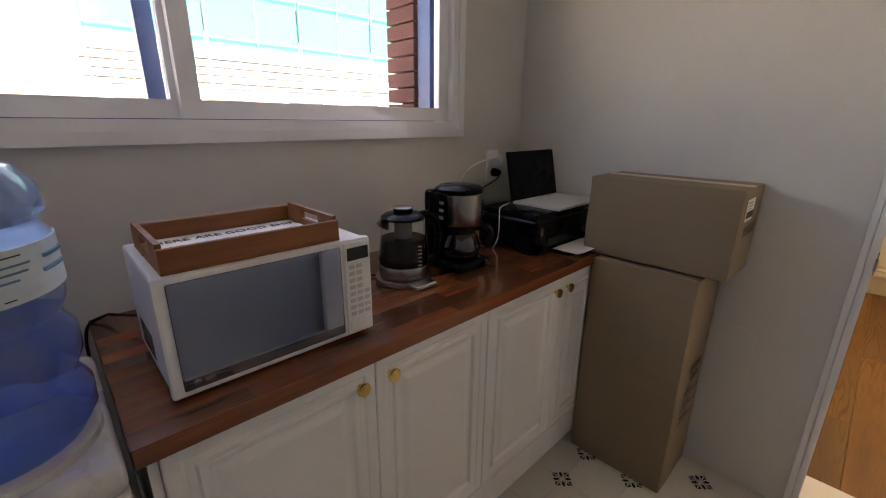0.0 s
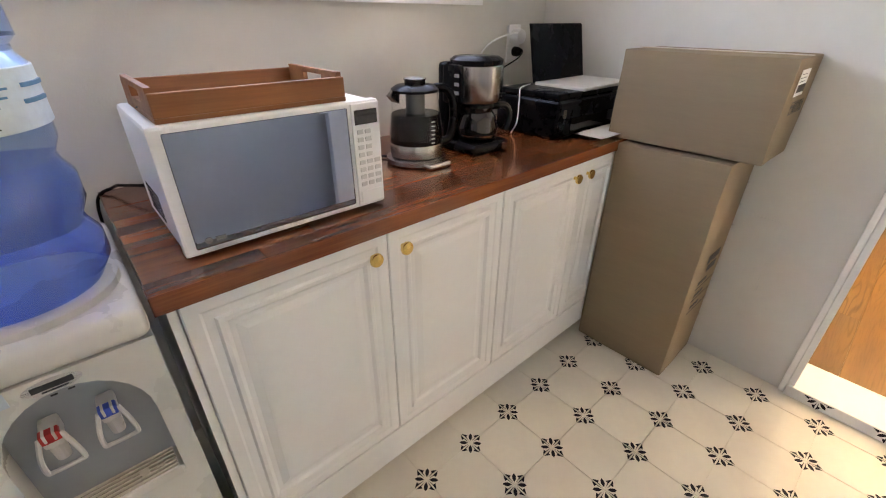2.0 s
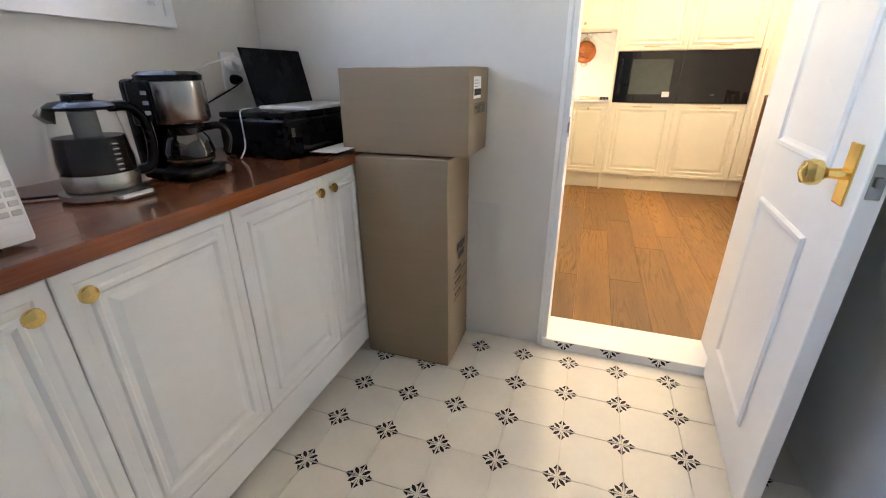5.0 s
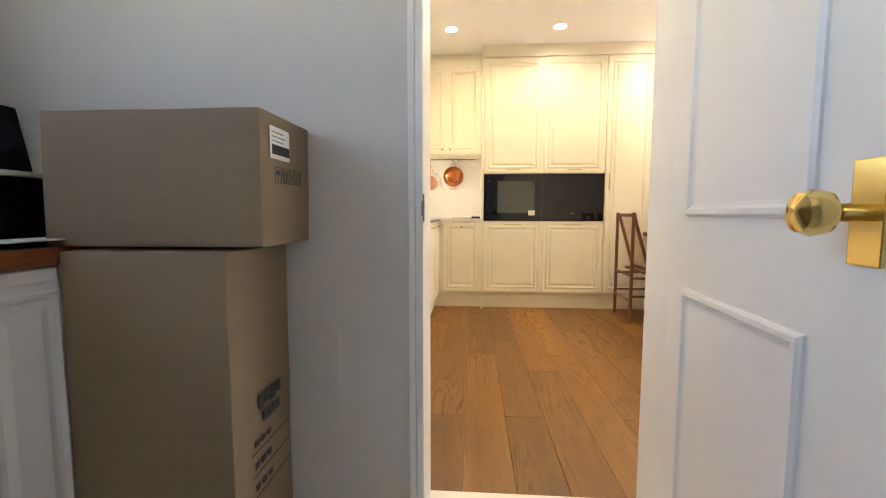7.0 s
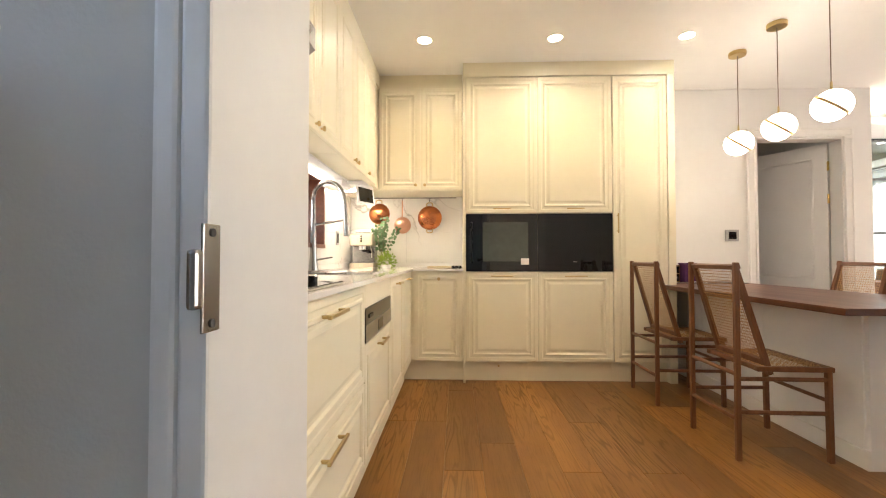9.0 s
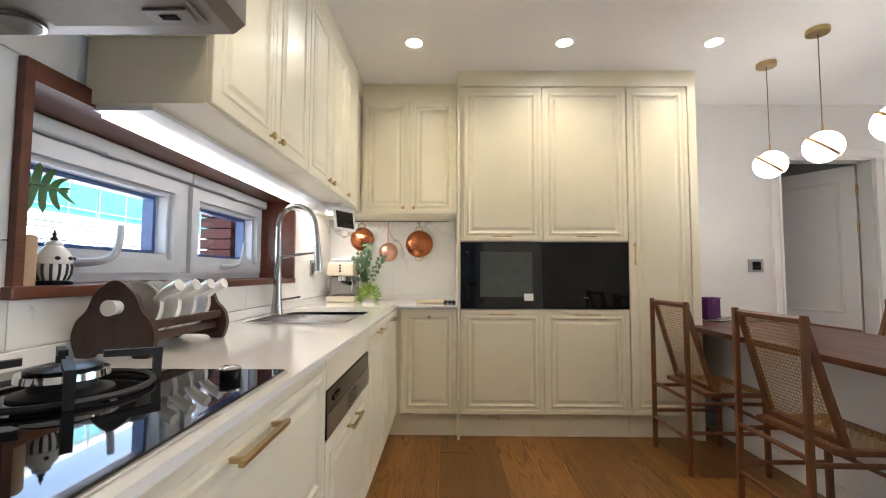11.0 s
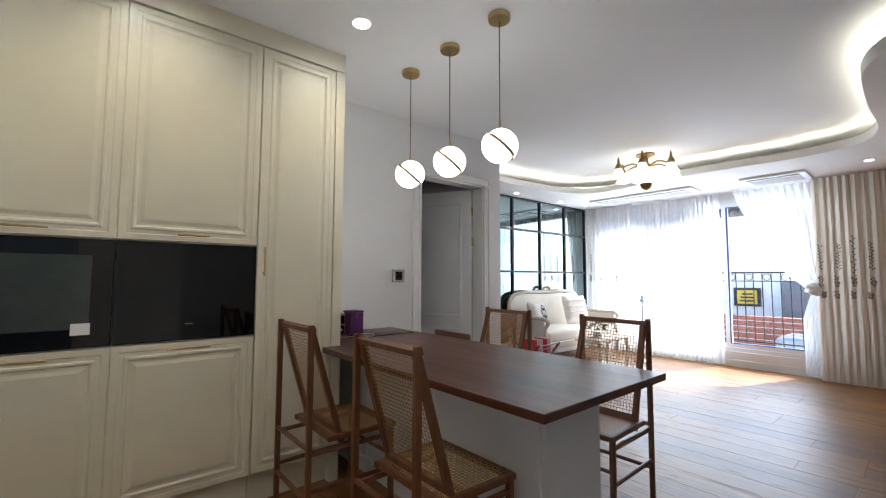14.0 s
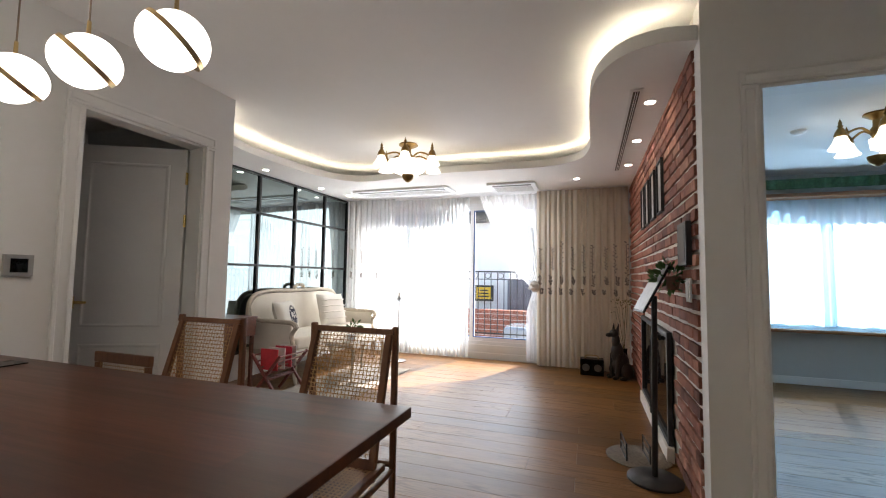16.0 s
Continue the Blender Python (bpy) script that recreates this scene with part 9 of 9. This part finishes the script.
# half motifs on the riser of the sill
bm = bmesh.new()
bm.from_mesh(motif_me)
bmesh.ops.bisect_plane(bm, geom=bm.verts[:] + bm.edges[:] + bm.faces[:], plane_co=(0, 0.0, 0), plane_no=(0, 1, 0), clear_outer=True)
half_me = bpy.data.meshes.new("half_motif")
bm.to_mesh(half_me)
bm.free()
half_me.materials.append(bpy.data.materials["navy_black_glaze"])
for i in range(4, 7):
    ob = new("half_motif", half_me)
    ob.matrix_world = pose(GX + i * TS - 0.03, 0.9145, 0.043, 90, 0, 0)
    ob.parent = sill

# bricks: uneven faces, wide white joints
rnd = random.Random(11)
BR = []
for k in range(8):
    bm = B(-0.110, 0.110, 0, 0.016, -0.0275, 0.0275)
    bmesh.ops.subdivide_edges(bm, edges=[e for e in bm.edges if e.calc_length() > 0.1], cuts=2)
    for v in bm.verts:
        v.co += Vector((rnd.uniform(-.004, .004), rnd.uniform(-.002, .003) if v.co.y > 0.01 else 0, rnd.uniform(-.003, .003)))
    me = bpy.data.meshes.new("brick")
    bm.to_mesh(me)
    bm.free()
    BR.append(me)
mt, nt, bs = tree("brick_faces")
oi = nt.nodes.new("ShaderNodeObjectInfo")
rp = ramp(nt, oi.outputs["Random"], [(0.0, (0.15, 0.055, 0.04)), (0.35, (0.26, 0.095, 0.06)), (0.7, (0.34, 0.13, 0.085)), (1.0, (0.40, 0.20, 0.14))])
nz = noise_node(nt, 9, 6)
nz.noise_dimensions = "4D"
nt.links.new(oi.outputs["Random"], nz.inputs["W"])
r2 = ramp(nt, nz.outputs[0], [(0.35, (0.6, 0.58, 0.56)), (0.62, (1.1, 1.08, 1.05)), (0.75, (1.7, 1.75, 1.8))])
mm = nt.nodes.new("ShaderNodeMix")
mm.data_type, mm.blend_type = "RGBA", "MULTIPLY"
mm.inputs[0].default_value = 1
nt.links.new(rp.outputs[0], mm.inputs[6])
nt.links.new(r2.outputs[0], mm.inputs[7])
nt.links.new(mm.outputs[2], bs.inputs["Base Color"])
bs.inputs["Roughness"].default_value = 0.88
bp = nt.nodes.new("ShaderNodeBump")
bp.inputs["Strength"].default_value, bp.inputs["Distance"].default_value = 0.7, 0.004
nz2 = noise_node(nt, 45, 5)
nt.links.new(nz2.outputs[0], bp.inputs["Height"])
nt.links.new(bp.outputs[0], bs.inputs["Normal"])
for me in BR:
    me.materials.append(mt)
far = []
row, z = 0, 0.05
while z < 2.41:
    x = 3.722 + 0.114 + (0.115 if row % 2 else 0.0)
    if row % 2:
        ob = new("brick", BR[row % 8])
        ob.matrix_world = pose(3.722 + 0.055, 1.4275, z) @ Matrix.Diagonal((0.5, 1, 1, 1))
        ob.parent = brick_wall
    while x < 7.36:
        if not (4.37 < x < 6.0 and z < 0.86):
            m = pose(x, 1.4275, z + rnd.uniform(-.003, .003), rnd.uniform(-1, 1), rnd.uniform(-.8, .8), 0)
            if x < 6.0:
                ob = new("brick", rnd.choice(BR))
                ob.matrix_world = m
                ob.parent = brick_wall
            else:
                far.append(m)
        x += 0.2285
    z += 0.0785
    row += 1
bm = bmesh.new()
for k, m in enumerate(far):
    n0 = len(bm.verts)
    bm.from_mesh(BR[k % 8])
    bm.verts.ensure_lookup_table()
    bmesh.ops.transform(bm, matrix=m, verts=bm.verts[n0:])
ob = part("brick_rows", bm, BRICK, brick_wall)
tagged(ob, "red bricks at the far end of the wall", "", "", "stuff")
